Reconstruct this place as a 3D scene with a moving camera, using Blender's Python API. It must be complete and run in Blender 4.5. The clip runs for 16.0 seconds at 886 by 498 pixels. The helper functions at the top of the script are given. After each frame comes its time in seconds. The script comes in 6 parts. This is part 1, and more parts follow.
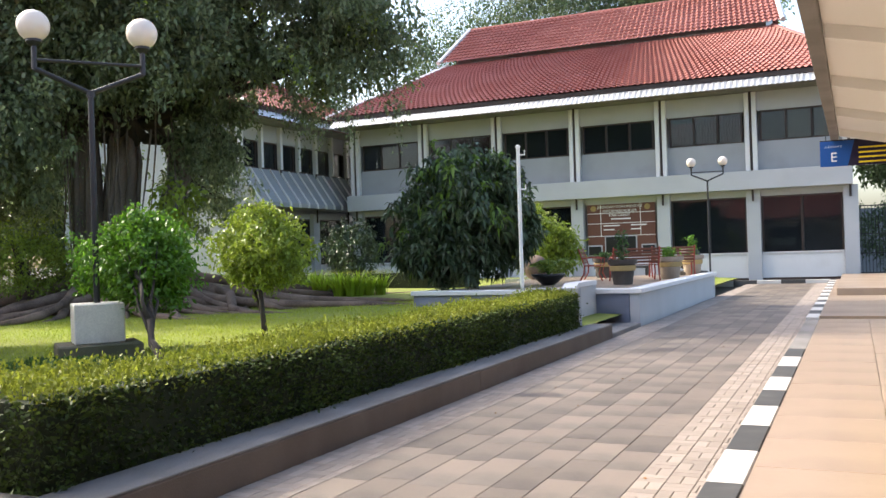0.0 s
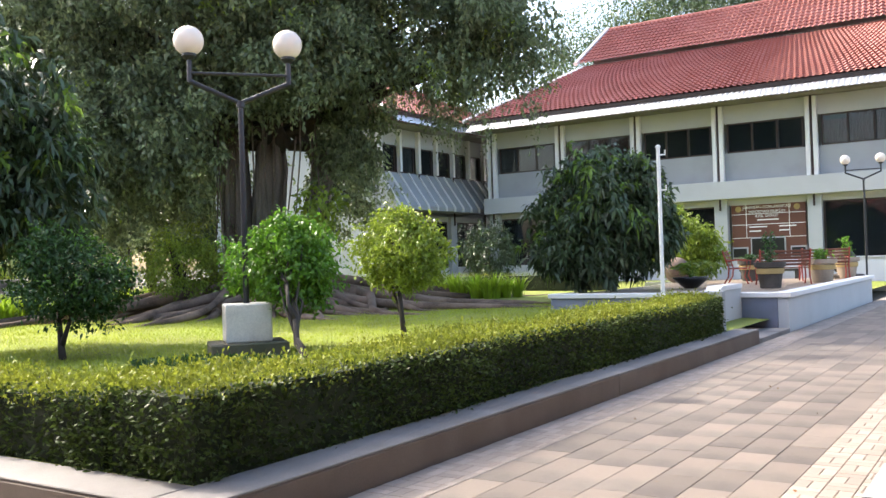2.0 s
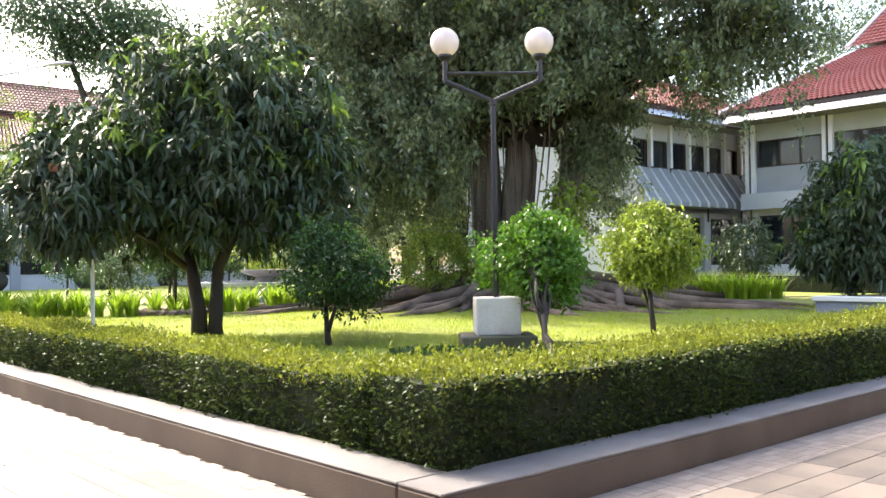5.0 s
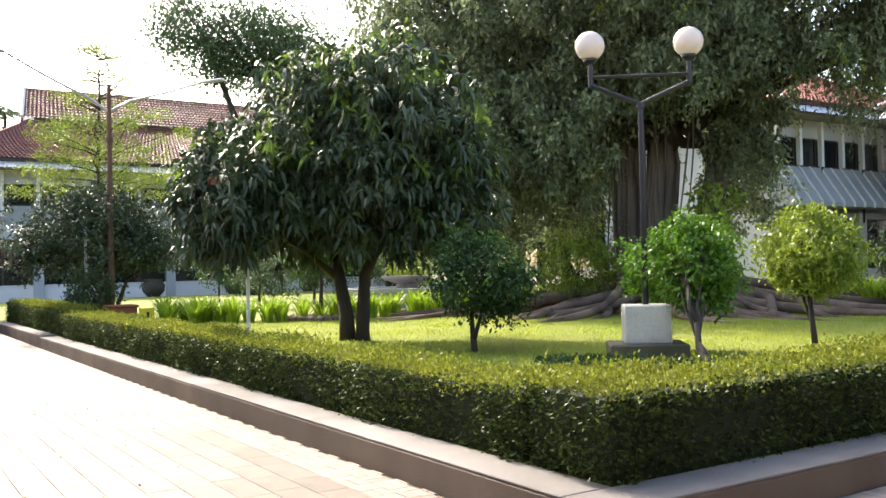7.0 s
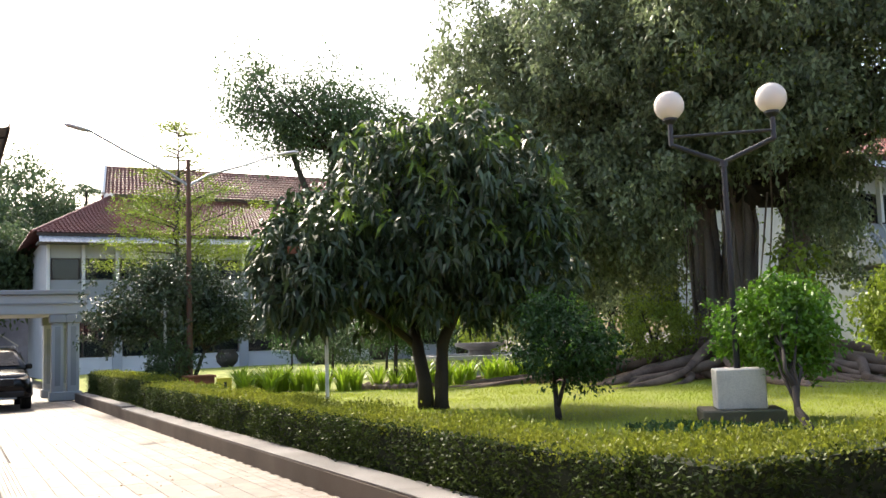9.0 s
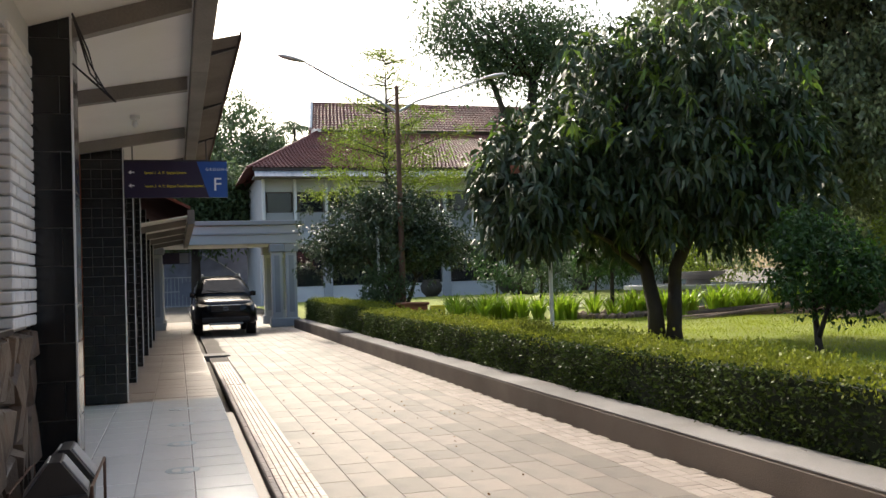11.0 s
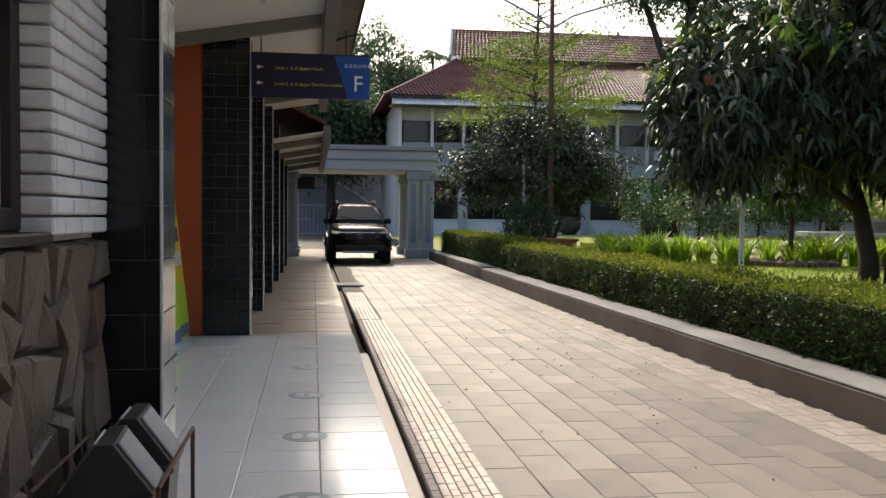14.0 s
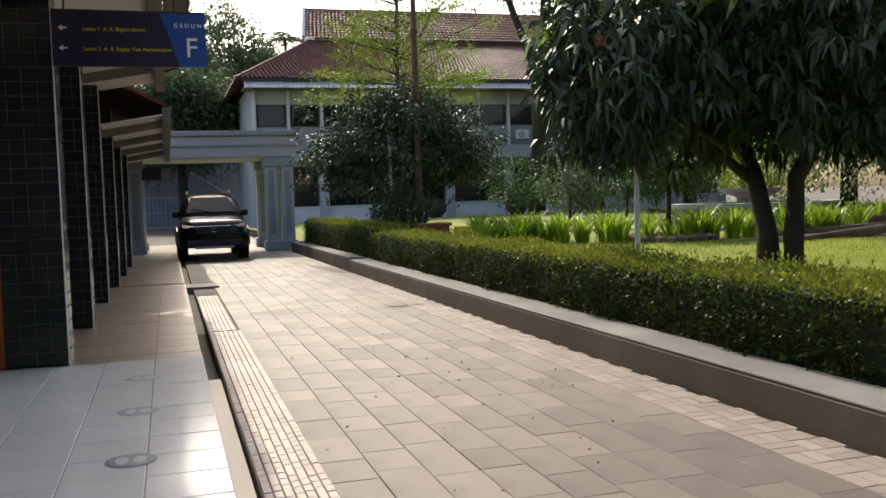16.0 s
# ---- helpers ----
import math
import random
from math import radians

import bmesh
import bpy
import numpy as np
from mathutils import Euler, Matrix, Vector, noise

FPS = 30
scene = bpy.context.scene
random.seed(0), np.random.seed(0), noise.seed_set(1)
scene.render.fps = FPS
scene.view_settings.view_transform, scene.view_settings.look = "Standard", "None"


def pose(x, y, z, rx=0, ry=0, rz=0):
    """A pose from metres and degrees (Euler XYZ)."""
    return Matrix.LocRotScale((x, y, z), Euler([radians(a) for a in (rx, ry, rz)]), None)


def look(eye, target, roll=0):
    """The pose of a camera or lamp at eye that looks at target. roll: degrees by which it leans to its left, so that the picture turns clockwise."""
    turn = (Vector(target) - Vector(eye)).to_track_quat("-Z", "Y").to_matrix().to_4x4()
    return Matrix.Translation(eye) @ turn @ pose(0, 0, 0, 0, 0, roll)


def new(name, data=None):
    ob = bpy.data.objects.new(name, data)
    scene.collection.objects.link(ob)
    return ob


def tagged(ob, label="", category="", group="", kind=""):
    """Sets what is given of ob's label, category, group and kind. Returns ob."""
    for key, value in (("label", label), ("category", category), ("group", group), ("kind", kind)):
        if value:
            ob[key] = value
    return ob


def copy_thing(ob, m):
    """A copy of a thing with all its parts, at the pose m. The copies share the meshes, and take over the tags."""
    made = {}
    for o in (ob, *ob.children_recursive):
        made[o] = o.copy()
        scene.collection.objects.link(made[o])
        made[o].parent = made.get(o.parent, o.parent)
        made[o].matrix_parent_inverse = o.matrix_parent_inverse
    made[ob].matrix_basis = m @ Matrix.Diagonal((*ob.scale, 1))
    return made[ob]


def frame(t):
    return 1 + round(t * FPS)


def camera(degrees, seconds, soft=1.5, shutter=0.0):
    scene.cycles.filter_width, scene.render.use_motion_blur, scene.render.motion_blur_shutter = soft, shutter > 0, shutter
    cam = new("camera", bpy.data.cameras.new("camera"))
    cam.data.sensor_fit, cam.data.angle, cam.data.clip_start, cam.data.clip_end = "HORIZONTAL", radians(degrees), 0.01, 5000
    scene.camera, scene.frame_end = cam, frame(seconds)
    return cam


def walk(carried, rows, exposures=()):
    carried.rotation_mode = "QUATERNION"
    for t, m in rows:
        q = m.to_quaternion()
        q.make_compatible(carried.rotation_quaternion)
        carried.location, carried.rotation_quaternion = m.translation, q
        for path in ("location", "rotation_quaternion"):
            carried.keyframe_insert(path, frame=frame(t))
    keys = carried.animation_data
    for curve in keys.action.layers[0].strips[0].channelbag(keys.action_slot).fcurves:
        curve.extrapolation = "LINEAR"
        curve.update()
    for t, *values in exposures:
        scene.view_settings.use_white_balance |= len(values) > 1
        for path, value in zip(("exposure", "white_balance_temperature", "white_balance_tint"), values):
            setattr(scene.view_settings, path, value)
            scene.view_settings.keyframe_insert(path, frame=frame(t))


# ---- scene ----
# the clip's camera opens up over the shaded garden and closes down along the bright drive; its picture is slightly warm
EXPOSURES = [(0.0, 1.88, 6600, 9), (2.5, 2.35, 6600, 10), (5.0, 2.5, 6750, 11), (7.5, 1.98, 6900, 10), (8.5, 1.8, 6900, 10), (11.0, 1.22, 6850, 8), (12.5, 1.07, 6800, 8), (13.5, 1.04, 6800, 8), (16.0, 0.92, 6800, 8)]
cam = camera(52.22, 16.0)
# seconds, x, y, z, yaw, pitch, roll
PATH = [
    (0.0, 0.002, 0.007, 1.597, 24.52, 0.31, 1.85),
    (0.5, -0.002, 0.020, 1.598, 26.91, 0.31, 1.92),
    (1.0, 0.001, 0.011, 1.597, 28.95, 0.42, 1.91),
    (1.5, 0.001, 0.008, 1.597, 31.09, 0.64, 1.86),
    (2.0, 0.005, -0.002, 1.596, 33.18, 0.75, 1.87),
    (2.5, 0.004, -0.001, 1.596, 35.15, 0.80, 1.85),
    (3.0, 0.002, 0.007, 1.596, 37.88, 0.87, 1.66),
    (3.5, 0.001, 0.010, 1.597, 40.78, 0.69, 1.15),
    (4.0, 0.003, 0.004, 1.596, 42.83, 0.69, 0.78),
    (4.5, 0.015, -0.009, 1.595, 45.16, 0.74, 0.79),
    (5.0, -0.016, -0.022, 1.601, 48.72, 0.84, 0.92),
    (5.2, -0.010, -0.018, 1.608, 50.25, 0.84, 0.86),
    (7.5, -0.183, -0.178, 1.647, 57.95, 1.93, 1.43),
    (8.5, -0.216, -0.224, 1.643, 59.48, 4.83, 1.53),
    (10.8, -1.369, -0.343, 1.542, 72.44, 2.69, 2.29),
    (11.0, -1.404, -0.358, 1.530, 73.61, 1.80, 1.93),
    (11.5, -1.535, -0.366, 1.494, 78.41, -0.51, 2.03),
    (12.0, -1.843, -0.342, 1.441, 83.56, 0.64, 2.12),
    (12.5, -2.234, -0.365, 1.406, 80.67, -0.52, 1.93),
    (13.0, -2.563, -0.347, 1.389, 79.36, -1.47, 1.14),
    (13.5, -2.951, -0.308, 1.395, 83.46, -1.64, 0.13),
    (14.0, -3.403, -0.312, 1.404, 81.80, -2.07, -0.51),
    (14.5, -3.785, -0.264, 1.388, 80.90, -2.79, 0.69),
    (15.0, -4.182, -0.225, 1.408, 82.10, -2.68, 0.62),
    (15.5, -4.567, -0.200, 1.426, 76.95, -3.56, 1.88),
    (16.0, -4.940, -0.105, 1.430, 73.06, -3.17, 1.89),
]
walk(cam, [(t, pose(x, y, z, 90 + p, r, w)) for t, x, y, z, w, p, r in PATH], EXPOSURES)

# ---- light ----
SUN_AZ, SUN_EL = radians(181.3), radians(41)  # azimuth from +x, counter-clockwise
sun_dir = Vector((math.cos(SUN_AZ) * math.cos(SUN_EL), math.sin(SUN_AZ) * math.cos(SUN_EL), math.sin(SUN_EL)))
world = bpy.data.worlds.new("sky")
scene.world = world
world.use_nodes = True
_n = world.node_tree.nodes
_sky = _n.new("ShaderNodeTexSky")
_sky.sky_type, _sky.sun_disc = "NISHITA", False
_sky.sun_elevation, _sky.sun_rotation = SUN_EL, math.atan2(sun_dir.x, sun_dir.y)
_sky.air_density, _sky.dust_density, _sky.ozone_density = 1.0, 4.0, 1.0
world.node_tree.links.new(_sky.outputs[0], _n["Background"].inputs[0])
_n["Background"].inputs[1].default_value = 0.15
sun = new("sun", bpy.data.lights.new("sun", "SUN"))
sun.data.energy, sun.data.angle, sun.data.color = 2.0, radians(0.6), (1.0, 0.93, 0.82)
sun.matrix_world = look(sun_dir * 60, (0, 0, 0))

# ---- materials ----
def material(name, base, rough=0.7, metal=0.0, var=0.25, scale=6.0, fine=60.0, bump=0.15, tint=None, spec=0.4, per_piece=0.0,
             stain=0.0, stain_col=(0.05, 0.045, 0.04), translucent=0.0, coat=0.0, stretch=(1, 1, 1), island=0.0):
    """A surface with broad mottling, fine grain and relief. base and tint: linear colours."""
    m = bpy.data.materials.new(name)
    m.use_nodes = True
    nt = m.node_tree
    n, l = nt.nodes, nt.links
    b = n["Principled BSDF"]
    co = n.new("ShaderNodeTexCoord")
    mp = n.new("ShaderNodeMapping")
    mp.inputs["Scale"].default_value = stretch
    l.new(co.outputs["Object"], mp.inputs[0])
    big, small = n.new("ShaderNodeTexNoise"), n.new("ShaderNodeTexNoise")
    for tex, s, d in ((big, scale * 0.25, 4), (small, fine, 3)):
        tex.inputs["Scale"].default_value, tex.inputs["Detail"].default_value = s, d
        l.new(mp.outputs[0], tex.inputs["Vector"])
    tint = tint or tuple(c * 0.6 for c in base)
    mix = n.new("ShaderNodeMix")
    mix.data_type = "RGBA"
    mix.inputs["A"].default_value, mix.inputs["B"].default_value = (*base, 1), (*tint, 1)
    add = n.new("ShaderNodeMath")
    add.operation = "MULTIPLY_ADD"
    l.new(small.outputs[0], add.inputs[0])
    add.inputs[1].default_value = 0.5
    l.new(big.outputs[0], add.inputs[2])
    ramp = n.new("ShaderNodeMapRange")
    ramp.inputs[1].default_value, ramp.inputs[2].default_value = 0.5, 1.0
    ramp.inputs[3].default_value, ramp.inputs[4].default_value = 0.0, min(1.0, var * 3)
    l.new(add.outputs[0], ramp.inputs[0])
    l.new(ramp.outputs[0], mix.inputs["Factor"])
    out = mix.outputs["Result"]
    if stain:
        st = n.new("ShaderNodeTexNoise")
        st.inputs["Scale"].default_value, st.inputs["Detail"].default_value = 1.1, 8
        l.new(mp.outputs[0], st.inputs["Vector"])
        sr = n.new("ShaderNodeMapRange")
        sr.inputs[1].default_value, sr.inputs[2].default_value, sr.inputs[4].default_value = 0.52, 0.72, stain
        l.new(st.outputs[0], sr.inputs[0])
        sm = n.new("ShaderNodeMix")
        sm.data_type = "RGBA"
        sm.inputs["B"].default_value = (*stain_col, 1)
        l.new(out, sm.inputs["A"])
        l.new(sr.outputs[0], sm.inputs["Factor"])
        out = sm.outputs["Result"]
    if per_piece or island:
        if island:
            oi = n.new("ShaderNodeNewGeometry")
            rnd, amount = oi.outputs["Random Per Island"], island
        else:
            oi = n.new("ShaderNodeObjectInfo")
            rnd, amount = oi.outputs["Random"], per_piece
        pr = n.new("ShaderNodeMapRange")
        pr.inputs[3].default_value, pr.inputs[4].default_value = 1 - amount, 1 + amount
        l.new(rnd, pr.inputs[0])
        hs = n.new("ShaderNodeHueSaturation")
        l.new(out, hs.inputs["Color"])
        l.new(pr.outputs[0], hs.inputs["Value"])
        out = hs.outputs[0]
    l.new(out, b.inputs["Base Color"])
    rr = n.new("ShaderNodeMapRange")
    rr.inputs[3].default_value, rr.inputs[4].default_value = max(0.02, rough - 0.12), min(1, rough + 0.12)
    l.new(big.outputs[0], rr.inputs[0])
    l.new(rr.outputs[0], b.inputs["Roughness"])
    b.inputs["Metallic"].default_value = metal
    b.inputs["Specular IOR Level"].default_value = spec
    b.inputs["Coat Weight"].default_value = coat
    if bump:
        bp = n.new("ShaderNodeBump")
        bp.inputs["Strength"].default_value, bp.inputs["Distance"].default_value = bump, 0.02
        l.new(add.outputs[0], bp.inputs["Height"])
        l.new(bp.outputs[0], b.inputs["Normal"])
    if translucent:
        tr, ms = n.new("ShaderNodeBsdfTranslucent"), n.new("ShaderNodeMixShader")
        l.new(out, tr.inputs[0])
        ms.inputs[0].default_value = translucent
        l.new(b.outputs[0], ms.inputs[1])
        l.new(tr.outputs[0], ms.inputs[2])
        l.new(ms.outputs[0], n["Material Output"].inputs[0])
    return m


def plain(name, base, rough=0.5, metal=0.0, **kw):
    return material(name, base, rough, metal, var=kw.pop("var", 0.1), bump=kw.pop("bump", 0.03), **kw)


M = {
    "slab": material("stone_slab", (0.158, 0.127, 0.100), 0.62, var=0.35, scale=5, fine=90, bump=0.25, tint=(0.118, 0.100, 0.086), per_piece=0.26, stain=0.5),
    "slab_rest": material("stone_slab_far", (0.158, 0.127, 0.100), 0.62, var=0.35, scale=5, fine=90, bump=0.25, tint=(0.118, 0.100, 0.086), island=0.26, stain=0.5),
    "bed": material("mortar_bed", (0.11, 0.092, 0.078), 0.95, bump=0.3),
    "border": material("border_paver", (0.27, 0.225, 0.19), 0.7, tint=(0.22, 0.185, 0.16), island=0.16, bump=0.2),
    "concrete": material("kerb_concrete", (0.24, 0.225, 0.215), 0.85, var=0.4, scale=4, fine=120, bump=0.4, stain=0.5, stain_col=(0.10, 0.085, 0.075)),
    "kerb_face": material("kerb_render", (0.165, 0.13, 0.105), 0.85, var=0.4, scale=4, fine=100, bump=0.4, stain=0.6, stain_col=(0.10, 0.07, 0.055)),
    "beige_tile": material("beige_floor_tile", (0.31, 0.235, 0.17), 0.35, var=0.2, scale=3, fine=30, bump=0.03, tint=(0.25, 0.185, 0.135), per_piece=0.06, spec=0.5, stain=0.15),
    "white_tile": material("white_floor_tile", (0.86, 0.84, 0.80), 0.14, var=0.12, scale=3, fine=20, bump=0.02, tint=(0.70, 0.68, 0.64), per_piece=0.03, spec=0.5, stain=0.1, stain_col=(0.4, 0.38, 0.35)),
    "grout": material("grout", (0.38, 0.33, 0.28), 0.9),
    "black_tile": material("black_wall_tile", (0.012, 0.013, 0.014), 0.16, var=0.2, bump=0.05, per_piece=0.3, island=0.3, spec=0.5),
    "dark_grout": material("dark_grout", (0.20, 0.195, 0.185), 0.9),
    "cover": material("grooved_cover", (0.50, 0.42, 0.36), 0.6, var=0.4, tint=(0.36, 0.29, 0.25), per_piece=0.15, bump=0.2, stain=0.2),
    "film": material("frosted_film", (0.62, 0.67, 0.62), 0.25, var=0.1, bump=0.02),
    "windscreen": plain("reflecting_windscreen", (0.02, 0.022, 0.025), 0.12, 0.0, bump=0),
    "white_brick": material("white_painted_brick", (0.82, 0.80, 0.77), 0.7, var=0.25, scale=8, fine=90, bump=0.35, tint=(0.72, 0.69, 0.65), per_piece=0.05, stain=0.12, stain_col=(0.35, 0.32, 0.29)),
    "stone": material("crazy_stone", (0.18, 0.12, 0.08), 0.5, var=0.5, scale=9, fine=60, bump=0.6, tint=(0.10, 0.08, 0.065), per_piece=0.4),
    "stone_mortar": material("stone_mortar", (0.035, 0.03, 0.027), 0.95, bump=0.4),
    "white_paint": material("white_wall_paint", (0.66, 0.66, 0.66), 0.8, var=0.2, scale=3, fine=60, bump=0.08, tint=(0.62, 0.62, 0.61), stain=0.15, stain_col=(0.4, 0.39, 0.37)),
    "soffit": material("white_soffit", (0.80, 0.785, 0.75), 0.85, var=0.15, scale=2, fine=40, bump=0.05, tint=(0.72, 0.70, 0.66), stain=0.12, stain_col=(0.4, 0.36, 0.3)),
    "grey_paint": material("grey_wall_paint", (0.30, 0.315, 0.33), 0.8, var=0.2, scale=3, fine=60, bump=0.08, tint=(0.25, 0.26, 0.275), stain=0.12),
    "light_grey": material("light_grey_paint", (0.43, 0.445, 0.46), 0.8, var=0.2, scale=3, fine=60, bump=0.08, tint=(0.36, 0.37, 0.38), stain=0.15, stain_col=(0.35, 0.34, 0.33)),
    "slate_paint": material("slate_blue_paint", (0.20, 0.22, 0.29), 0.8, var=0.2, bump=0.1, stain=0.2),
    "trim_grey": material("grey_timber_trim", (0.24, 0.22, 0.20), 0.75, var=0.3, bump=0.1),
    "dark_trim": material("dark_brown_trim", (0.045, 0.028, 0.022), 0.5, var=0.3, bump=0.05),
    "orange": material("rust_orange_paint", (0.42, 0.085, 0.02), 0.6, var=0.3, scale=3, bump=0.05, tint=(0.3, 0.06, 0.018)),
    "roof_tile": material("red_clay_tile", (0.28, 0.105, 0.09), 0.6, var=0.4, scale=3, fine=8, bump=0.1, tint=(0.22, 0.07, 0.055), island=0.18, spec=0.3),
    "roof_old": material("weathered_clay_tile", (0.20, 0.075, 0.065), 0.6, var=0.4, scale=3, fine=8, bump=0.1, tint=(0.13, 0.055, 0.05), island=0.2, spec=0.25),
    "zinc": material("zinc_sheet", (0.62, 0.63, 0.64), 0.42, 0.6, var=0.3, bump=0.1, stain=0.2),
    "zinc_dark": material("weathered_corrugated_sheet", (0.19, 0.165, 0.145), 0.6, 0.2, var=0.4, bump=0.15, stain=0.3),
    "metal_dark": plain("dark_painted_steel", (0.035, 0.035, 0.037), 0.4, 0.3),
    "metal_rust": material("rusty_brown_steel", (0.16, 0.085, 0.055), 0.65, 0.2, var=0.5, bump=0.15),
    "metal_grey": plain("grey_painted_steel", (0.42, 0.43, 0.44), 0.4, 0.4),
    "white_metal": plain("white_painted_pipe", (0.74, 0.74, 0.72), 0.45, stain=0.15, stain_col=(0.4, 0.36, 0.3)),
    "pvc": plain("pvc_pipe", (0.62, 0.59, 0.54), 0.4),
    "globe": plain("opal_globe", (0.78, 0.72, 0.64), 0.25, var=0.05, translucent=0.25),
    # sunlit tops and shaded sides of the hedges are put into these two colours
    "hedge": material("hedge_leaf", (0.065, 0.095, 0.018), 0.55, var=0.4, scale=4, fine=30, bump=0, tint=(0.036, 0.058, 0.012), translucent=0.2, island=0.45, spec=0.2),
    "hedge_top": material("hedge_sunlit_leaf", (0.24, 0.26, 0.03), 0.55, var=0.4, scale=4, fine=30, bump=0, tint=(0.14, 0.18, 0.022), translucent=0.35, island=0.35, spec=0.22),
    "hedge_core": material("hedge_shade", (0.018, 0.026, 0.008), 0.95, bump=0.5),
    "mango": material("mango_leaf", (0.045, 0.078, 0.028), 0.42, var=0.4, scale=1.5, fine=20, bump=0, tint=(0.04, 0.06, 0.024), translucent=0.12, island=0.4, spec=0.45),
    # brighter mango leaf: sunlight on the crown put into the colour
    "mango_sunlit": material("sunlit_mango_leaf", (0.15, 0.24, 0.03), 0.4, var=0.4, scale=2, bump=0, tint=(0.10, 0.17, 0.03), translucent=0.4, island=0.3),
    "banyan": material("banyan_leaf", (0.17, 0.21, 0.105), 0.42, var=0.5, scale=0.8, fine=10, bump=0, tint=(0.13, 0.165, 0.085), translucent=0.5, island=0.5, spec=0.5),
    "bright": material("bright_shrub_leaf", (0.12, 0.25, 0.02), 0.45, var=0.4, scale=3, bump=0, tint=(0.06, 0.15, 0.015), translucent=0.4, island=0.35),
    "yellow": material("yellow_green_leaf", (0.23, 0.30, 0.03), 0.45, var=0.4, scale=3, bump=0, tint=(0.13, 0.19, 0.025), translucent=0.4, island=0.35),
    "shrub": material("dark_shrub_leaf", (0.05, 0.11, 0.025), 0.45, var=0.4, scale=3, bump=0, tint=(0.03, 0.07, 0.018), translucent=0.35, island=0.35),
    # base lifted a little: distance haze put into the leaf colour
    "far_leaf": material("far_hazed_leaf", (0.095, 0.145, 0.06), 0.5, var=0.4, scale=0.6, bump=0, tint=(0.04, 0.075, 0.03), translucent=0.35, island=0.35),
    "blade": material("strap_leaf", (0.30, 0.42, 0.03), 0.42, var=0.4, scale=3, bump=0, tint=(0.2, 0.33, 0.025), translucent=0.45, island=0.3),
    "lawn": material("lawn_soil", (0.20, 0.25, 0.03), 0.95, var=0.5, scale=3, fine=80, bump=0.5, tint=(0.17, 0.18, 0.035)),
    "grass": material("lawn_grass", (0.27, 0.36, 0.025), 0.55, var=0.5, scale=2.0, fine=20, bump=0, tint=(0.34, 0.38, 0.04), translucent=0.45, island=0.3),
    "bark": material("grey_bark", (0.19, 0.155, 0.125), 0.9, var=0.5, scale=5, fine=40, bump=0.8, tint=(0.07, 0.056, 0.045), stretch=(1, 1, 0.3)),
    "dark_bark": material("dark_bark", (0.06, 0.048, 0.038), 0.9, var=0.5, scale=8, fine=50, bump=0.8, tint=(0.03, 0.024, 0.02), stretch=(1, 1, 0.3)),
    "root": material("root_bark", (0.25, 0.175, 0.125), 0.9, var=0.5, scale=6, fine=40, bump=0.8, tint=(0.06, 0.042, 0.032)),
    "moss_concrete": material("mossy_concrete", (0.15, 0.125, 0.095), 0.95, var=0.5, scale=6, fine=60, bump=0.6, tint=(0.09, 0.095, 0.05), stain=0.5, stain_col=(0.05, 0.05, 0.03)),
    "soil": material("ground_soil", (0.14, 0.12, 0.09), 0.95, var=0.4, bump=0.5),
    "black_paint": plain("kerb_black_paint", (0.05, 0.05, 0.05), 0.7, stain=0.3, stain_col=(0.2, 0.19, 0.18)),
    "kerb_white": plain("kerb_white_paint", (0.52, 0.51, 0.49), 0.7, stain=0.3, stain_col=(0.3, 0.28, 0.26)),
    "terracotta": material("terracotta_brick", (0.34, 0.12, 0.06), 0.8, var=0.4, bump=0.3, stain=0.2),
    "pot_dark": material("dark_clay_pot", (0.06, 0.05, 0.042), 0.7, var=0.4, bump=0.2, stain=0.3, stain_col=(0.2, 0.19, 0.18)),
    "pot_band": material("yellow_pot_band", (0.42, 0.30, 0.12), 0.7, var=0.4, bump=0.2),
    "pot_light": material("pale_clay_pot", (0.36, 0.29, 0.22), 0.8, var=0.4, bump=0.2, stain=0.3),
    "plaster_worn": material("worn_white_plaster", (0.74, 0.70, 0.62), 0.85, var=0.4, scale=6, bump=0.5, stain=0.5, stain_col=(0.22, 0.19, 0.15)),
    "brown_panel": plain("brown_panel", (0.13, 0.05, 0.035), 0.5),
    "black": plain("black_plastic", (0.012, 0.012, 0.013), 0.35),
    "sign_navy": plain("navy_sign_face", (0.012, 0.008, 0.035), 0.35),
    "sign_blue": plain("blue_sign_face", (0.006, 0.075, 0.30), 0.35),
    "sign_white": plain("white_lettering", (0.85, 0.85, 0.85), 0.5),
    "sign_yellow": plain("yellow_lettering", (0.75, 0.62, 0.02), 0.5),
    "car_black": material("black_car_paint", (0.004, 0.004, 0.005), 0.2, var=0.05, bump=0, coat=0.1, spec=0.3),
    "chrome": plain("chrome", (0.75, 0.75, 0.76), 0.12, 1.0, bump=0),
    "tyre": material("tyre_rubber", (0.015, 0.015, 0.015), 0.85, bump=0.2),
    "bin_grey": plain("dark_grey_bin_plastic", (0.045, 0.043, 0.042), 0.4, stain=0.3, stain_col=(0.12, 0.1, 0.09)),
    "bin_label": plain("worn_bin_flap", (0.42, 0.42, 0.42), 0.4, var=0.4),
    "paper_blue": plain("light_blue_print", (0.25, 0.62, 0.78), 0.5),
    "paper_lime": plain("lime_print", (0.55, 0.75, 0.06), 0.5),
    "paper_yellow": plain("yellow_print", (0.85, 0.68, 0.06), 0.5),
    "paper_red": plain("red_print", (0.62, 0.03, 0.04), 0.5),
    "paper_white": plain("white_print", (0.78, 0.78, 0.78), 0.5),
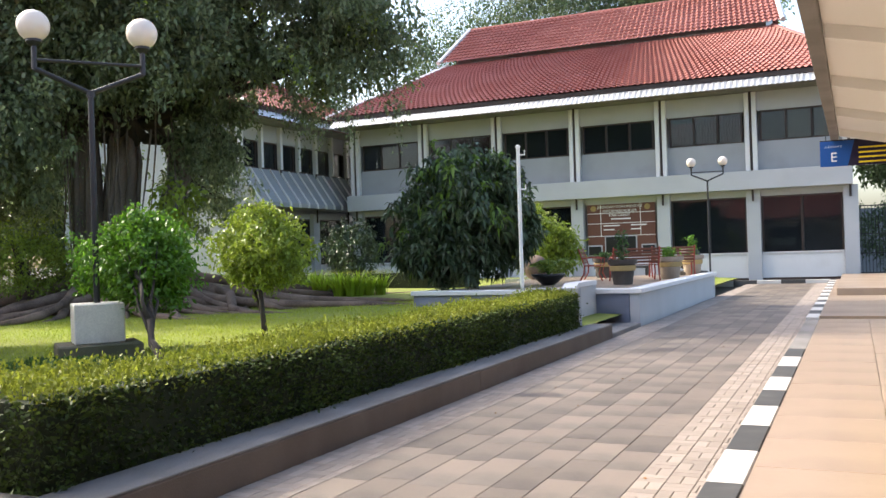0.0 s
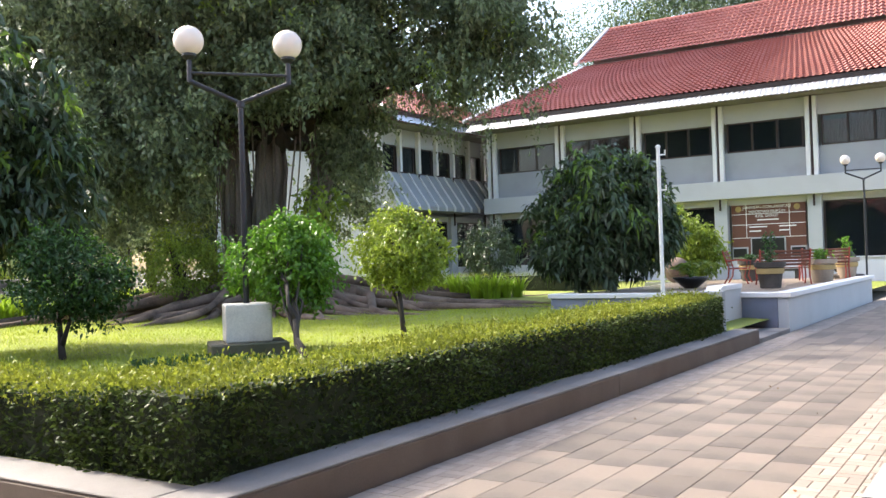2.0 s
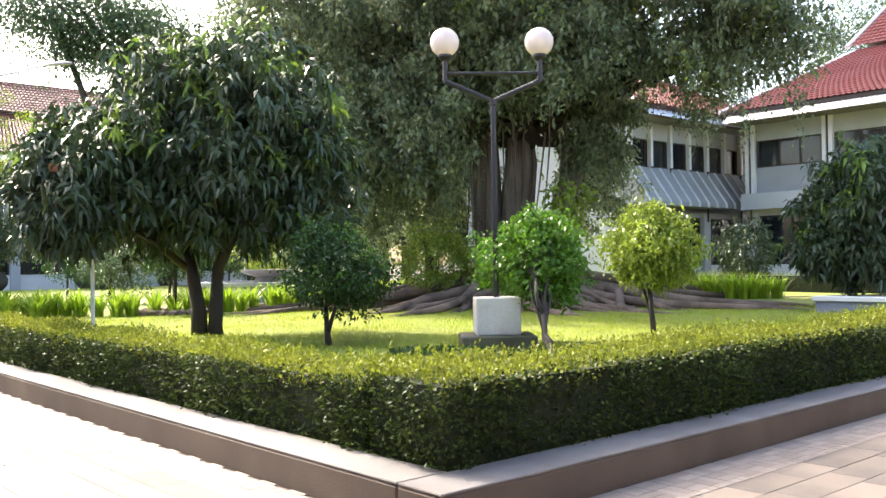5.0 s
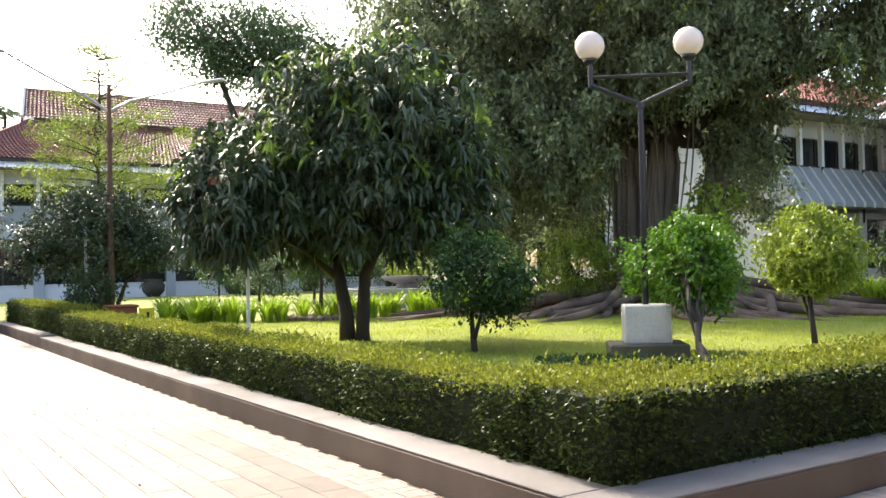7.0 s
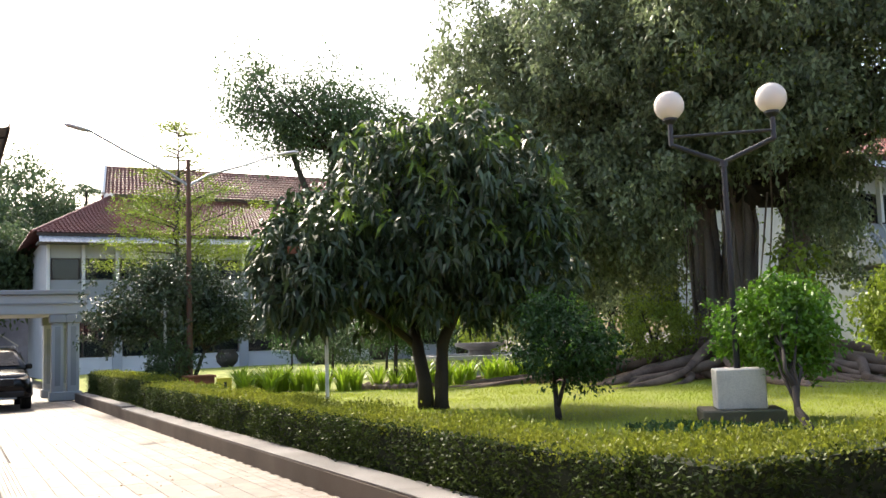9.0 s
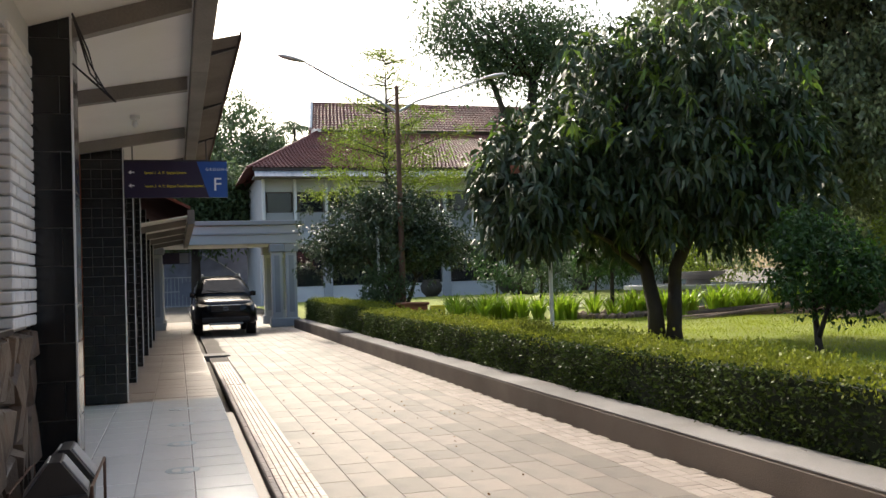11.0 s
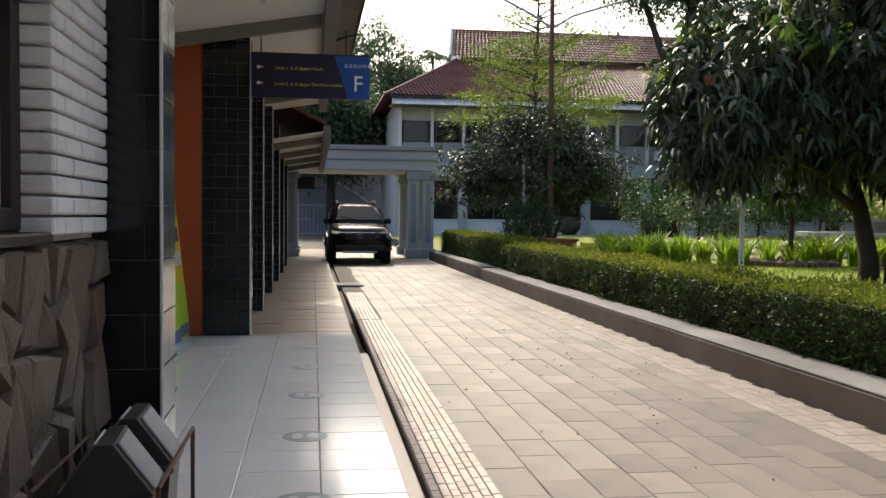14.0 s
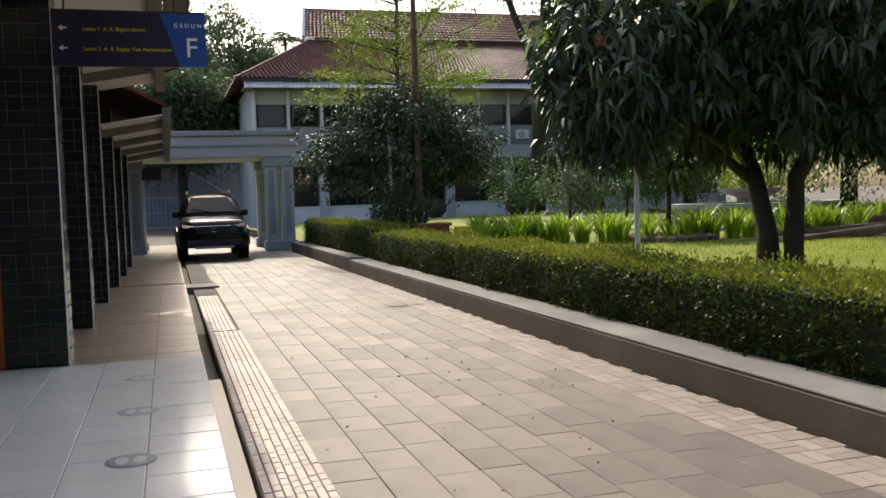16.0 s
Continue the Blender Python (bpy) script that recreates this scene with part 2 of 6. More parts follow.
    "paper_purple": plain("purple_print", (0.25, 0.05, 0.2), 0.5),
    "green_pot": plain("green_plastic_pot", (0.015, 0.11, 0.075), 0.4),
    "curtain_pink": material("pink_curtain", (0.42, 0.10, 0.11), 0.9, var=0.3, bump=0.1),
    "curtain_pale": material("pale_curtain", (0.55, 0.53, 0.50), 0.9, var=0.3, bump=0.1),
    "blind": plain("cream_blind", (0.62, 0.57, 0.48), 0.8),
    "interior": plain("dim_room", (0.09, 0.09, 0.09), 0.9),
    "footmark": plain("faded_floor_sticker", (0.30, 0.36, 0.37), 0.35, var=0.5, scale=20),
    "red_paint": plain("rust_red_paint", (0.28, 0.045, 0.03), 0.5),
    "wood_brown": material("brown_bench_wood", (0.16, 0.055, 0.03), 0.5, var=0.4, bump=0.1),
    "dead_leaf": material("dead_leaf", (0.22, 0.10, 0.03), 0.8, var=0.5, bump=0, island=0.4),
}


def glass(name, tint, rough=0.03):
    m = bpy.data.materials.new(name)
    m.use_nodes = True
    n, l = m.node_tree.nodes, m.node_tree.links
    b = n["Principled BSDF"]
    b.inputs["Base Color"].default_value = (*tint, 1)
    b.inputs["Roughness"].default_value = rough
    b.inputs["Specular IOR Level"].default_value = 0.6
    b.inputs["Coat Weight"].default_value = 0.6
    b.inputs["Coat Roughness"].default_value = 0.03
    tex, bp = n.new("ShaderNodeTexNoise"), n.new("ShaderNodeBump")
    tex.inputs["Scale"].default_value = 0.7
    bp.inputs["Strength"].default_value, bp.inputs["Distance"].default_value = 0.15, 0.05
    l.new(tex.outputs[0], bp.inputs["Height"])
    l.new(bp.outputs[0], b.inputs["Normal"])
    tp, ms = n.new("ShaderNodeBsdfTransparent"), n.new("ShaderNodeMixShader")
    tp.inputs[0].default_value = (0.72, 0.75, 0.76, 1)
    ms.inputs[0].default_value = 0.6
    l.new(b.outputs[0], ms.inputs[1])
    l.new(tp.outputs[0], ms.inputs[2])
    l.new(ms.outputs[0], n["Material Output"].inputs[0])
    return m


M["glass"] = glass("tinted_window_glass", (0.012, 0.016, 0.02))
M["car_glass"] = glass("car_window_glass", (0.02, 0.025, 0.028))


# ---- building blocks ----
def part(name, bm, mat, parent=None, label="", smooth=False):
    """Links a bmesh as one mesh object, under parent if one is given."""
    me = bpy.data.meshes.new(name)
    bm.to_mesh(me)
    bm.free()
    me.materials.append(M[mat] if isinstance(mat, str) else mat)
    if smooth:
        me.polygons.foreach_set("use_smooth", [True] * len(me.polygons))
    ob = new(name, me)
    if parent is not None:
        ob.parent = parent
    if label:
        ob["label"] = label
    return ob


def mesh_part(name, verts, faces, mat, parent=None, label="", smooth=False):
    me = bpy.data.meshes.new(name)
    me.from_pydata(verts, [], faces)
    me.materials.append(M[mat])
    if smooth:
        me.polygons.foreach_set("use_smooth", [True] * len(me.polygons))
    ob = new(name, me)
    if parent is not None:
        ob.parent = parent
    if label:
        ob["label"] = label
    return ob


def thing(name, label, category, at=(0, 0, 0), group="", kind="", turn=0):
    ob = new(name)
    ob.matrix_basis = pose(*at, 0, 0, turn)
    return tagged(ob, label, category, group, kind)


def box(bm, x0, y0, z0, x1, y1, z1, bevel=0.0):
    vs = bmesh.ops.create_cube(bm, size=1, matrix=Matrix.Translation(((x0 + x1) / 2, (y0 + y1) / 2, (z0 + z1) / 2)) @ Matrix.Diagonal((abs(x1 - x0), abs(y1 - y0), abs(z1 - z0), 1)))["verts"]
    if bevel:
        es = list({e for v in vs for e in v.link_edges})
        bmesh.ops.bevel(bm, geom=es, offset=bevel, segments=1, affect="EDGES")
    return bm


def boxed(*a, **k):
    return box(bmesh.new(), *a, **k)


def rod(bm, p, q, r0, r1=None, n=10):
    p, q = Vector(p), Vector(q)
    d = q - p
    m = Matrix.Translation((p + q) / 2) @ d.to_track_quat("Z", "Y").to_matrix().to_4x4()
    bmesh.ops.create_cone(bm, cap_ends=True, segments=n, radius1=r0, radius2=r0 if r1 is None else r1, depth=d.length, matrix=m)
    return bm


def rodded(*a, **k):
    return rod(bmesh.new(), *a, **k)


def tube(bm, pts, radii, n=8):
    """A limb through pts, with a radius at each."""
    pts = [Vector(p) for p in pts]
    rings = []
    for i, p in enumerate(pts):
        d = (pts[min(i + 1, len(pts) - 1)] - pts[max(i - 1, 0)]).normalized()
        q = d.to_track_quat("Z", "Y")
        rings.append([bm.verts.new(p + q @ Vector((math.cos(a) * radii[i], math.sin(a) * radii[i], 0))) for a in (2 * math.pi * k / n for k in range(n))])
    for a, b in zip(rings, rings[1:]):
        for k in range(n):
            bm.faces.new((a[k], a[(k + 1) % n], b[(k + 1) % n], b[k]))
    bm.faces.new(rings[-1])
    bm.faces.new(rings[0][::-1])
    return bm


def lathe(bm, profile, n=20, at=(0, 0, 0)):
    rings = [[bm.verts.new((at[0] + r * math.cos(2 * math.pi * k / n), at[1] + r * math.sin(2 * math.pi * k / n), at[2] + z)) for k in range(n)] for r, z in profile]
    for a, b in zip(rings, rings[1:]):
        for k in range(n):
            bm.faces.new((a[k], a[(k + 1) % n], b[(k + 1) % n], b[k]))
    bm.faces.new(rings[0][::-1])
    bm.faces.new(rings[-1])
    return bm


def prism(bm, outline, axis, a, b):
    """A flat outline pushed from a to b along an axis: the outline's pairs are the two other axes in order."""
    def at(p, w):
        return {"x": (w, p[0], p[1]), "y": (p[0], w, p[1]), "z": (p[0], p[1], w)}[axis]
    lo, hi = [bm.verts.new(at(p, a)) for p in outline], [bm.verts.new(at(p, b)) for p in outline]
    k = len(outline)
    bm.faces.new(lo[::-1])
    bm.faces.new(hi)
    for i in range(k):
        bm.faces.new((lo[i], lo[(i + 1) % k], hi[(i + 1) % k], hi[i]))
    bmesh.ops.recalc_face_normals(bm, faces=bm.faces[:])
    return bm


def words(text, size, mat, parent, m, name="lettering", align="LEFT"):
    cu = bpy.data.curves.new(name, "FONT")
    cu.body, cu.size, cu.extrude, cu.align_x = text, size, 0.002, align
    tmp = bpy.data.objects.new(name, cu)
    scene.collection.objects.link(tmp)
    me = bpy.data.meshes.new_from_object(tmp.evaluated_get(bpy.context.evaluated_depsgraph_get()))
    bpy.data.objects.remove(tmp)
    me.materials.clear()
    me.materials.append(M[mat])
    ob = new(name, me)
    ob.parent, ob.matrix_basis = parent, m
    return ob


def leaves(name, pos, direction, length, width, mat, parent, droop=0.3, rng=None, label="", bend=True):
    """Many leaves in one mesh: pos and direction are (n, 3) arrays; each leaf is a folded blade with a bent tip."""
    rng = rng or np.random.default_rng(7)
    n = len(pos)
    d = direction / (np.linalg.norm(direction, axis=1, keepdims=True) + 1e-9)
    side = np.cross(d, rng.normal(size=(n, 3)))
    side /= np.linalg.norm(side, axis=1, keepdims=True) + 1e-9
    L = (length * rng.uniform(0.65, 1.25, n))[:, None]
    W = (width * rng.uniform(0.7, 1.2, n))[:, None]
    if bend:
        mid = pos + d * L * 0.5
        tip = pos + d * L * 0.92
        tip[:, 2:] -= L * droop
        v = np.stack([pos, mid + side * W * 0.5, mid - side * W * 0.5, tip], 1).reshape(-1, 3)
        i = np.arange(n)[:, None] * 4
        f = np.concatenate([i + [0, 1, 2], i + [1, 3, 2]])
    else:
        v = np.stack([pos - side * W * 0.5, pos + side * W * 0.5, pos + d * L], 1).reshape(-1, 3)
        f = np.arange(n)[:, None] * 3 + [0, 1, 2]
    me = bpy.data.meshes.new(name)
    me.vertices.add(len(v))
    me.vertices.foreach_set("co", v.astype(np.float32).ravel())
    me.loops.add(len(f) * 3)
    me.loops.foreach_set("vertex_index", f.astype(np.int32).ravel())
    me.polygons.add(len(f))
    me.polygons.foreach_set("loop_start", np.arange(0, len(f) * 3, 3, dtype=np.int32))
    me.polygons.foreach_set("loop_total", np.full(len(f), 3, dtype=np.int32))
    me.update(calc_edges=True)
    me.materials.append(M[mat])
    ob = new(name, me)
    if parent is not None:
        ob.parent = parent
    if label:
        ob["label"] = label
    return ob


def grid_pieces(name, parent, size, rects, mat, rest_mat, near, gap=0.006, limit=300):
    """Rectangular pieces (x0, y0, x1, y1) lying with their tops at size[1]; those that near() picks are objects, the rest one mesh."""
    z0, z1 = size
    shared, rest_v, rest_f, count = {}, [], [], 0
    c = 0.004
    for x0, y0, x1, y1 in rects:
        a, b = x1 - x0 - gap, y1 - y0 - gap
        if a < 0.02 or b < 0.02:
            continue
        key = (round(a, 3), round(b, 3))
        vs = [(-a / 2, -b / 2, z0), (a / 2, -b / 2, z0), (a / 2, b / 2, z0), (-a / 2, b / 2, z0),
              (-a / 2, -b / 2, z1 - c), (a / 2, -b / 2, z1 - c), (a / 2, b / 2, z1 - c), (-a / 2, b / 2, z1 - c),
              (c - a / 2, c - b / 2, z1), (a / 2 - c, c - b / 2, z1), (a / 2 - c, b / 2 - c, z1), (c - a / 2, b / 2 - c, z1)]
        fs = [(0, 1, 5, 4), (1, 2, 6, 5), (2, 3, 7, 6), (3, 0, 4, 7), (4, 5, 9, 8), (5, 6, 10, 9), (6, 7, 11, 10), (7, 4, 8, 11), (8, 9, 10, 11)]
        cx, cy = (x0 + x1) / 2, (y0 + y1) / 2
        dz = random.uniform(-0.0015, 0.0015)
        if count < limit and near(cx, cy):
            if key not in shared:
                me = bpy.data.meshes.new(name)
                me.from_pydata(vs, [], fs)
                me.materials.append(M[mat])
                shared[key] = me
            ob = new(name, shared[key])
            ob.parent, ob.location = parent, (cx, cy, dz)
            count += 1
        else:
            k = len(rest_v)
            rest_v += [(x + cx, y + cy, z + dz) for x, y, z in vs]
            rest_f += [tuple(i + k for i in f) for f in fs]
    if rest_v:
        ob = mesh_part(name + "_field", rest_v, rest_f, rest_mat, parent)
        ob["kind"] = "stuff"


# ---- ground, drive, kerbs ----
KERB_Y = 3.43


def slabs(x0, y0, x1, y1, along, w=0.42, ln=0.62):
    """Running-bond rectangles over an area, long side along x or y."""
    out, k = [], 0
    a0, a1, b0, b1 = (x0, x1, y0, y1) if along == "x" else (y0, y1, x0, x1)
    rows = max(1, round((b1 - b0) / w))
    w = (b1 - b0) / rows
    for r in range(rows):
        s = a0 - (ln * 0.5 if r % 2 else 0) - random.uniform(0, 0.12)
        while s < a1:
            e = s + ln * random.choice((0.75, 1, 1, 1.3))
            p, q = max(s, a0), min(e, a1)
            if q - p > 0.05:
                out.append((p, b0 + r * w, q, b0 + (r + 1) * w) if along == "x" else (b0 + r * w, p, b0 + (r + 1) * w, q))
            s = e
    return out


ground = tagged(part("ground", boxed(-900, -900, -0.60, 900, 900, -0.12), "soil"), "bare earth reaching to the horizon", "ground", kind="structure")
road = thing("road", "drive of worn brown-grey stone slabs", "road", kind="structure")
part("road_bed", boxed(-70, 0.26, -0.12, -0.94, KERB_Y, -0.014), "bed", road)
part("road_bed", boxed(-4.0, KERB_Y, -0.12, -0.94, 41.5, -0.014), "bed", road)
pavement = thing("pavement", "beige tiled walkway along the buildings", "pavement", kind="structure")
part("walkway_bed", boxed(-7.13, -12, -0.12, -0.70, 0.12, -0.012), "grout", pavement)
part("walkway_bed", boxed(-0.70, -12, -0.12, 4.0, 19.7, 0.04), "grout", pavement)
part("walkway_bed", boxed(-13.15, -2.3, -0.12, -7.13, 0.13, 0.112), "grout", pavement)
part("walkway_bed", boxed(-21.3, -2.3, -0.12, -13.15, 0.13, 0.092), "grout", pavement)
part("walkway_bed", boxed(-40, -2.3, -0.12, -22.0, 0.13, 0.05), "grout", pavement)
part("cross_strip", boxed(-22.0, -2.3, -0.12, -21.3, 0.70, 0.03), "concrete", pavement)
part("far_platform", boxed(-0.70, 19.7, -0.12, 4.0, 39.0, 0.10), "beige_tile", pavement)
part("ramp_step", boxed(-0.5, 27.2, 0.101, 2.2, 39.0, 0.30, 0.01), "beige_tile", pavement)
part("gutter_floor", boxed(-33, 0.13, -0.119, -1.0, 0.26, -0.09), "bed", road)

kerb = thing("kerb", "raised concrete garden kerb stained brown", "kerb", kind="structure")


def kerb_run(x0, y0, x1, y1, h, step):
    """Kerb stones end to end, slightly uneven."""
    horizontal = abs(x1 - x0) > abs(y1 - y0)
    a, b = (x0, x1) if horizontal else (y0, y1)
    n = max(1, round(abs(b - a) / step))
    for i in range(n):
        p, q = a + (b - a) * i / n, a + (b - a) * (i + 1) / n
        hh = h + random.uniform(-0.004, 0.004)
        args = (min(p, q), y0, 0, max(p, q), y1, hh) if horizontal else (x0, min(p, q), 0, x1, max(p, q), hh)
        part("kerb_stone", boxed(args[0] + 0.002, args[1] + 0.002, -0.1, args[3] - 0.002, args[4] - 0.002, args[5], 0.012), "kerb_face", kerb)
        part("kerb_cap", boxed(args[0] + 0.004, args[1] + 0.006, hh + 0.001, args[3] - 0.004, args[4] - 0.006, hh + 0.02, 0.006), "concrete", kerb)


kerb_run(-4.42, KERB_Y, -23.4, KERB_Y + 0.42, 0.225, 30.0)
kerb_run(-4.42, KERB_Y, -4.0, 16.0, 0.225, 6.0)
kerb_run(-23.95, KERB_Y + 0.12, -33.4, KERB_Y + 0.50, 0.225, 6.0)
lawn = thing("lawn", "sunlit lawn behind the clipped hedge", "lawn", kind="structure")


def lawn_height(x, y):
    inner = min(1.0, max(0.0, (-x - 4.4) / 3.5), max(0.0, (y - 3.9) / 3.0))
    return 0.22 + 0.18 * inner + 0.025 * noise.noise((x * 0.35, y * 0.35, 0))


def lawn_sheet():
    vs, fs, nx, ny = [], [], 80, 66
    for j in range(ny + 1):
        for i in range(nx + 1):
            x, y = -4.42 - 49.6 * i / nx, 3.855 + 35.2 * j / ny
            vs.append((x, y, lawn_height(x, y)))
    for j in range(ny):
        for i in range(nx):
            k = j * (nx + 1) + i
            fs.append((k, k + nx + 1, k + nx + 2, k + 1))
    mesh_part("turf", vs, fs, "lawn", lawn, smooth=True)


lawn_sheet()


def stripe_kerb():
    """The black and white painted edge of the walkway."""
    edge = thing("painted_kerb", "kerb painted in black and white blocks", "kerb", kind="structure")
    y, k = 1.1, 1
    while y < 14.0:
        part("kerb_block", boxed(-0.94, y + 0.004, -0.10, -0.70, y + 0.996, 0.055, 0.008), "black_paint" if k % 2 else "kerb_white", edge)
        y, k = y + 1.0, k + 1
    part("kerb_block", boxed(-0.94, y, -0.10, -0.70, 19.4, 0.045, 0.008), "concrete", edge)
    y, k = 19.42, 0
    while y < 38:
        part("kerb_block", boxed(-0.94, y + 0.004, -0.10, -0.70, y + 0.996, 0.10, 0.008), "black_paint" if k % 2 else "kerb_white", edge)
        y, k = y + 1.0, k + 1
    far = thing("painted_kerb", "low painted kerb before the building", "kerb", kind="structure")
    x, k = -0.9, 0
    while x > -14:
        part("kerb_block", boxed(x - 0.9, 37.9, -0.1, x - 0.004, 38.15, 0.14, 0.01), "black_paint" if k % 2 else "kerb_white", far)
        x, k = x - 0.9, k + 1


stripe_kerb()


# ---- the long building beside the walk ----
building_f = thing("wall_south", "single-storey office wall with black-tiled piers", "building", kind="structure")


def pier(x1, x0, y0, y1, z0, z1, bond="brick", label=""):
    """A pier clad in glossy black tiles with pale worn edges; x0 is its far side, y1 its outer face."""
    p = thing("tiled_pier", label or "square pier clad in glossy black ceramic tiles", "pier", group="black tiled piers", kind="")
    part("pier_core", boxed(x0 + 0.012, y0 + 0.012, z0, x1 - 0.012, y1 - 0.012, z1), "dark_grout", p)
    th = 0.24 if bond == "brick" else 0.12
    tw = 0.40 if bond == "brick" else 0.24
    shared = {}

    def tile(face, a0, a1, b0, b1):
        g = 0.003 if bond == "brick" else 0.0035
        ca, cb, ha, hb = (a0 + a1) / 2, (b0 + b1) / 2, (a1 - a0) / 2 - g, (b1 - b0) / 2 - g
        if ha < 0.01 or hb < 0.01:
            return
        key = (face, round(ha, 3), round(hb, 3))
        if key not in shared:
            bm = boxed(-0.006, -ha, -hb, 0.006, ha, hb, 0.002) if face == "x" else boxed(-ha, -0.006, -hb, ha, 0.006, hb, 0.002)
            me = bpy.data.meshes.new("tile")
            bm.to_mesh(me)
            bm.free()
            me.materials.append(M["black_tile"])
            shared[key] = me
        ob = new("tile", shared[key])
        ob.parent = p
        ob.location = (x1 - 0.008, ca, cb) if face == "x" else (ca, y1 - 0.008, cb)

    for face, a, b in (("x", y0, y1), ("y", x0, x1)):
        z, r = z0, 0
        while z < z1:
            zt = min(z + th, z1)
            s = a - (tw / 2 if r % 2 else 0)
            while s < b - 0.01:
                if bond == "brick" or r % 4 < 2:
                    tile(face, max(s, a), min(s + tw, b), z, zt)
                else:
                    for k in (0, 1):
                        tile(face, max(s + k * tw / 2, a), min(s + (k + 1) * tw / 2, b), z, zt)
                s += tw
            z, r = zt, r + 1
    part("corner_bead", boxed(x1 - 0.004, y1 - 0.004, z0, x1 + 0.010, y1 + 0.010, z1, 0.003), "white_metal", p, "worn pale edge strip")
    return p


pier(-3.9, -4.5, -1.5, -0.97, 0.0, 3.35)
pier(-7.5, -7.93, -1.24, -0.97, 0.0, 3.35)
pier(-13.2, -13.65, -1.46, -0.97, 0.12, 3.3, "small", "square pier clad in small black herringbone tiles")
for px in (-15.8, -18.65, -21.75, -24.6, -27.6):
    pier(px, px - 0.45, -1.42, -0.97, 0.05, 3.2, "small")

# wall with window between the first two piers
part("wall_core", boxed(-40, -2.4, -0.1, -13.65, -2.1, 3.6), "light_grey", building_f)
part("wall_core", boxed(3.9, -1.6, -0.1, -3.9 + 0.01, -1.35, 3.6), "light_grey", building_f)
part("wall_core", boxed(-7.5, -1.5, -0.1, -4.5, -1.26, 1.30), "stone_mortar", building_f)
part("wall_core", boxed(-7.5, -1.5, 2.95, -4.5, -1.215, 3.6), "white_paint", building_f)
part("wall_core", boxed(-7.5, -1.5, 1.30, -6.72, -1.26, 2.95), "white_paint", building_f)
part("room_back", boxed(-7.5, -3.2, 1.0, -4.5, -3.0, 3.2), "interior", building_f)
part("recess_wall", boxed(-13.2, -2.05, -0.1, -7.93, -1.85, 3.6), "light_grey", building_f)
part("recess_side", boxed(-7.92, -1.849, 0.12, -7.72, -1.24, 3.5), "light_grey", building_f)
part("orange_panel", boxed(-13.64, -1.95, 0.12, -13.22, -1.46, 3.3, 0.006), "orange", building_f, "rust-orange painted wall end")


def brick_panel():
    """White-painted bricks, course by course, with their return at the window."""
    shared = {}
    z, r = 1.32, 0
    while z < 2.94:
        s = -7.5 - (0.11 if r % 2 else 0)
        while s < -6.72:
            a, b = max(s, -7.5), min(s + 0.22, -6.72)
            w = round(b - a - 0.008, 3)
            if w > 0.02:
                if w not in shared:
                    me = bpy.data.meshes.new("brick")
                    bm = boxed(-w / 2, -0.03, -0.031, w / 2, 0.03, 0.031, 0.007)
                    bm.to_mesh(me)
                    bm.free()
                    me.materials.append(M["white_brick"])
                    shared[w] = me
                ob = new("brick", shared[w])
                ob.parent = building_f
                ob.location = ((a + b) / 2, -1.225 + random.uniform(-0.004, 0.004), z + 0.036)
            s += 0.22
        ret = new("brick", shared.setdefault("r", None) or _return_brick(shared))
        ret.parent, ret.location = building_f, (-6.70, -1.31, z + 0.036)
        z, r = z + 0.073, r + 1


def _return_brick(shared):
    me = bpy.data.meshes.new("brick")
    bm = boxed(-0.02, -0.115, -0.031, 0.02, 0.115, 0.031, 0.007)
    bm.to_mesh(me)
    bm.free()
    me.materials.append(M["white_brick"])
    shared["r"] = me
    return me


brick_panel()


def stone_base():
    """Split stones of uneven outline fitted together in dark mortar, up to the sill."""
    rng = random.Random(5)
    nx, nz = 17, 6
    pt = {}
    for i in range(nx + 1):
        for j in range(nz + 1):
            jx = 0 if i in (0, nx) else rng.uniform(-0.075, 0.075)
            jz = 0 if j in (0, nz) else rng.uniform(-0.095, 0.095)
            pt[i, j] = (-7.5 + 3.0 * i / nx + jx + (0.05 if j % 2 and 0 < i < nx else 0), 1.30 * j / nz + jz)
    used = set()
    for i in range(nx):
        for j in range(nz):
            if (i, j) in used:
                continue
            tall = j + 1 < nz and (i, j + 1) not in used and rng.random() < 0.45
            used.update({(i, j), (i, j + 1)} if tall else {(i, j)})
            t = j + (2 if tall else 1)
            ring = [pt[i, j], pt[i + 1, j]] + ([pt[i + 1, j + 1]] if tall else []) + [pt[i + 1, t], pt[i, t]] + ([pt[i, j + 1]] if tall else [])
            cx, cz = sum(p[0] for p in ring) / len(ring), sum(p[1] for p in ring) / len(ring)
            ring = [((x - cx) * 0.95, (z - cz) * 0.95) for x, z in ring]
            depth, tx, tz = rng.uniform(0.03, 0.07), rng.uniform(-0.12, 0.12), rng.uniform(-0.10, 0.10)
            bm = bmesh.new()
            lo = [bm.verts.new((x, 0, z)) for x, z in ring]
            hi = [bm.verts.new((x * 0.86, depth + x * tx + z * tz + rng.uniform(-0.008, 0.008), z * 0.86)) for x, z in ring]
            top = bm.verts.new((rng.uniform(-0.04, 0.04), depth + 0.012, rng.uniform(-0.04, 0.04)))
            k = len(ring)
            for q in range(k):
                w = (q + 1) % k
                bm.faces.new((lo[q], lo[w], hi[w], hi[q]))
                bm.faces.new((hi[q], hi[w], top))
            bmesh.ops.recalc_face_normals(bm, faces=bm.faces[:])
            ob = part("stone", bm, "stone", building_f)
            ob.location = (cx, -1.262, cz)


stone_base()


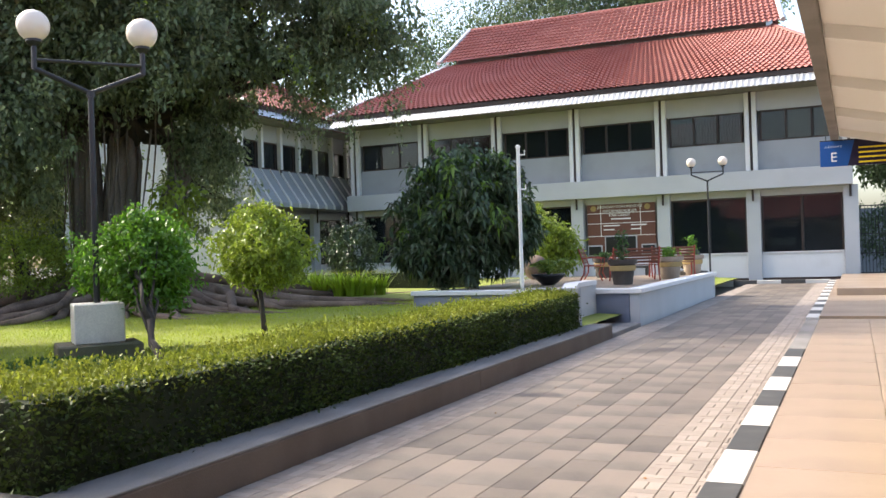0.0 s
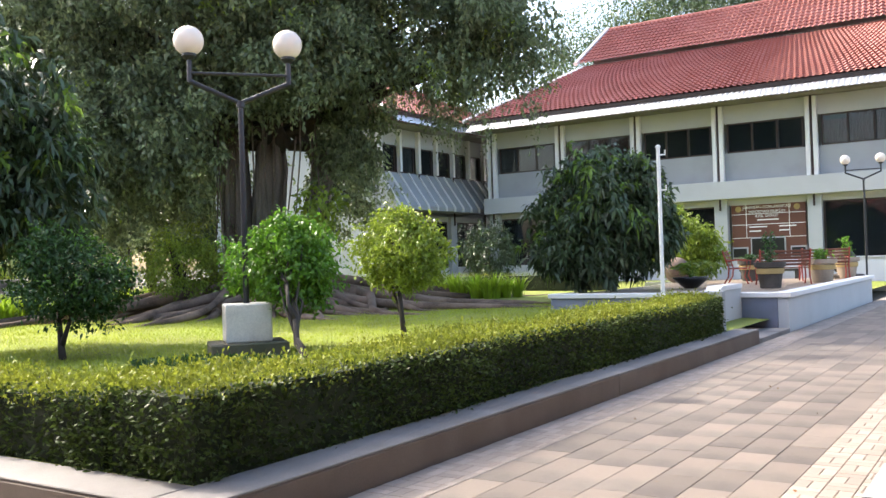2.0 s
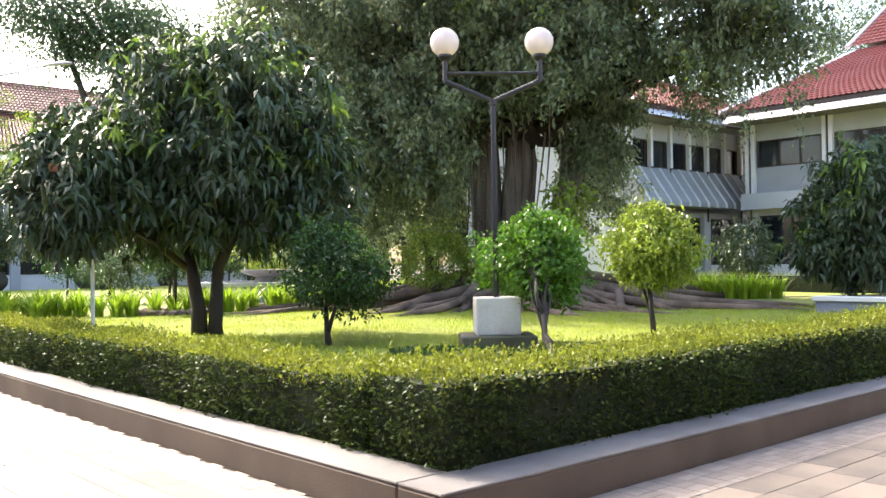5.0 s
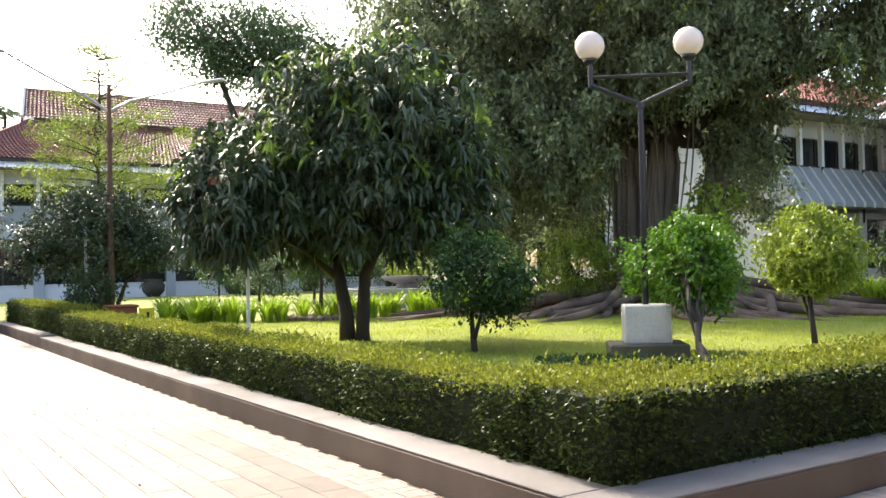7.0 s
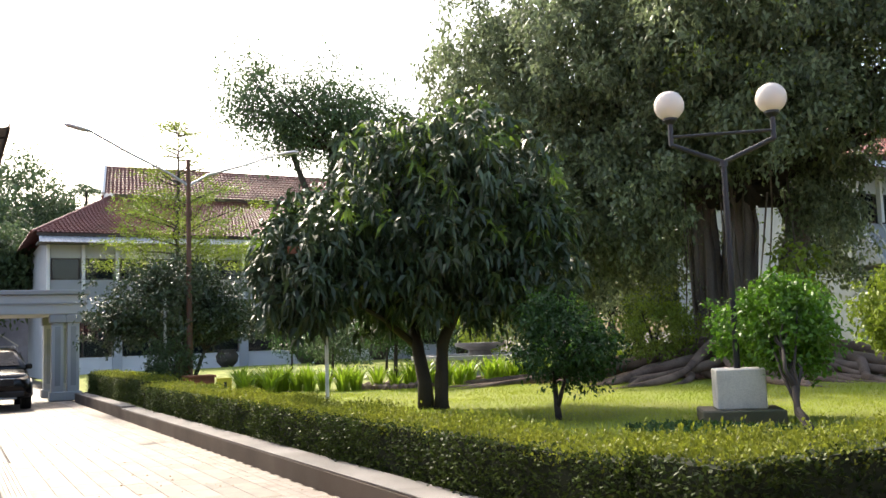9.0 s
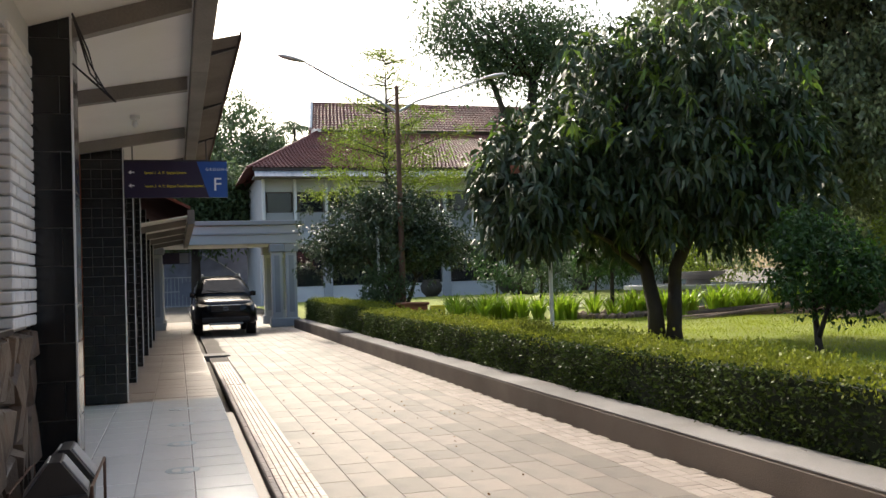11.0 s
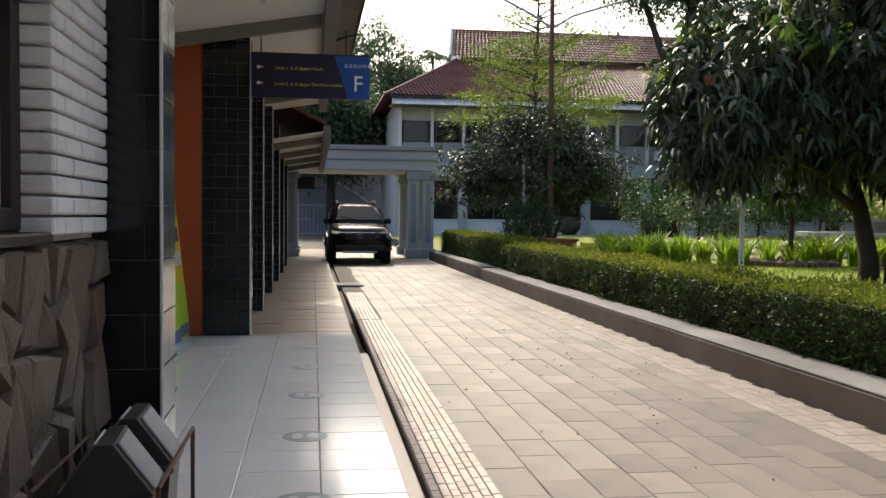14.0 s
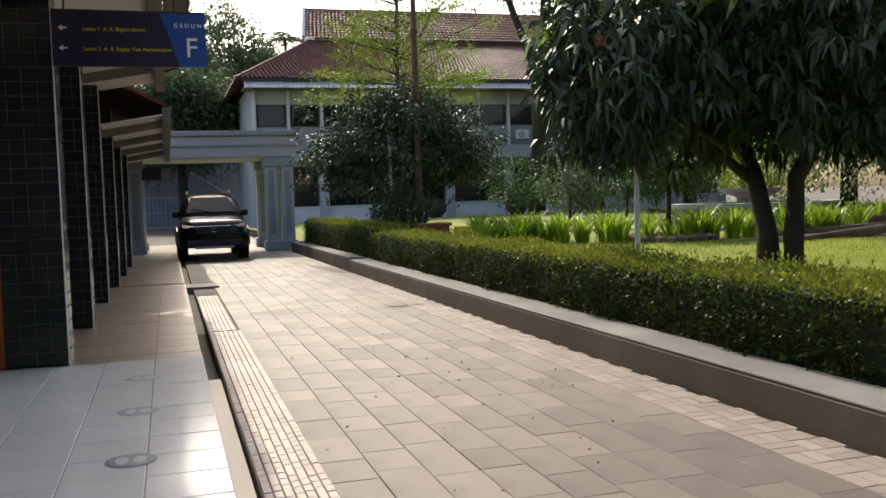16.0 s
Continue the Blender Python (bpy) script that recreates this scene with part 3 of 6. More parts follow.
def side_window():
    w = thing("window_1", "tall window in a dark brown timber frame, half frosted", "window", kind="structure")
    x0, x1, z0, z1 = -6.68, -4.52, 1.34, 2.94
    for a in ((x0, x0 + 0.08), (x1 - 0.08, x1), (-5.64, -5.56)):
        part("window_frame", boxed(a[0], -1.40, z0, a[1], -1.30, z1, 0.008), "dark_trim", w)
    for b in ((z0, z0 + 0.08), (z1 - 0.08, z1), (2.42, 2.47)):
        part("window_frame", boxed(x0 + 0.081, -1.398, b[0], x1 - 0.081, -1.302, b[1], 0.006), "dark_trim", w)
    part("window_sill", boxed(x0 - 0.02, -1.42, z0 - 0.04, x1 + 0.01, -1.20, z0 - 0.002, 0.008), "dark_trim", w)
    for a, b in ((x0 + 0.08, -5.64), (-5.56, x1 - 0.08)):
        part("pane", boxed(a, -1.362, z0 + 0.08, b, -1.354, z1 - 0.08), "glass", w)
        part("frosted_film", boxed(a, -1.350, z0 + 0.08, b, -1.342, 2.02), "film", w, "pale frosted film on the lower pane")


side_window()
pipe = thing("drain_pipe", "pale plastic rainwater pipe fixed to the tiled pier", "pipe")
part("pipe", rodded((-4.13, -0.925, 0.0), (-4.13, -0.925, 3.3), 0.024, n=14), "pvc", pipe, smooth=True)
for z in (0.7, 1.9, 3.0):
    part("bracket", boxed(-4.175, -0.97, z, -4.085, -0.885, z + 0.025, 0.004), "metal_grey", pipe)

ceiling = thing("ceiling", "outward-rising white soffit with grey timber rafters", "ceiling", kind="structure")


def soffit(x1, x0, zin, zout, yin, yout, rafters, fascia=True):
    part("soffit_panel", prism(bmesh.new(), [(yin, zin), (yout, zout), (yout, zout + 0.03), (yin, zin + 0.03)], "x", x0, x1), "soffit", ceiling)
    dz = (zout - zin) / (yout - yin)
    for rx in rafters:
        part("rafter", prism(bmesh.new(), [(yin, zin - 0.13), (yout - 0.02, zout - 0.13), (yout - 0.02, zout - 0.002), (yin, zin - 0.002)], "x", rx - 0.05, rx + 0.05), "trim_grey", ceiling)
    if fascia:
        part("fascia", boxed(x0, yout, zout - 0.16, x1, yout + 0.14, zout + 0.14, 0.006), "trim_grey", ceiling)
    return dz


soffit(4.0, -9.3, 3.16, 3.50, -1.30, -0.20, (-1.0, -3.2, -5.4, -7.6))
soffit(-9.3, -20.6, 3.16, 3.50, -2.2, -0.20, (-10.2, -13.0, -15.8, -18.6))
soffit(-20.6, -33.2, 2.60, 2.95, -2.2, -0.12, (-21.4, -24.2, -27, -30))
for x0, x1, z0 in ((-9.3, 4.0, 3.64), (-20.6, -9.3, 3.64), (-33.2, -20.6, 3.10)):
    part("roof_edge", prism(bmesh.new(), [(-0.06, z0), (-6.0, z0 + 2.9), (-6.0, z0 + 2.96), (-0.06, z0 + 0.06)], "x", x0, x1), "roof_tile", ceiling)
    part("attic_wall", boxed(x0, -6.0, 0.0, x1, -5.8, z0 + 2.88), "light_grey", ceiling)


def sheet_overhang(x1, x0, z):
    """Corrugated sheet that juts out over the drive."""
    n = int((x1 - x0) / 0.038)
    vs, fs = [], []
    for i in range(n + 1):
        x = x1 - (x1 - x0) * i / n
        h = 0.012 * math.sin(i * math.pi / 2)
        vs += [(x, -0.05, z + 0.03 + h), (x, 0.22, z + 0.09 + h)]
    for i in range(n):
        fs.append((2 * i, 2 * i + 1, 2 * i + 3, 2 * i + 2))
    eave = thing("eave_sheet", "weathered brown corrugated sheet overhang on brackets", "roof overhang")
    mesh_part("corrugated_sheet", vs, fs, "zinc_dark", eave)
    for k in range(5):
        bx = x1 - 0.3 - (x1 - x0 - 0.6) * k / 4
        part("bracket", prism(bmesh.new(), [(-0.06, z - 0.05), (-0.06, z - 0.01), (0.20, z + 0.06), (0.20, z + 0.04)], "x", bx - 0.015, bx + 0.015), "metal_dark", eave)
    part("edge_strip", boxed(x0, 0.22, z + 0.05, x1, 0.235, z + 0.12, 0.003), "metal_rust", eave)


sheet_overhang(-9.4, -20.4, 3.62)


# ---- two-storey blocks ----
def tile_roof(name, parent, corners, mat, col=0.26, row=0.36, lift=0.075):
    """Pantiles on a four-cornered slope: corners low-left, low-right, high-right, high-left."""
    a, b, c, d = (Vector(p) for p in corners)
    cols = max(2, round(max((b - a).length, (c - d).length) / col))
    rows = max(2, round(((d - a).length + (c - b).length) / 2 / row))
    nrm = (b - a).cross(d - a).normalized()
    if nrm.z < 0:
        nrm = -nrm
    vs, fs, S = [], [], 4
    for r in range(rows):
        for edge in (0, 1):
            v = (r + edge) / rows
            lo, hi = a.lerp(d, v), b.lerp(c, v)
            for i in range(cols * S + 1):
                u = i / (cols * S)
                ph = (i % S) / S
                h = lift * (0.5 + 0.5 * math.cos(2 * math.pi * ph)) + (0.06 if edge == 0 else 0.0)
                vs.append(lo.lerp(hi, u) + nrm * h)
    w = cols * S + 1
    for r in range(rows):
        for i in range(cols * S):
            k = 2 * r * w + i
            fs.append((k, k + 1, k + w + 1, k + w))
            if r:
                fs.append((k - w, k - w + 1, k + 1, k))
    ob = mesh_part(name, vs, fs, mat, parent, smooth=False)
    ob["kind"] = "stuff"
    return ob


def block(name, label, bays, glazing, mirror, mat_roof, m, width, depth, base=0.0, left_hip=True):
    """A two-storey office block: local x along its front, local -y outwards, front at y = 0."""
    b = thing(name, label, "building", kind="")
    b.matrix_basis = m
    W, D = width, depth
    part("core_wall", boxed(0.1, 0.95, base, W - 0.1, D, 8.5), "light_grey", b)
    part("plinth", boxed(0, 0.30, base, W, 0.46, 1.18, 0.01), "white_paint", b)
    part("plinth_foot", boxed(0, 0.22, base, W, 0.298, base + 0.16), "dark_trim", b)
    flared = name == "office_wing"
    if flared:
        part("apron", prism(bmesh.new(), [(0.19, 5.9), (-0.95, 4.25), (-0.95, 4.05), (0.30, 4.05)], "x", -0.2, W + 0.1), "grey_paint", b, "grey apron flaring outwards under the windows")
        for k in range(int(W / 0.785) + 1):
            x = 0.785 * k
            part("rib", prism(bmesh.new(), [(0.12, 5.92), (-1.03, 4.26), (-1.03, 4.04), (-0.94, 4.04), (-0.94, 4.25), (0.20, 5.9)], "x", x - 0.035, x + 0.035), "white_paint", b, "white rib")
    else:
        part("floor_band", boxed(-0.35, -0.30, 3.88, W + 0.1, 0.5, 4.66, 0.012), "light_grey", b, "pale grey concrete balcony band")
    part("lower_lintel", boxed(0, 0.32, 3.60, W, 0.5, 3.879), "light_grey", b)
    if not flared:
        part("spandrel", boxed(0, 0.20, 4.661, W, 0.34, 5.9), "grey_paint", b)
    part("upper_lintel", boxed(0, 0.18, 7.2, W, 0.34, 8.0), "light_grey", b)
    part("eave_board", boxed(-0.6, -0.9, 8.02, W + 0.6, 0.95, 8.1), "trim_grey", b)
    part("eave_fascia", boxed(-0.7, -0.98, 8.40, W + 0.7, -0.90, 8.58), "dark_trim", b)
    # end walls
    for xa in (-0.05, W - 0.15):
        part("end_wall", boxed(xa, 0.47, base, xa + 0.2, D, 8.5), "light_grey", b)
    edges = [0] + list(bays) + [W]
    dense = W / len(bays) < 3
    for i, x in enumerate(edges):
        for dx in ((-0.09,) if dense else (-0.24, 0.06)):
            part("fin", boxed(x + dx, -0.02, 5.93 if flared else 4.665, x + dx + 0.18, 0.199, 7.98, 0.006), "white_paint", b)
        if dense and i % 2:
            continue
        part("down_pipe", rodded((x, 0.05, 3.4), (x, 0.05, 8.0), 0.045, n=8), "dark_trim", b)
        part("column", boxed(x - 0.28, 0.10, base, x + 0.28, 0.60, 3.88, 0.01), "light_grey", b)
    for k, (x0, x1) in enumerate(zip(edges, edges[1:])):
        glaz, left = glazing[k % len(glazing)], x0
        for lvl, (z0, z1, yy) in enumerate(((1.18, 3.60, 0.36), (5.9, 7.2, 0.24))):
            if glaz == "display" and lvl == 0:
                continue
            if dense and not lvl:
                if k % 2 or k + 2 >= len(edges):
                    continue
                x0, x1 = left, edges[k + 2]
            elif dense:
                x0, x1 = left - 0.16, edges[k + 1] + 0.16
            a, c = (x0 + 0.35, x1 - 0.35) if lvl else (x0 + 0.30, x1 - 0.30)
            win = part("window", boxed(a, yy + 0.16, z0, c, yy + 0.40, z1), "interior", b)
            n = (1 if dense else 3) if lvl else 2
            for q in range(n + 1):
                xx = a + (c - a - 0.07) * q / n
                part("frame", boxed(xx, yy - 0.02, z0, xx + 0.07, yy + 0.06, z1, 0.006), "dark_trim", win)
            for zz in (z0, z1 - 0.07):
                part("frame", boxed(a + 0.071, yy - 0.018, zz, c - 0.071, yy + 0.058, zz + 0.07, 0.006), "dark_trim", win)
            for q in range(n):
                p0, p1 = a + (c - a) * q / n + 0.075, a + (c - a) * (q + 1) / n - 0.02
                part("pane", boxed(p0, yy + 0.02, z0 + 0.07, p1, yy + 0.028, z1 - 0.07), "glass", win)
                cover = {"pink": "curtain_pink", "pale": "curtain_pale", "blind": "blind"}.get(glaz) if lvl else None
                if cover and not (glaz == "blind" and q == 0):
                    part("curtain", folds(p0, p1, yy + 0.07, z0 + 0.07, z1 - (0.25 if glaz == "pink" and q == 0 else 0.07), 0.0 if glaz == "blind" else 0.02), cover, win)
            if not lvl and glaz != "display":
                part("sill", boxed(x0 + 0.25, 0.24, 1.181, x1 - 0.25, 0.36, 1.24, 0.006), "white_paint", b)
    # striped sheet along the eave
    n = int(W / 0.11)
    vs, fs = [], []
    for i in range(n + 1):
        x, h = -0.6 + (W + 1.2) * i / n, 0.03 * (i % 2)
        vs += [(x, -1.45, 7.98 + h), (x, -0.99, 8.36 + h)]
    for i in range(n):
        fs.append((2 * i, 2 * i + 2, 2 * i + 3, 2 * i + 1))
    mesh_part("zinc_awning", vs, fs, "zinc", b, "ribbed pale zinc awning strip")
    # roof: hipped lower slope, gabled upper slope
    e0, e1, ye, yb, yr = -1.0, W + 1.0, -1.0, 5.0, 7.9
    zb, zr = 11.75, 14.3
    hipL, hipR = (4.2, 4.1) if mat_roof == "roof_tile" else (5.2, 5.2)
    rear = D + 1.0
    roof = part("roof", boxed(0.2, 1.0, 8.2, W - 0.2, D - 1, 8.6), "trim_grey", b)
    tile_roof("roof_tiles", roof, [(e0, ye, 8.55), (e1, ye, 8.55), (e1 - hipR, yb, zb), (e0 + hipL, yb, zb)], mat_roof)
    tile_roof("roof_tiles", roof, [(e0 + hipL - 0.5, yb - 0.3, zb + 0.12), (e1 - hipR + 0.5, yb - 0.3, zb + 0.12), (e1 - hipR - 0.1, yr, zr), (e0 + hipL + 0.1, yr, zr)], mat_roof)
    tile_roof("roof_tiles", roof, [(e0, rear, 8.55), (e0, ye, 8.55), (e0 + hipL, yb, zb), (e0 + hipL, rear - 6.0, zb)], mat_roof)
    tile_roof("roof_tiles", roof, [(e1, ye, 8.55), (e1, rear, 8.55), (e1 - hipR, rear - 6.0, zb), (e1 - hipR, yb, zb)], mat_roof)
    tile_roof("roof_tiles", roof, [(e1, rear, 8.55), (e0, rear, 8.55), (e0 + hipL, rear - 6.0, zb), (e1 - hipR, rear - 6.0, zb)], mat_roof)
    tile_roof("roof_tiles", roof, [(e1 - hipR, 2 * yr - yb, zb), (e0 + hipL, 2 * yr - yb, zb), (e0 + hipL + 0.6, yr, zr), (e1 - hipR - 0.1, yr, zr)], mat_roof)
    for x, dx in ((e0 + hipL - 0.5, 0.6), (e1 - hipR + 0.5, -0.6)):
        part("barge_board", rodded((x, yb - 0.3, zb + 0.2), (x + dx, yr, zr + 0.08), 0.13, n=6), "white_paint", roof, "white barge board")
    part("ridge_cap", rodded((e0 + hipL + 0.1, yr, zr + 0.02), (e1 - hipR - 0.1, yr, zr + 0.02), 0.11, n=8), mat_roof, roof)
    for xa, xb in ((e0, e0 + hipL), (e1, e1 - hipR)):
        part("hip_cap", rodded((xa, ye, 8.6), (xb, yb, zb + 0.05), 0.10, n=8), "white_paint" if mat_roof == "roof_tile" and xa == e0 else mat_roof, roof)
    part("gable", prism(bmesh.new(), [(yb, zb), (2 * yr - yb, zb), (yr, zr - 0.1)], "x", e0 + hipL + 0.3, e1 - hipR - 0.3), "white_paint", roof)
    return b


def folds(x0, x1, y, z0, z1, amp):
    """A hanging curtain with soft folds."""
    n = max(2, int((x1 - x0) / 0.04))
    bm = bmesh.new()
    lo = [bm.verts.new((x0 + (x1 - x0) * i / n, y + amp * math.sin(i * 2.1), z0)) for i in range(n + 1)]
    hi = [bm.verts.new((v.co.x, v.co.y, z1)) for v in lo]
    for i in range(n):
        bm.faces.new((lo[i], lo[i + 1], hi[i + 1], hi[i]))
    return bm


E_LEFT = -23.0
block_e = block("office_block", "two-storey grey office block with a red pantile roof", [3.84, 7.7, 11.5, 15.4, 19.15], ["pale", "pink", "dark", "display", "pink", "blind"], False,
                "roof_tile", pose(E_LEFT, 40.0, 0), 22.9, 14.0)
block_w = block("office_wing", "two-storey grey wing half hidden by the tree", [1.57 * k for k in range(1, 7)], ["dark", "pale", "dark"], False,
                "roof_tile", pose(-25.2, 33.6, 0, 0, 0, 90), 11.0, 11.0)
block_g = block("office_block", "two-storey pale office block with a weathered tile roof", [1.95 * k for k in range(1, 16)], ["dark"], False,
                "roof_old", pose(-58.0, 4.9, 0.0, 0, 0, 90), 31.0, 14.0)

# gateway over the drive
gate = thing("gateway", "grey concrete gateway spanning the drive on fluted piers", "gateway")
GX = -33.6
part("beam", boxed(GX - 3.4, -2.2, 2.92, GX, 3.95, 3.58, 0.02), "light_grey", gate)
part("beam_cap", boxed(GX - 3.5, -2.3, 3.581, GX + 0.10, 4.05, 3.74, 0.02), "grey_paint", gate)
part("beam_moulding", boxed(GX - 3.45, -2.25, 3.25, GX + 0.05, 4.0, 3.32, 0.01), "grey_paint", gate)
for gy in (2.85, 3.35, -1.2):
    for gx in (GX - 0.42, GX - 3.3):
        col = part("gate_pier", boxed(gx, gy, 0, gx + 0.38, gy + 0.38, 2.919, 0.015), "light_grey", gate)
        part("pier_cap", boxed(gx - 0.06, gy - 0.06, 2.62, gx + 0.44, gy + 0.44, 2.90, 0.02), "grey_paint", col)
        part("pier_foot", boxed(gx - 0.07, gy - 0.07, 0, gx + 0.45, gy + 0.45, 0.30, 0.02), "light_grey", col)
        part("pier_flute", boxed(gx + 0.379, gy + 0.10, 0.5, gx + 0.39, gy + 0.28, 2.5, 0.004), "grey_paint", col)


# ---- clipped hedges ----
def hedge(x0, y0, x1, y1, z0, z1, open_faces, density=2200, lab="clipped box hedge with a sunlit yellow-green top"):
    h = thing("hedge", lab, "hedge", group="clipped hedges round the lawn")
    # near-black box behind the leaves: the hedge's inner shade put into colour
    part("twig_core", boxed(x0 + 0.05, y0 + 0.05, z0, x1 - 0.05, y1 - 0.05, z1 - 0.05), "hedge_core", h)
    rng = np.random.default_rng(int(abs(x0 * 7 + y0 * 3)) + 1)
    faces = {"-y": ((x0, x1), (z0, z1), lambda a, b: (a, np.full_like(a, y0), b), (0, -1, 0)),
             "+y": ((x0, x1), (z0, z1), lambda a, b: (a, np.full_like(a, y1), b), (0, 1, 0)),
             "+x": ((y0, y1), (z0, z1), lambda a, b: (np.full_like(a, x1), a, b), (1, 0, 0)),
             "-x": ((y0, y1), (z0, z1), lambda a, b: (np.full_like(a, x0), a, b), (-1, 0, 0)),
             "top": ((x0, x1), (y0, y1), lambda a, b: (a, b, np.full_like(a, z1)), (0, 0, 1))}
    for f in open_faces:
        (a0, a1), (b0, b1), put, nrm = faces[f]
        n = int((a1 - a0) * (b1 - b0) * density)
        a, b = rng.uniform(a0, a1, n), rng.uniform(b0, b1, n)
        p = np.stack(put(a, b), 1)
        wave = 0.035 * np.sin(p[:, 0] * 2.3 + p[:, 1] * 1.7) + 0.02 * np.sin(p[:, 0] * 6.1 - p[:, 1] * 4.3 + p[:, 2] * 5)
        nv = np.array(nrm, float)
        p += nv * (wave + rng.normal(-0.025, 0.045, n))[:, None]
        d = rng.normal(size=(n, 3)) * 0.75 + nv * 0.7 + np.array((0, 0, 0.35))
        # the top's paler leaf carries its sunlight as colour
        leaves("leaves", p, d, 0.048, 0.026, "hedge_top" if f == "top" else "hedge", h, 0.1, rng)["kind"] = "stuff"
        k = n // 14
        t = p[rng.integers(0, n, k)] + nv * 0.02
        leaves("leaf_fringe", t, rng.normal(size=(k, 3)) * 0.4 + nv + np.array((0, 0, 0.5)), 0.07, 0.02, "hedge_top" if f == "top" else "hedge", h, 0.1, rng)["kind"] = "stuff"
    return h


hedge(-23.3, 3.87, -5.36, 4.72, 0.2, 0.76, ("-y", "top"))
hedge(-5.36, 3.87, -4.43, 15.4, 0.2, 0.82, ("-y", "+x", "top", "+y"))
hedge(-33.3, 3.98, -23.85, 4.9, 0.2, 0.86, ("-y", "top", "+x"))


# ---- trees and shrubs ----
def blob_points(rng, blobs, n, shell=0.45, lumps=0.22, squash=0.0):
    """Points in the outer shells of ellipsoids (cx, cy, cz, rx, ry, rz), with an uneven outline, and their outward directions."""
    vol = np.array([b[3] * b[4] + b[4] * b[5] + b[3] * b[5] for b in blobs])
    pick = rng.choice(len(blobs), n, p=vol / vol.sum())
    b = np.array(blobs, float)[pick]
    d = rng.normal(size=(n, 3))
    d /= np.linalg.norm(d, axis=1, keepdims=True)
    bump = 1 + lumps * (np.sin(d[:, 0] * 5 + b[:, 0] * 3) * np.sin(d[:, 1] * 6 + b[:, 1] * 2) + 0.7 * np.sin(d[:, 2] * 7 + d[:, 0] * 9 + b[:, 2]))
    r = (1 - shell * rng.random(n) ** 1.6) * bump
    return b[:, :3] + d * b[:, 3:] * r[:, None], d


def clumps(rng, centres, out, per, spread, spray=0.9):
    k = len(centres)
    idx = np.repeat(np.arange(k), per)
    off = rng.normal(size=(k * per, 3)) * spread
    return centres[idx] + off, out[idx] * (1 - spray) + rng.normal(size=(k * per, 3)) * spray * 0.6


def limb(rng, p, q, r0, r1, wob=0.12, n=5):
    p, q = Vector(p), Vector(q)
    pts = [p.lerp(q, i / n) + Vector(rng.normal(size=3)) * wob * (p - q).length * 0.25 * math.sin(math.pi * i / n) for i in range(n + 1)]
    return pts, [r0 + (r1 - r0) * i / n for i in range(n + 1)]


def tree(name, label, at, trunks, blobs, leaf, count, seed, bark="dark_bark", per=1, spread=0.1, size=(0.2, 0.05), droop=0.3, hang=0.0, young=None, limbs=6, category="tree", group="", shell=0.45, lumps=0.22):
    """trunks: lists of (x, y, z, radius) from the base; blobs: ellipsoids of the crown; all from the tree's base.
    young: brighter leaf that colours the sunlit part of the crown.
    """
    t = thing(name, label, category, at, group)
    rng = np.random.default_rng(seed)
    bm = bmesh.new()
    for tr in trunks:
        tube(bm, [p[:3] for p in tr], [p[3] for p in tr], 9)
    part("trunk", bm, bark, t, smooth=True)
    if limbs:
        tops = [tr[-1] for tr in trunks]
        for i in range(limbs):
            b = blobs[i % len(blobs)]
            top = tops[i % len(tops)]
            d = rng.normal(size=3)
            d /= np.linalg.norm(d)
            q = (b[0] + d[0] * b[3] * 0.75, b[1] + d[1] * b[4] * 0.75, b[2] + abs(d[2]) * b[5] * 0.7)
            part("limb", tube(bmesh.new(), *limb(rng, top[:3], q, top[3] * 0.7, 0.012), 6), bark, t, smooth=True)
    p, d = blob_points(rng, blobs, count, shell, lumps)
    if per > 1:
        p, d = clumps(rng, p, d, per, spread)
    d = d + np.array((0, 0, -hang))
    crown = leaves("crown", p, d, size[0], size[1], leaf, t, droop, rng)
    crown["kind"] = "stuff"
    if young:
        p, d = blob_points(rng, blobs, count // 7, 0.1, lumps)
        # upper half and sun side only: sunlight painted as brighter leaves
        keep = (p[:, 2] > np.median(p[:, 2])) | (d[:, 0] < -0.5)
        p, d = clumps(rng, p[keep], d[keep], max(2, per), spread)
        top = leaves("young_leaves", p, d + np.array((0, 0, 0.2 - hang)), size[0], size[1], young, t, droop, rng, "yellow-green leaves tinted as sunlit")
        top["kind"] = "stuff"
    return t


def twin(lean=0.25, h=1.7, r=0.13):
    return [[(-0.1, -0.05, -0.1, r * 1.3), (-0.14, -0.05, 0.5, r), (-0.2 - lean * 0.4, -0.1, h * 0.7, r * 0.85), (-0.3 - lean, -0.1, h, r * 0.7)],
            [(0.14, 0.12, -0.1, r * 1.3), (0.16, 0.12, 0.45, r), (0.12, 0.2, h * 0.7, r * 0.85), (0.25 + lean, 0.25, h, r * 0.75)]]


tree("mango_tree", "broad mango tree with drooping dark glossy leaves on the lawn", (-14.7, 7.3, 0.36),
     twin() + [[(-0.35, -0.15, 1.2, 0.07), (-0.3, -1.1, 1.9, 0.055), (0.2, -2.0, 2.4, 0.04)]],
     [(0.1, 0.3, 3.5, 2.1, 2.0, 1.75), (-0.6, -0.8, 3.0, 1.5, 1.5, 1.3), (0.6, 1.3, 2.7, 1.4, 1.3, 1.2), (-0.2, 0.2, 4.5, 1.3, 1.3, 0.85), (0.5, -0.5, 2.6, 1.2, 1.1, 0.9),
      (-0.4, -1.7, 2.65, 1.25, 1.2, 1.1), (0.15, -2.25, 2.5, 1.15, 0.85, 0.9), (0.4, -2.5, 2.0, 0.7, 0.5, 0.5)],
     "mango", 4200, 11, per=11, spread=0.05, size=(0.25, 0.07), droop=0.4, hang=0.3, young="mango_sunlit", limbs=16, shell=0.55)
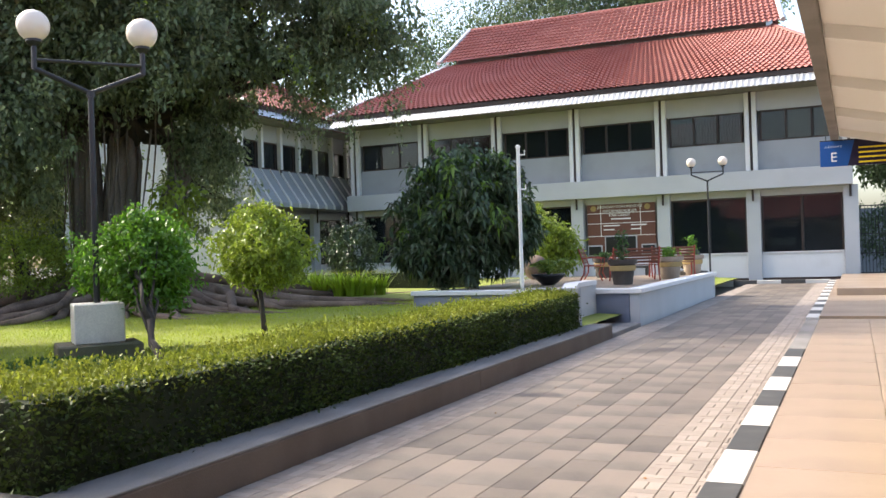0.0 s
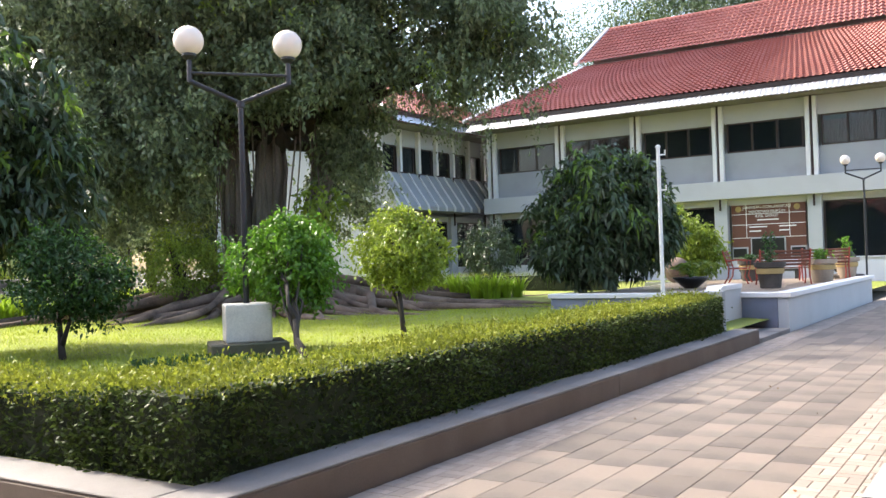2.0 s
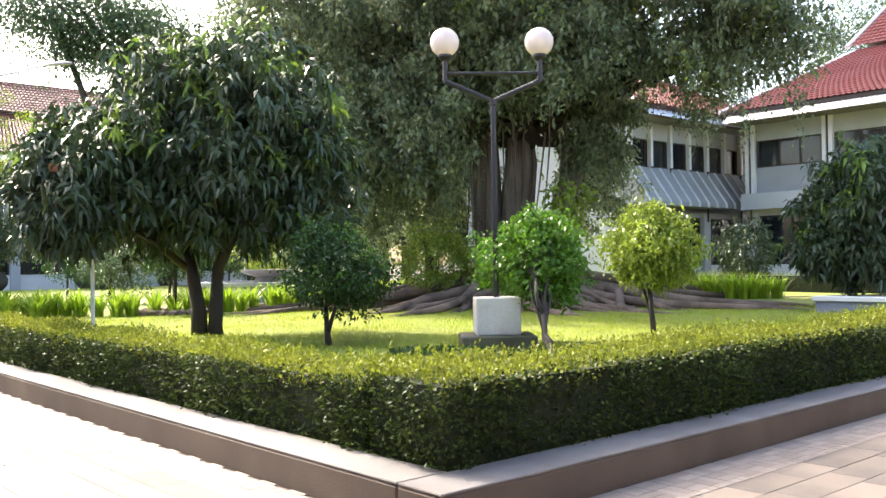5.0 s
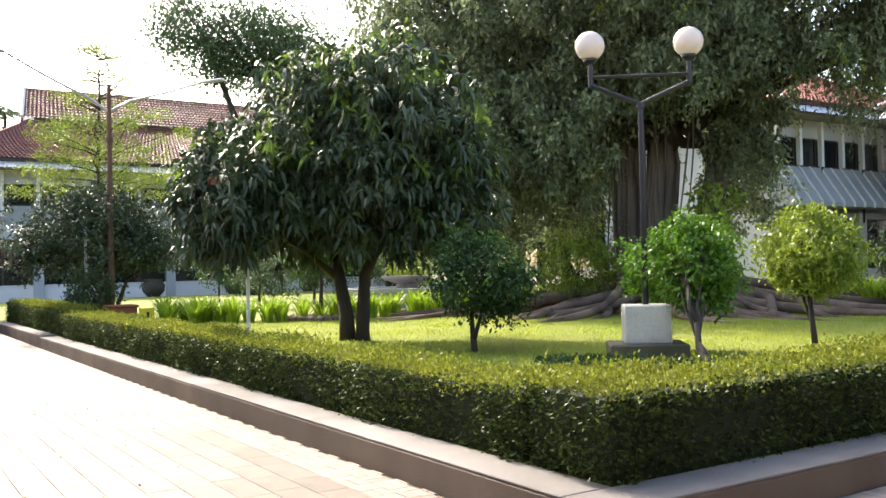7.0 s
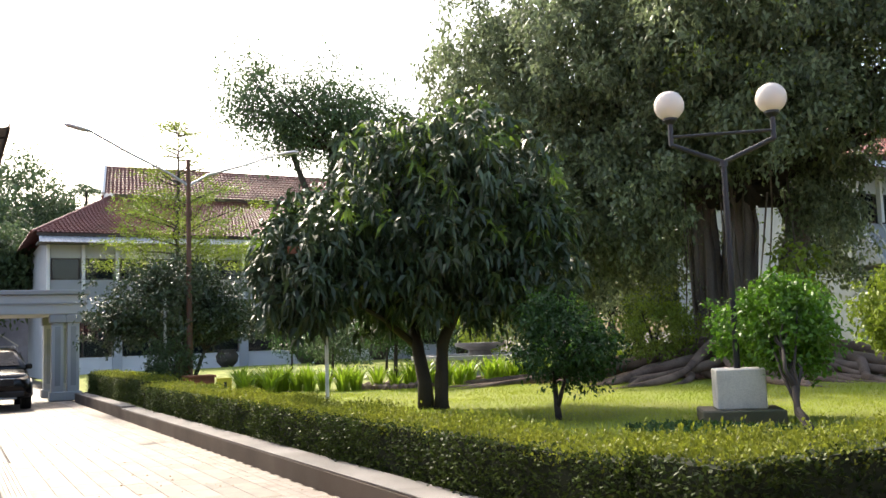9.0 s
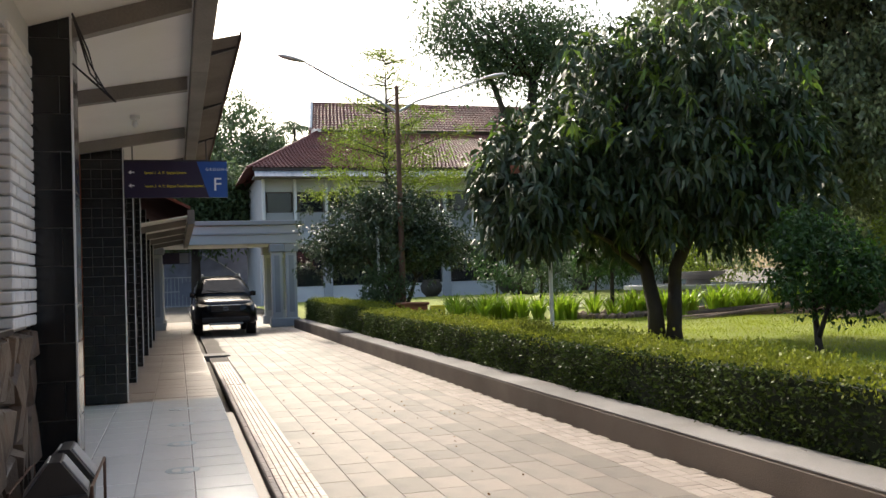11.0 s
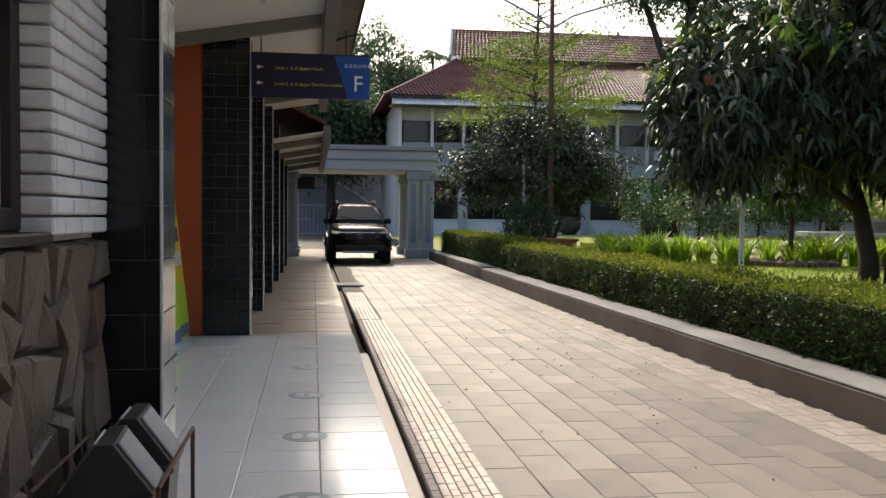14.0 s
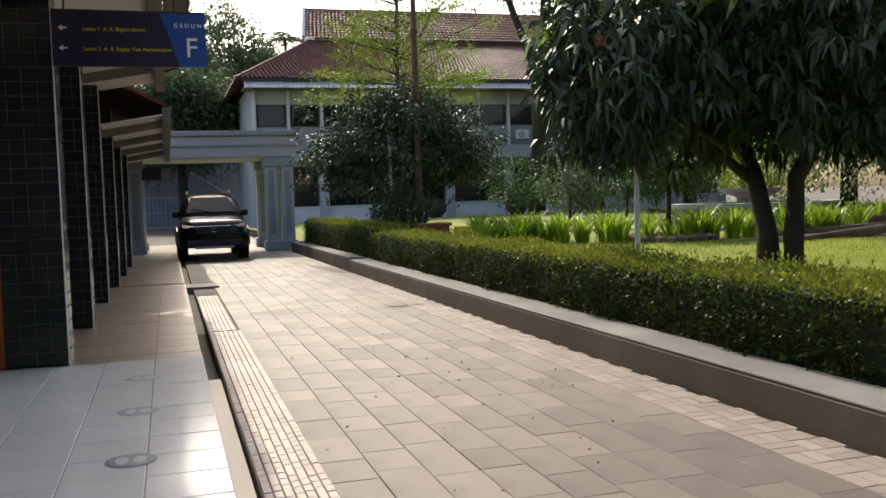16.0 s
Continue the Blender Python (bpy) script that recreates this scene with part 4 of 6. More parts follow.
tree("mango_tree", "dense round mango tree in a white-rimmed planter", (-9.15, 21.6, 0.45), [[(0.2, 0, -0.1, 0.12), (0.25, 0, 0.7, 0.1), (0.1, 0, 1.5, 0.08)]],
     [(-0.1, 0, 2.2, 1.75, 1.7, 1.4), (0.3, 0, 3.05, 0.95, 0.95, 0.75), (-0.35, -0.5, 1.3, 1.3, 1.15, 0.8), (0.75, 0.2, 1.75, 1.05, 1.05, 1.0)], "mango", 2000, 13, per=10, spread=0.06, size=(0.26, 0.08), droop=0.4, hang=0.3, young="mango_sunlit", limbs=8)


def banyan():
    at = (-18.2, 18.9, 0.38)
    f, r = Vector((-0.688, 0.725, 0)), Vector((0.725, 0.688, 0))
    def uvz(u, v, z):
        return tuple(r * u + f * v + Vector((0, 0, z)))
    t = thing("banyan_tree", "huge old fig tree with sprawling roots and a dense dark crown", "tree", at)
    rng = np.random.default_rng(21)
    bm = bmesh.new()
    for u0, u1, h, rad in ((-0.75, -1.2, 7, 0.34), (-0.1, 0.1, 8, 0.44), (0.85, 1.7, 4.6, 0.32)):
        a, b = Vector(uvz(u0, rng.uniform(-0.4, 0.6), 0)), Vector(uvz(u1, rng.uniform(-0.3, 0.8), h))
        pts = [a.lerp(b, k / 6) + Vector((rng.normal() * 0.05, rng.normal() * 0.05, 0)) for k in range(7)]
        tube(bm, pts, [rad * (1.5 - 0.75 * (k / 6) ** 0.5) for k in range(7)], 12)
        for s in range(9):
            ang, swirl, rs = 2 * math.pi * s / 9 + rng.normal() * 0.2, rng.normal() * 0.5, rng.uniform(0.05, 0.12)
            tube(bm, [p + Vector((math.cos(ang + swirl * k / 6), math.sin(ang + swirl * k / 6), 0)) * rad * (1.45 - 0.7 * (k / 6) ** 0.5) for k, p in enumerate(pts)], [rs * (1.5 - 0.12 * k + 0.15 * math.sin(k * 2.1 + s)) for k in range(7)], 7)
    part("trunk", bm, "bark", t, smooth=True)
    for k in range(16):
        u = rng.uniform(-1.6, 2.0)
        z = rng.uniform(4.0, 7.0)
        a = Vector(uvz(u, rng.uniform(-0.9, 0.2), z))
        b = Vector(uvz(u + rng.normal() * 0.3, rng.uniform(-1.2, 0.2), rng.uniform(0.4, 2.2)))
        part("aerial_root", tube(bmesh.new(), [a, a.lerp(b, 0.5) + Vector((rng.normal() * 0.05,) * 3), b], [0.03, 0.025, 0.012], 5), "bark", t, smooth=True)
    for k in range(150):
        a = 2 * math.pi * (k / 150) + rng.normal() * 0.05
        reach = rng.uniform(2.6, 8.2) * (1.15 if abs(math.sin(a)) < 0.7 else 0.85)
        d = r * math.cos(a) + f * math.sin(a)
        side = Vector((-d.y, d.x, 0))
        h0 = rng.uniform(0.25, 1.15)
        pts, rad = [], []
        wob = rng.normal(size=2)
        for i in range(9):
            s = i / 8
            pts.append(d * (0.7 + reach * s) + side * (0.50 * wob[0] * math.sin(3.1 * s) + 0.35 * wob[1] * math.sin(6.5 * s)) + Vector((0, 0, h0 * (1 - s) ** 2.0 + 0.13 * (1 - s) + 0.04 * math.sin(9 * s + k) - 0.06 * s)))
            rad.append((0.08 + 0.09 * rng.random()) * (1 - s) ** 0.7 + 0.025)
        part("root", tube(bmesh.new(), pts, rad, 8), "root", t, smooth=True)
    blobs = [(0.5, 2, 11.5, 7.2, 6, 4), (-4, 0, 8.5, 4.2, 4, 3.6), (-5.2, 0, 5.0, 2.7, 3, 3.0), (-2.8, 2.5, 5.5, 3, 3, 3.4), (4.6, -1, 8.4, 3.6, 3.5, 2.6),
             (6.0, -1.5, 7.3, 2.0, 2.4, 1.4), (2.3, -0.5, 5.0, 1.1, 1.4, 1.4), (1.8, 3.0, 7.4, 2.4, 2.6, 2.0), (0, -2.4, 9.2, 4.2, 3, 2.2), (-0.5, -1.2, 6.6, 2.6, 1.6, 1.3), (-6.8, 1, 9, 3, 3, 3), (0.2, -2.8, 6.5, 2.6, 1.3, 1.5), (-2.6, -2.2, 5.2, 1.9, 1.4, 2.0), (2.2, -2.2, 6.9, 1.6, 1.4, 1.2), (-4.2, -2.0, 4.2, 1.8, 1.4, 1.8), (2.4, 3.5, 3.9, 1.3, 1.6, 2.0)]
    for b in blobs:
        for k in range(3):
            d = rng.normal(size=3)
            q = Vector(uvz(b[0] + d[0] * b[3] * 0.3, b[1] + d[1] * b[4] * 0.3, b[2] + d[2] * b[5] * 0.25))
            part("limb", tube(bmesh.new(), *limb(rng, uvz(rng.uniform(-0.8, 0.9), 0.2, rng.uniform(4.5, 7)), q, 0.17, 0.03), 7), "dark_bark", t, smooth=True)
    b = [(*uvz(*q[:3]), q[3] * 0.9, q[4] * 0.9, q[5]) for q in blobs]
    c, d = blob_points(rng, b, 4300, 0.6, 0.3)
    p, dd = clumps(rng, c, d, 60, 0.19)
    dd[:, 2] -= 0.3
    leaves("crown", p, dd, 0.18, 0.09, "banyan", t, 0.25, rng)["kind"] = "stuff"
    # sunlit fringe of the crown, its light given by a yellow leaf colour
    c, d = blob_points(rng, b[2:6] + b[8:9], 260, 0.2, 0.3)
    p, dd = clumps(rng, c, d, 26, 0.2)
    leaves("young_leaves", p, dd, 0.12, 0.06, "yellow", t, 0.25, rng, "yellow leaves tinted as sunlit")["kind"] = "stuff"
    # hanging sprays along the lower edge
    c, d = blob_points(rng, b[2:7], 480, 0.05, 0.3)
    c = c[d[:, 2] < 0.0]
    k = np.repeat(np.arange(len(c)), 60)
    down = rng.random(len(k)) ** 1.3 * 1.5
    p = c[k] + rng.normal(size=(len(k), 3)) * 0.10
    p[:, 2] -= down
    leaves("hanging_sprays", p, rng.normal(size=(len(k), 3)) * 0.5 + np.array((0, 0, -0.6)), 0.11, 0.05, "banyan", t, 0.2, rng)["kind"] = "stuff"
    return t


banyan()
tree("shrub", "small dark-leaved shrub with a forked stem on the lawn", (-11.2, 7.5, 0.36), [[(0.05, 0, -0.05, 0.06), (0.0, 0, 0.25, 0.045), (-0.1, 0.05, 0.6, 0.03)], [(0.0, 0, 0.2, 0.04), (0.15, 0.05, 0.6, 0.025)]],
     [(0, 0.1, 1.15, 0.7, 0.75, 0.6), (-0.2, 0, 1.5, 0.4, 0.4, 0.4), (0.3, 0.4, 1.0, 0.5, 0.5, 0.45)], "shrub", 560, 31, per=14, spread=0.06, size=(0.085, 0.04), limbs=9, category="shrub", young="bright")
tree("shrub", "round bright-green shrub on a leaning crooked stem", (-7.66, 8.56, 0.36),
     [[(0.08, -0.08, -0.05, 0.06), (-0.02, -0.02, 0.10, 0.048), (-0.24, 0.06, 0.24, 0.042), (-0.34, 0.16, 0.50, 0.038), (-0.66, 0.48, 0.82, 0.04), (-1.05, 0.85, 1.10, 0.03)],
      [(-0.06, 0.0, -0.05, 0.04), (-0.10, 0.02, 0.20, 0.035), (-0.26, 0.08, 0.30, 0.03)], [(-0.36, 0.18, 0.52, 0.03), (-0.50, 0.20, 0.75, 0.025), (-0.60, 0.30, 1.00, 0.02)]],
     [(-1.10, 0.95, 1.33, 0.64, 0.64, 0.48), (-0.85, 0.78, 1.08, 0.46, 0.46, 0.40), (-1.95, 1.25, 1.22, 0.52, 0.50, 0.45), (-1.15, 0.95, 1.62, 0.42, 0.42, 0.26)],
     "bright", 1150, 32, per=14, spread=0.06, size=(0.09, 0.045), limbs=14, category="shrub", lumps=0.3)
tree("shrub", "round yellow-green shrub on a thin upright stem", (-7.97, 11.09, 0.36), [[(0, 0, -0.05, 0.05), (-0.05, 0, 0.4, 0.04), (-0.12, 0.05, 0.8, 0.03)], [(-0.03, 0, 0.3, 0.025), (-0.3, 0.1, 0.9, 0.02)]],
     [(-0.25, 0.3, 1.42, 0.78, 0.78, 0.50), (-0.3, 0.3, 1.85, 0.38, 0.38, 0.22), (-0.1, 0.25, 1.15, 0.55, 0.55, 0.35)], "yellow", 800, 33, per=14, spread=0.06, size=(0.085, 0.042), limbs=10, category="shrub")
tree("shrub", "yellowish shrub beside the old tree's roots", (-18.8, 16.2, 0.4), [[(0, 0, 0, 0.06), (0, 0, 0.8, 0.04)]], [(0, 0, 1.3, 1.2, 1.2, 0.9)], "yellow", 380, 34, per=16, spread=0.1, size=(0.11, 0.05), limbs=5, category="shrub")
tree("shrub", "young shoots with large yellow-green leaves by the trunk", (-15.9, 17.9, 0.5), [[(0, 0, 0, 0.03), (0, 0, 2.6, 0.015)], [(0.1, 0, 0, 0.03), (0.5, 0.3, 2.9, 0.012)]],
     [(0, 0, 2.4, 0.35, 0.35, 0.9), (0.5, 0.3, 2.5, 0.35, 0.35, 0.8)], "yellow", 60, 35, per=5, spread=0.1, size=(0.26, 0.12), limbs=0, category="shrub")
tree("shrub", "glossy shrub before the office wing", (-19.6, 33.6, 0.3), [[(0, 0, 0, 0.07), (0, 0, 1.0, 0.04)]], [(0, 0, 1.6, 1.3, 1.2, 1.2)], "mango", 330, 36, per=12, spread=0.1, size=(0.22, 0.07), droop=0.4, limbs=5, category="shrub")
tree("shrub", "leafy yellow-green bush beside the flagpole", (-9.5, 29.3, 0.3), [[(0, 0, 0, 0.06), (0, 0, 1.0, 0.04)]], [(-0.2, 0, 1.6, 0.95, 0.9, 1.05), (0.5, 0, 1.3, 0.7, 0.7, 0.8)], "yellow", 420, 37, per=12, spread=0.1, size=(0.22, 0.07), droop=0.4, limbs=5, category="shrub")


tree("small_tree", "slender young tree rising from a ring of stones", (-22.0, 10.1, 0.38), [[(0, 0, -0.05, 0.07), (0.03, 0, 0.8, 0.055), (0.0, 0.05, 1.4, 0.04)]],
     [(0, 0, 1.75, 0.95, 1.0, 0.6), (-0.2, 0.5, 2.0, 0.6, 0.6, 0.45)], "shrub", 420, 38, per=14, spread=0.07, size=(0.13, 0.055), limbs=9)


def stone_ring():
    ring = thing("stone_ring", "low ring of rough stones round a young tree", "stone ring", (-22.0, 10.1, 0.37))
    rng = random.Random(6)
    for k in range(26):
        a, r = 2 * math.pi * k / 26, rng.uniform(0.75, 0.95)
        bm = bmesh.new()
        bmesh.ops.create_icosphere(bm, subdivisions=1, radius=0.15)
        for v in bm.verts:
            v.co = Vector((v.co.x * 1.2, v.co.y, v.co.z * 0.8)) * rng.uniform(0.75, 1.15)
        part("stone", bm, "root", ring).matrix_basis = pose(math.cos(a) * r, math.sin(a) * r, 0.07, 0, 0, math.degrees(a) + rng.uniform(-30, 30))


stone_ring()


def ground_cover():
    g = thing("ground_cover", "patch of low dark-green creeping plants before the lamp", "plants", kind="stuff")
    rng = np.random.default_rng(44)
    n = 1500
    a, r = rng.uniform(0, 2 * math.pi, n), np.sqrt(rng.random(n))
    x, y = -8.5 + r * (0.95 * np.cos(a) - 0.25 * np.sin(a)), 7.8 + r * (0.55 * np.cos(a) + 0.45 * np.sin(a))
    z = np.array([lawn_height(p, q) for p, q in zip(x, y)]) + 0.05 * (1 - r) + rng.uniform(-0.01, 0.03, n)
    leaves("leaves", np.stack([x, y, z], 1), rng.normal(size=(n, 3)) * 0.7 + np.array((0, 0, 0.6)), 0.11, 0.03, "shrub", g, 0.2, rng)


ground_cover()


def feather_tree():
    t = thing("feathery_tree", "tall thin tree with layered feathery yellow-green branches", "tree", (-28.4, 5.95, 0.35))
    t.scale = (0.78, 0.78, 0.78)
    rng = np.random.default_rng(41)
    part("trunk", tube(bmesh.new(), [(0, 0, -0.1), (0.05, -0.1, 3), (0.1, -0.1, 6), (0.0, 0, 8.5), (0.05, 0, 10.6)], [0.14, 0.11, 0.08, 0.05, 0.015], 8), "dark_bark", t, smooth=True)
    tips, dirs = [], []
    for tier, z0 in enumerate((4.4, 5.4, 6.3, 7.2, 8.2, 9.2, 10.1)):
        for k in range(7):
            z = z0 + rng.normal() * 0.18
            reach = (3.6, 3.7, 3.2, 2.7, 2.4, 1.8, 1.2)[tier] * rng.uniform(0.75, 1.12)
            a = 2 * math.pi * k / 7 + tier * 0.5 + rng.normal() * 0.15
            q = Vector((math.cos(a) * reach, math.sin(a) * reach, z + reach * rng.uniform(0.15, 0.4)))
            pts, rad = limb(rng, (0.05, -0.05, z), q, 0.035, 0.006, 0.1)
            part("branch", tube(bmesh.new(), pts, rad, 5), "dark_bark", t)
            dens = (46, 44, 36, 24, 15, 12, 12)[tier]
            for i in range(dens):
                s = rng.uniform(0.25, 1.0)
                j = min(int(s * 5), 4)
                p = pts[j].lerp(pts[j + 1], s * 5 - j)
                tips.append(p + Vector((rng.normal() * 0.28, rng.normal() * 0.28, rng.normal() * 0.06)))
                dirs.append((math.cos(a), math.sin(a), 0.1))
    c, d = np.array(tips), np.array(dirs)
    p, dd = clumps(rng, c, d, 15, 0.11)
    leaves("crown", p, dd, 0.11, 0.045, "yellow", t, 0.1, rng)["kind"] = "stuff"


feather_tree()
tree("dark_tree", "low round dark-leaved tree beside the street lamp", (-26.9, 5.75, 0.35), [[(0, 0, 0, 0.10), (0, 0, 1.1, 0.07)], [(0.1, 0.1, 0, 0.07), (0.3, 0.5, 1.2, 0.05)]],
     [(0, 0, 2.5, 1.8, 2.0, 0.95), (0.5, 0.9, 2.0, 1.1, 1.1, 0.6), (0.3, -1.6, 2.1, 1.1, 1.1, 0.7), (0.2, -0.4, 3.2, 1.2, 1.2, 0.6)], "mango", 1500, 42, per=22, spread=0.10, size=(0.14, 0.055), limbs=12, shell=0.75, lumps=0.4)
tree("shrub", "pale-flowered shrub beside the hedge", (-25.4, 5.15, 0.35), [[(0, 0, 0, 0.04), (0, 0, 0.6, 0.03)]], [(0, -0.1, 0.95, 0.6, 0.7, 0.6)], "far_leaf", 260, 43, per=12, spread=0.08, size=(0.10, 0.045), limbs=5, category="shrub")
for k, (x, y, s) in enumerate(((-30, 11.5, 1.0), (-32, 14.5, 1.2), (-28.5, 16.8, 1.1), (-35, 18.5, 1.4), (-40, 13.5, 1.2))):
    tree("shrub", "garden shrub in the far beds", (x, y, 0.38), [[(0, 0, 0, 0.06), (0.1, 0, 0.9, 0.04)]], [(0, 0, 1.5 * s, 1.1 * s, 1.1 * s, 0.8 * s), (0.4, 0.5, 1.0 * s, 0.8, 0.8, 0.6)], ("far_leaf", "shrub", "yellow")[k % 3], 240, 50 + k, per=12, spread=0.12, size=(0.15, 0.06), limbs=6, category="shrub", group="shrubs in the far beds")
# tall trees behind the blocks
tree("tall_tree", "tall spreading tree behind the office block", (-20, 60, 0), [[(0, 0, 0, 0.5), (0.5, 0, 8, 0.4), (0, 0, 13, 0.25)], [(0.5, 0, 7, 0.3), (6, -1, 14, 0.15)]],
     [(0, 0, 17, 7, 6, 3.5), (6, -1, 16, 5, 4, 3), (-6, 0, 15, 5, 5, 3), (3, 0, 20, 6, 5, 3), (9, 0, 19, 4, 4, 2.5), (-2, 0, 13, 4, 4, 2.5)], "far_leaf", 1500, 61, per=40, spread=0.55, size=(0.3, 0.10), limbs=16, shell=0.5, lumps=0.4)
tree("tall_tree", "bright yellow-green tree top above the ridge", (-9, 64, 0), [[(0, 0, 0, 0.4), (0, 0, 14, 0.25)]], [(0, 0, 18.5, 5.5, 5, 3.2)], "yellow", 420, 62, per=40, spread=0.5, size=(0.3, 0.12), limbs=6)
tree("tall_tree", "tall tree with bare limbs behind the garden", (-50, 18.8, 0), [[(0, 0, 0, 0.5), (0.3, 0.5, 8, 0.4), (0, 1, 13, 0.25)], [(0.3, 0.5, 7, 0.25), (-1, -2, 15, 0.12)]],
     [(0, 0.5, 16.5, 2.6, 2.6, 1.8), (-1, -3.4, 17.2, 2.0, 2.0, 1.6), (0, 3.6, 15.0, 2.4, 2.4, 1.9), (0, -1.6, 13.6, 2.0, 2.0, 1.3), (0, -4.6, 15, 1.3, 1.4, 1.0), (0, 5.5, 12.8, 1.6, 1.8, 1.3), (0, 1.5, 14.6, 3.0, 3.2, 2.0), (0, 2.5, 12.2, 2.6, 2.8, 1.8), (0, -2.6, 15.4, 2.2, 2.2, 1.6)], "far_leaf", 520, 63, per=44, spread=0.6, size=(0.3, 0.12), limbs=14, shell=0.8, lumps=0.5)
for k, (x, y, h, w) in enumerate(((-84, -1, 18, 8), (-92, 5, 20, 8), (-80, -12, 13, 6), (-62, 50, 13, 7), (-52, 58, 14, 7), (-40, 62, 15, 7), (-76, -22, 14, 6), (-33, 66, 14, 7), (-43, 33, 8, 7), (-47, 40, 9, 8), (-38, 40, 8, 7), (-51, 47, 10, 8), (-33, 44, 8, 6), (-48, 27, 7, 6), (3, 62, 13, 7), (12, 58, 12, 7), (-70, 1, 11, 5), (-96, -8, 18, 8))):
    tree("tall_tree", "hazy green tree beyond the roofs", (x, y, 0), [[(0, 0, 0, 0.4), (0, 0, h * 0.6, 0.25)]], [(0, 0, h * 0.75, w * 0.6, w * 0.6, h * 0.25), (0, w * 0.4, h * 0.62, w * 0.5, w * 0.5, h * 0.22), (0, -w * 0.4, h * 0.6, w * 0.5, w * 0.5, h * 0.22)],
         "far_leaf", 620, 70 + k, per=40, spread=0.5, size=(0.45, 0.2), limbs=6, group="trees beyond the roofs")


def palm(at, h, seed):
    t = thing("palm_tree", "tall palm beyond the roofs", "palm tree", at, "palms beyond the roofs")
    rng = np.random.default_rng(seed)
    part("trunk", tube(bmesh.new(), [(0, 0, 0), (0.2, 0, h * 0.5), (0.1, 0, h)], [0.22, 0.16, 0.13], 8), "bark", t, smooth=True)
    for k in range(16):
        a, up = 2 * math.pi * k / 16 + rng.normal() * 0.1, rng.uniform(0.2, 1.0)
        pts = [Vector((math.cos(a) * s * 3.2, math.sin(a) * s * 3.2, h + 2.2 * up * s - 2.6 * s * s)) for s in (0, 0.25, 0.5, 0.75, 1)]
        fr = part("frond", tube(bmesh.new(), pts, [0.03, 0.025, 0.02, 0.015, 0.01], 4), "far_leaf", t)
        pp, dd = [], []
        for s in np.linspace(0.1, 1, 26):
            j = min(int(s * 4), 3)
            q = pts[j].lerp(pts[j + 1], s * 4 - j)
            for sg in (-1, 1):
                pp.append(q)
                dd.append((-math.sin(a) * sg + math.cos(a) * 0.5, math.cos(a) * sg + math.sin(a) * 0.5, -0.5))
        leaves("frond_blade", np.array(pp), np.array(dd), 0.75, 0.07, "far_leaf", fr, 0.2, rng)["kind"] = "stuff"


palm((-86, 10.5, 0), 16.0, 5)
palm((-88, 1, 0), 15.0, 6)


def strap_clump():
    rng = np.random.default_rng(3)
    t = thing("strap_leaf_plant", "clump of bright yellow-green strap leaves edging the lawn", "plant", group="strap-leaf border")
    vs, fs = [], []
    for k in range(46):
        a, rr = rng.uniform(0, 2 * math.pi), rng.uniform(0, 0.16)
        ln, lean, w = rng.uniform(0.45, 0.85), rng.uniform(0.1, 0.75), rng.uniform(0.022, 0.036)
        base = Vector((math.cos(a) * rr, math.sin(a) * rr, 0))
        d, s = Vector((math.cos(a), math.sin(a), 0)), Vector((-math.sin(a), math.cos(a), 0))
        i = len(vs)
        for q in (0, 0.35, 0.7, 1.0):
            c = base + d * lean * ln * q * q + Vector((0, 0, ln * (q - 0.25 * lean * q * q)))
            ww = w * (1 - q ** 3) + 0.003
            vs += [c - s * ww, c + s * ww]
        fs += [(i + 2 * j, i + 2 * j + 1, i + 2 * j + 3, i + 2 * j + 2) for j in range(3)]
    mesh_part("leaves", vs, fs, "blade", t)["kind"] = "stuff"
    return t


first = strap_clump()
row = [(-24.0, 6.6), (-23.2, 6.5), (-22.8, 6.9), (-24.0, 7.4), (-23, 7.7), (-21.9, 8.6), (-21.7, 10), (-21.6, 11.8), (-21.2, 13.2), (-21.6, 15.2), (-22.7, 17.6), (-23.0, 20), (-22.3, 23), (-20.4, 25.2), (-18.6, 25.1), (-16.2, 24.3), (-13.7, 23.3), (-12.9, 24.6)]
rr = random.Random(9)
spots = []
for (xa, ya), (xb, yb) in zip(row, row[1:]):
    n = max(1, int(math.hypot(xb - xa, yb - ya) / 0.36))
    for i in range(n):
        spots.append((xa + (xb - xa) * i / n + rr.uniform(-0.15, 0.15), ya + (yb - ya) * i / n + rr.uniform(-0.15, 0.15)))
        if rr.random() < 0.45:
            spots.append((spots[-1][0] - rr.uniform(0.3, 0.6), spots[-1][1] + rr.uniform(0.2, 0.6)))
for k, (x, y) in enumerate(spots):
    s = rr.uniform(0.75, 1.1) * (1.12 if y > 20 else 1.0)
    m = pose(x, y, lawn_height(x, y) - 0.01, 0, 0, rr.uniform(0, 360))
    if k == 0:
        first.matrix_basis = m
    else:
        c = copy_thing(first, m)
        c.scale = (s, s, s)


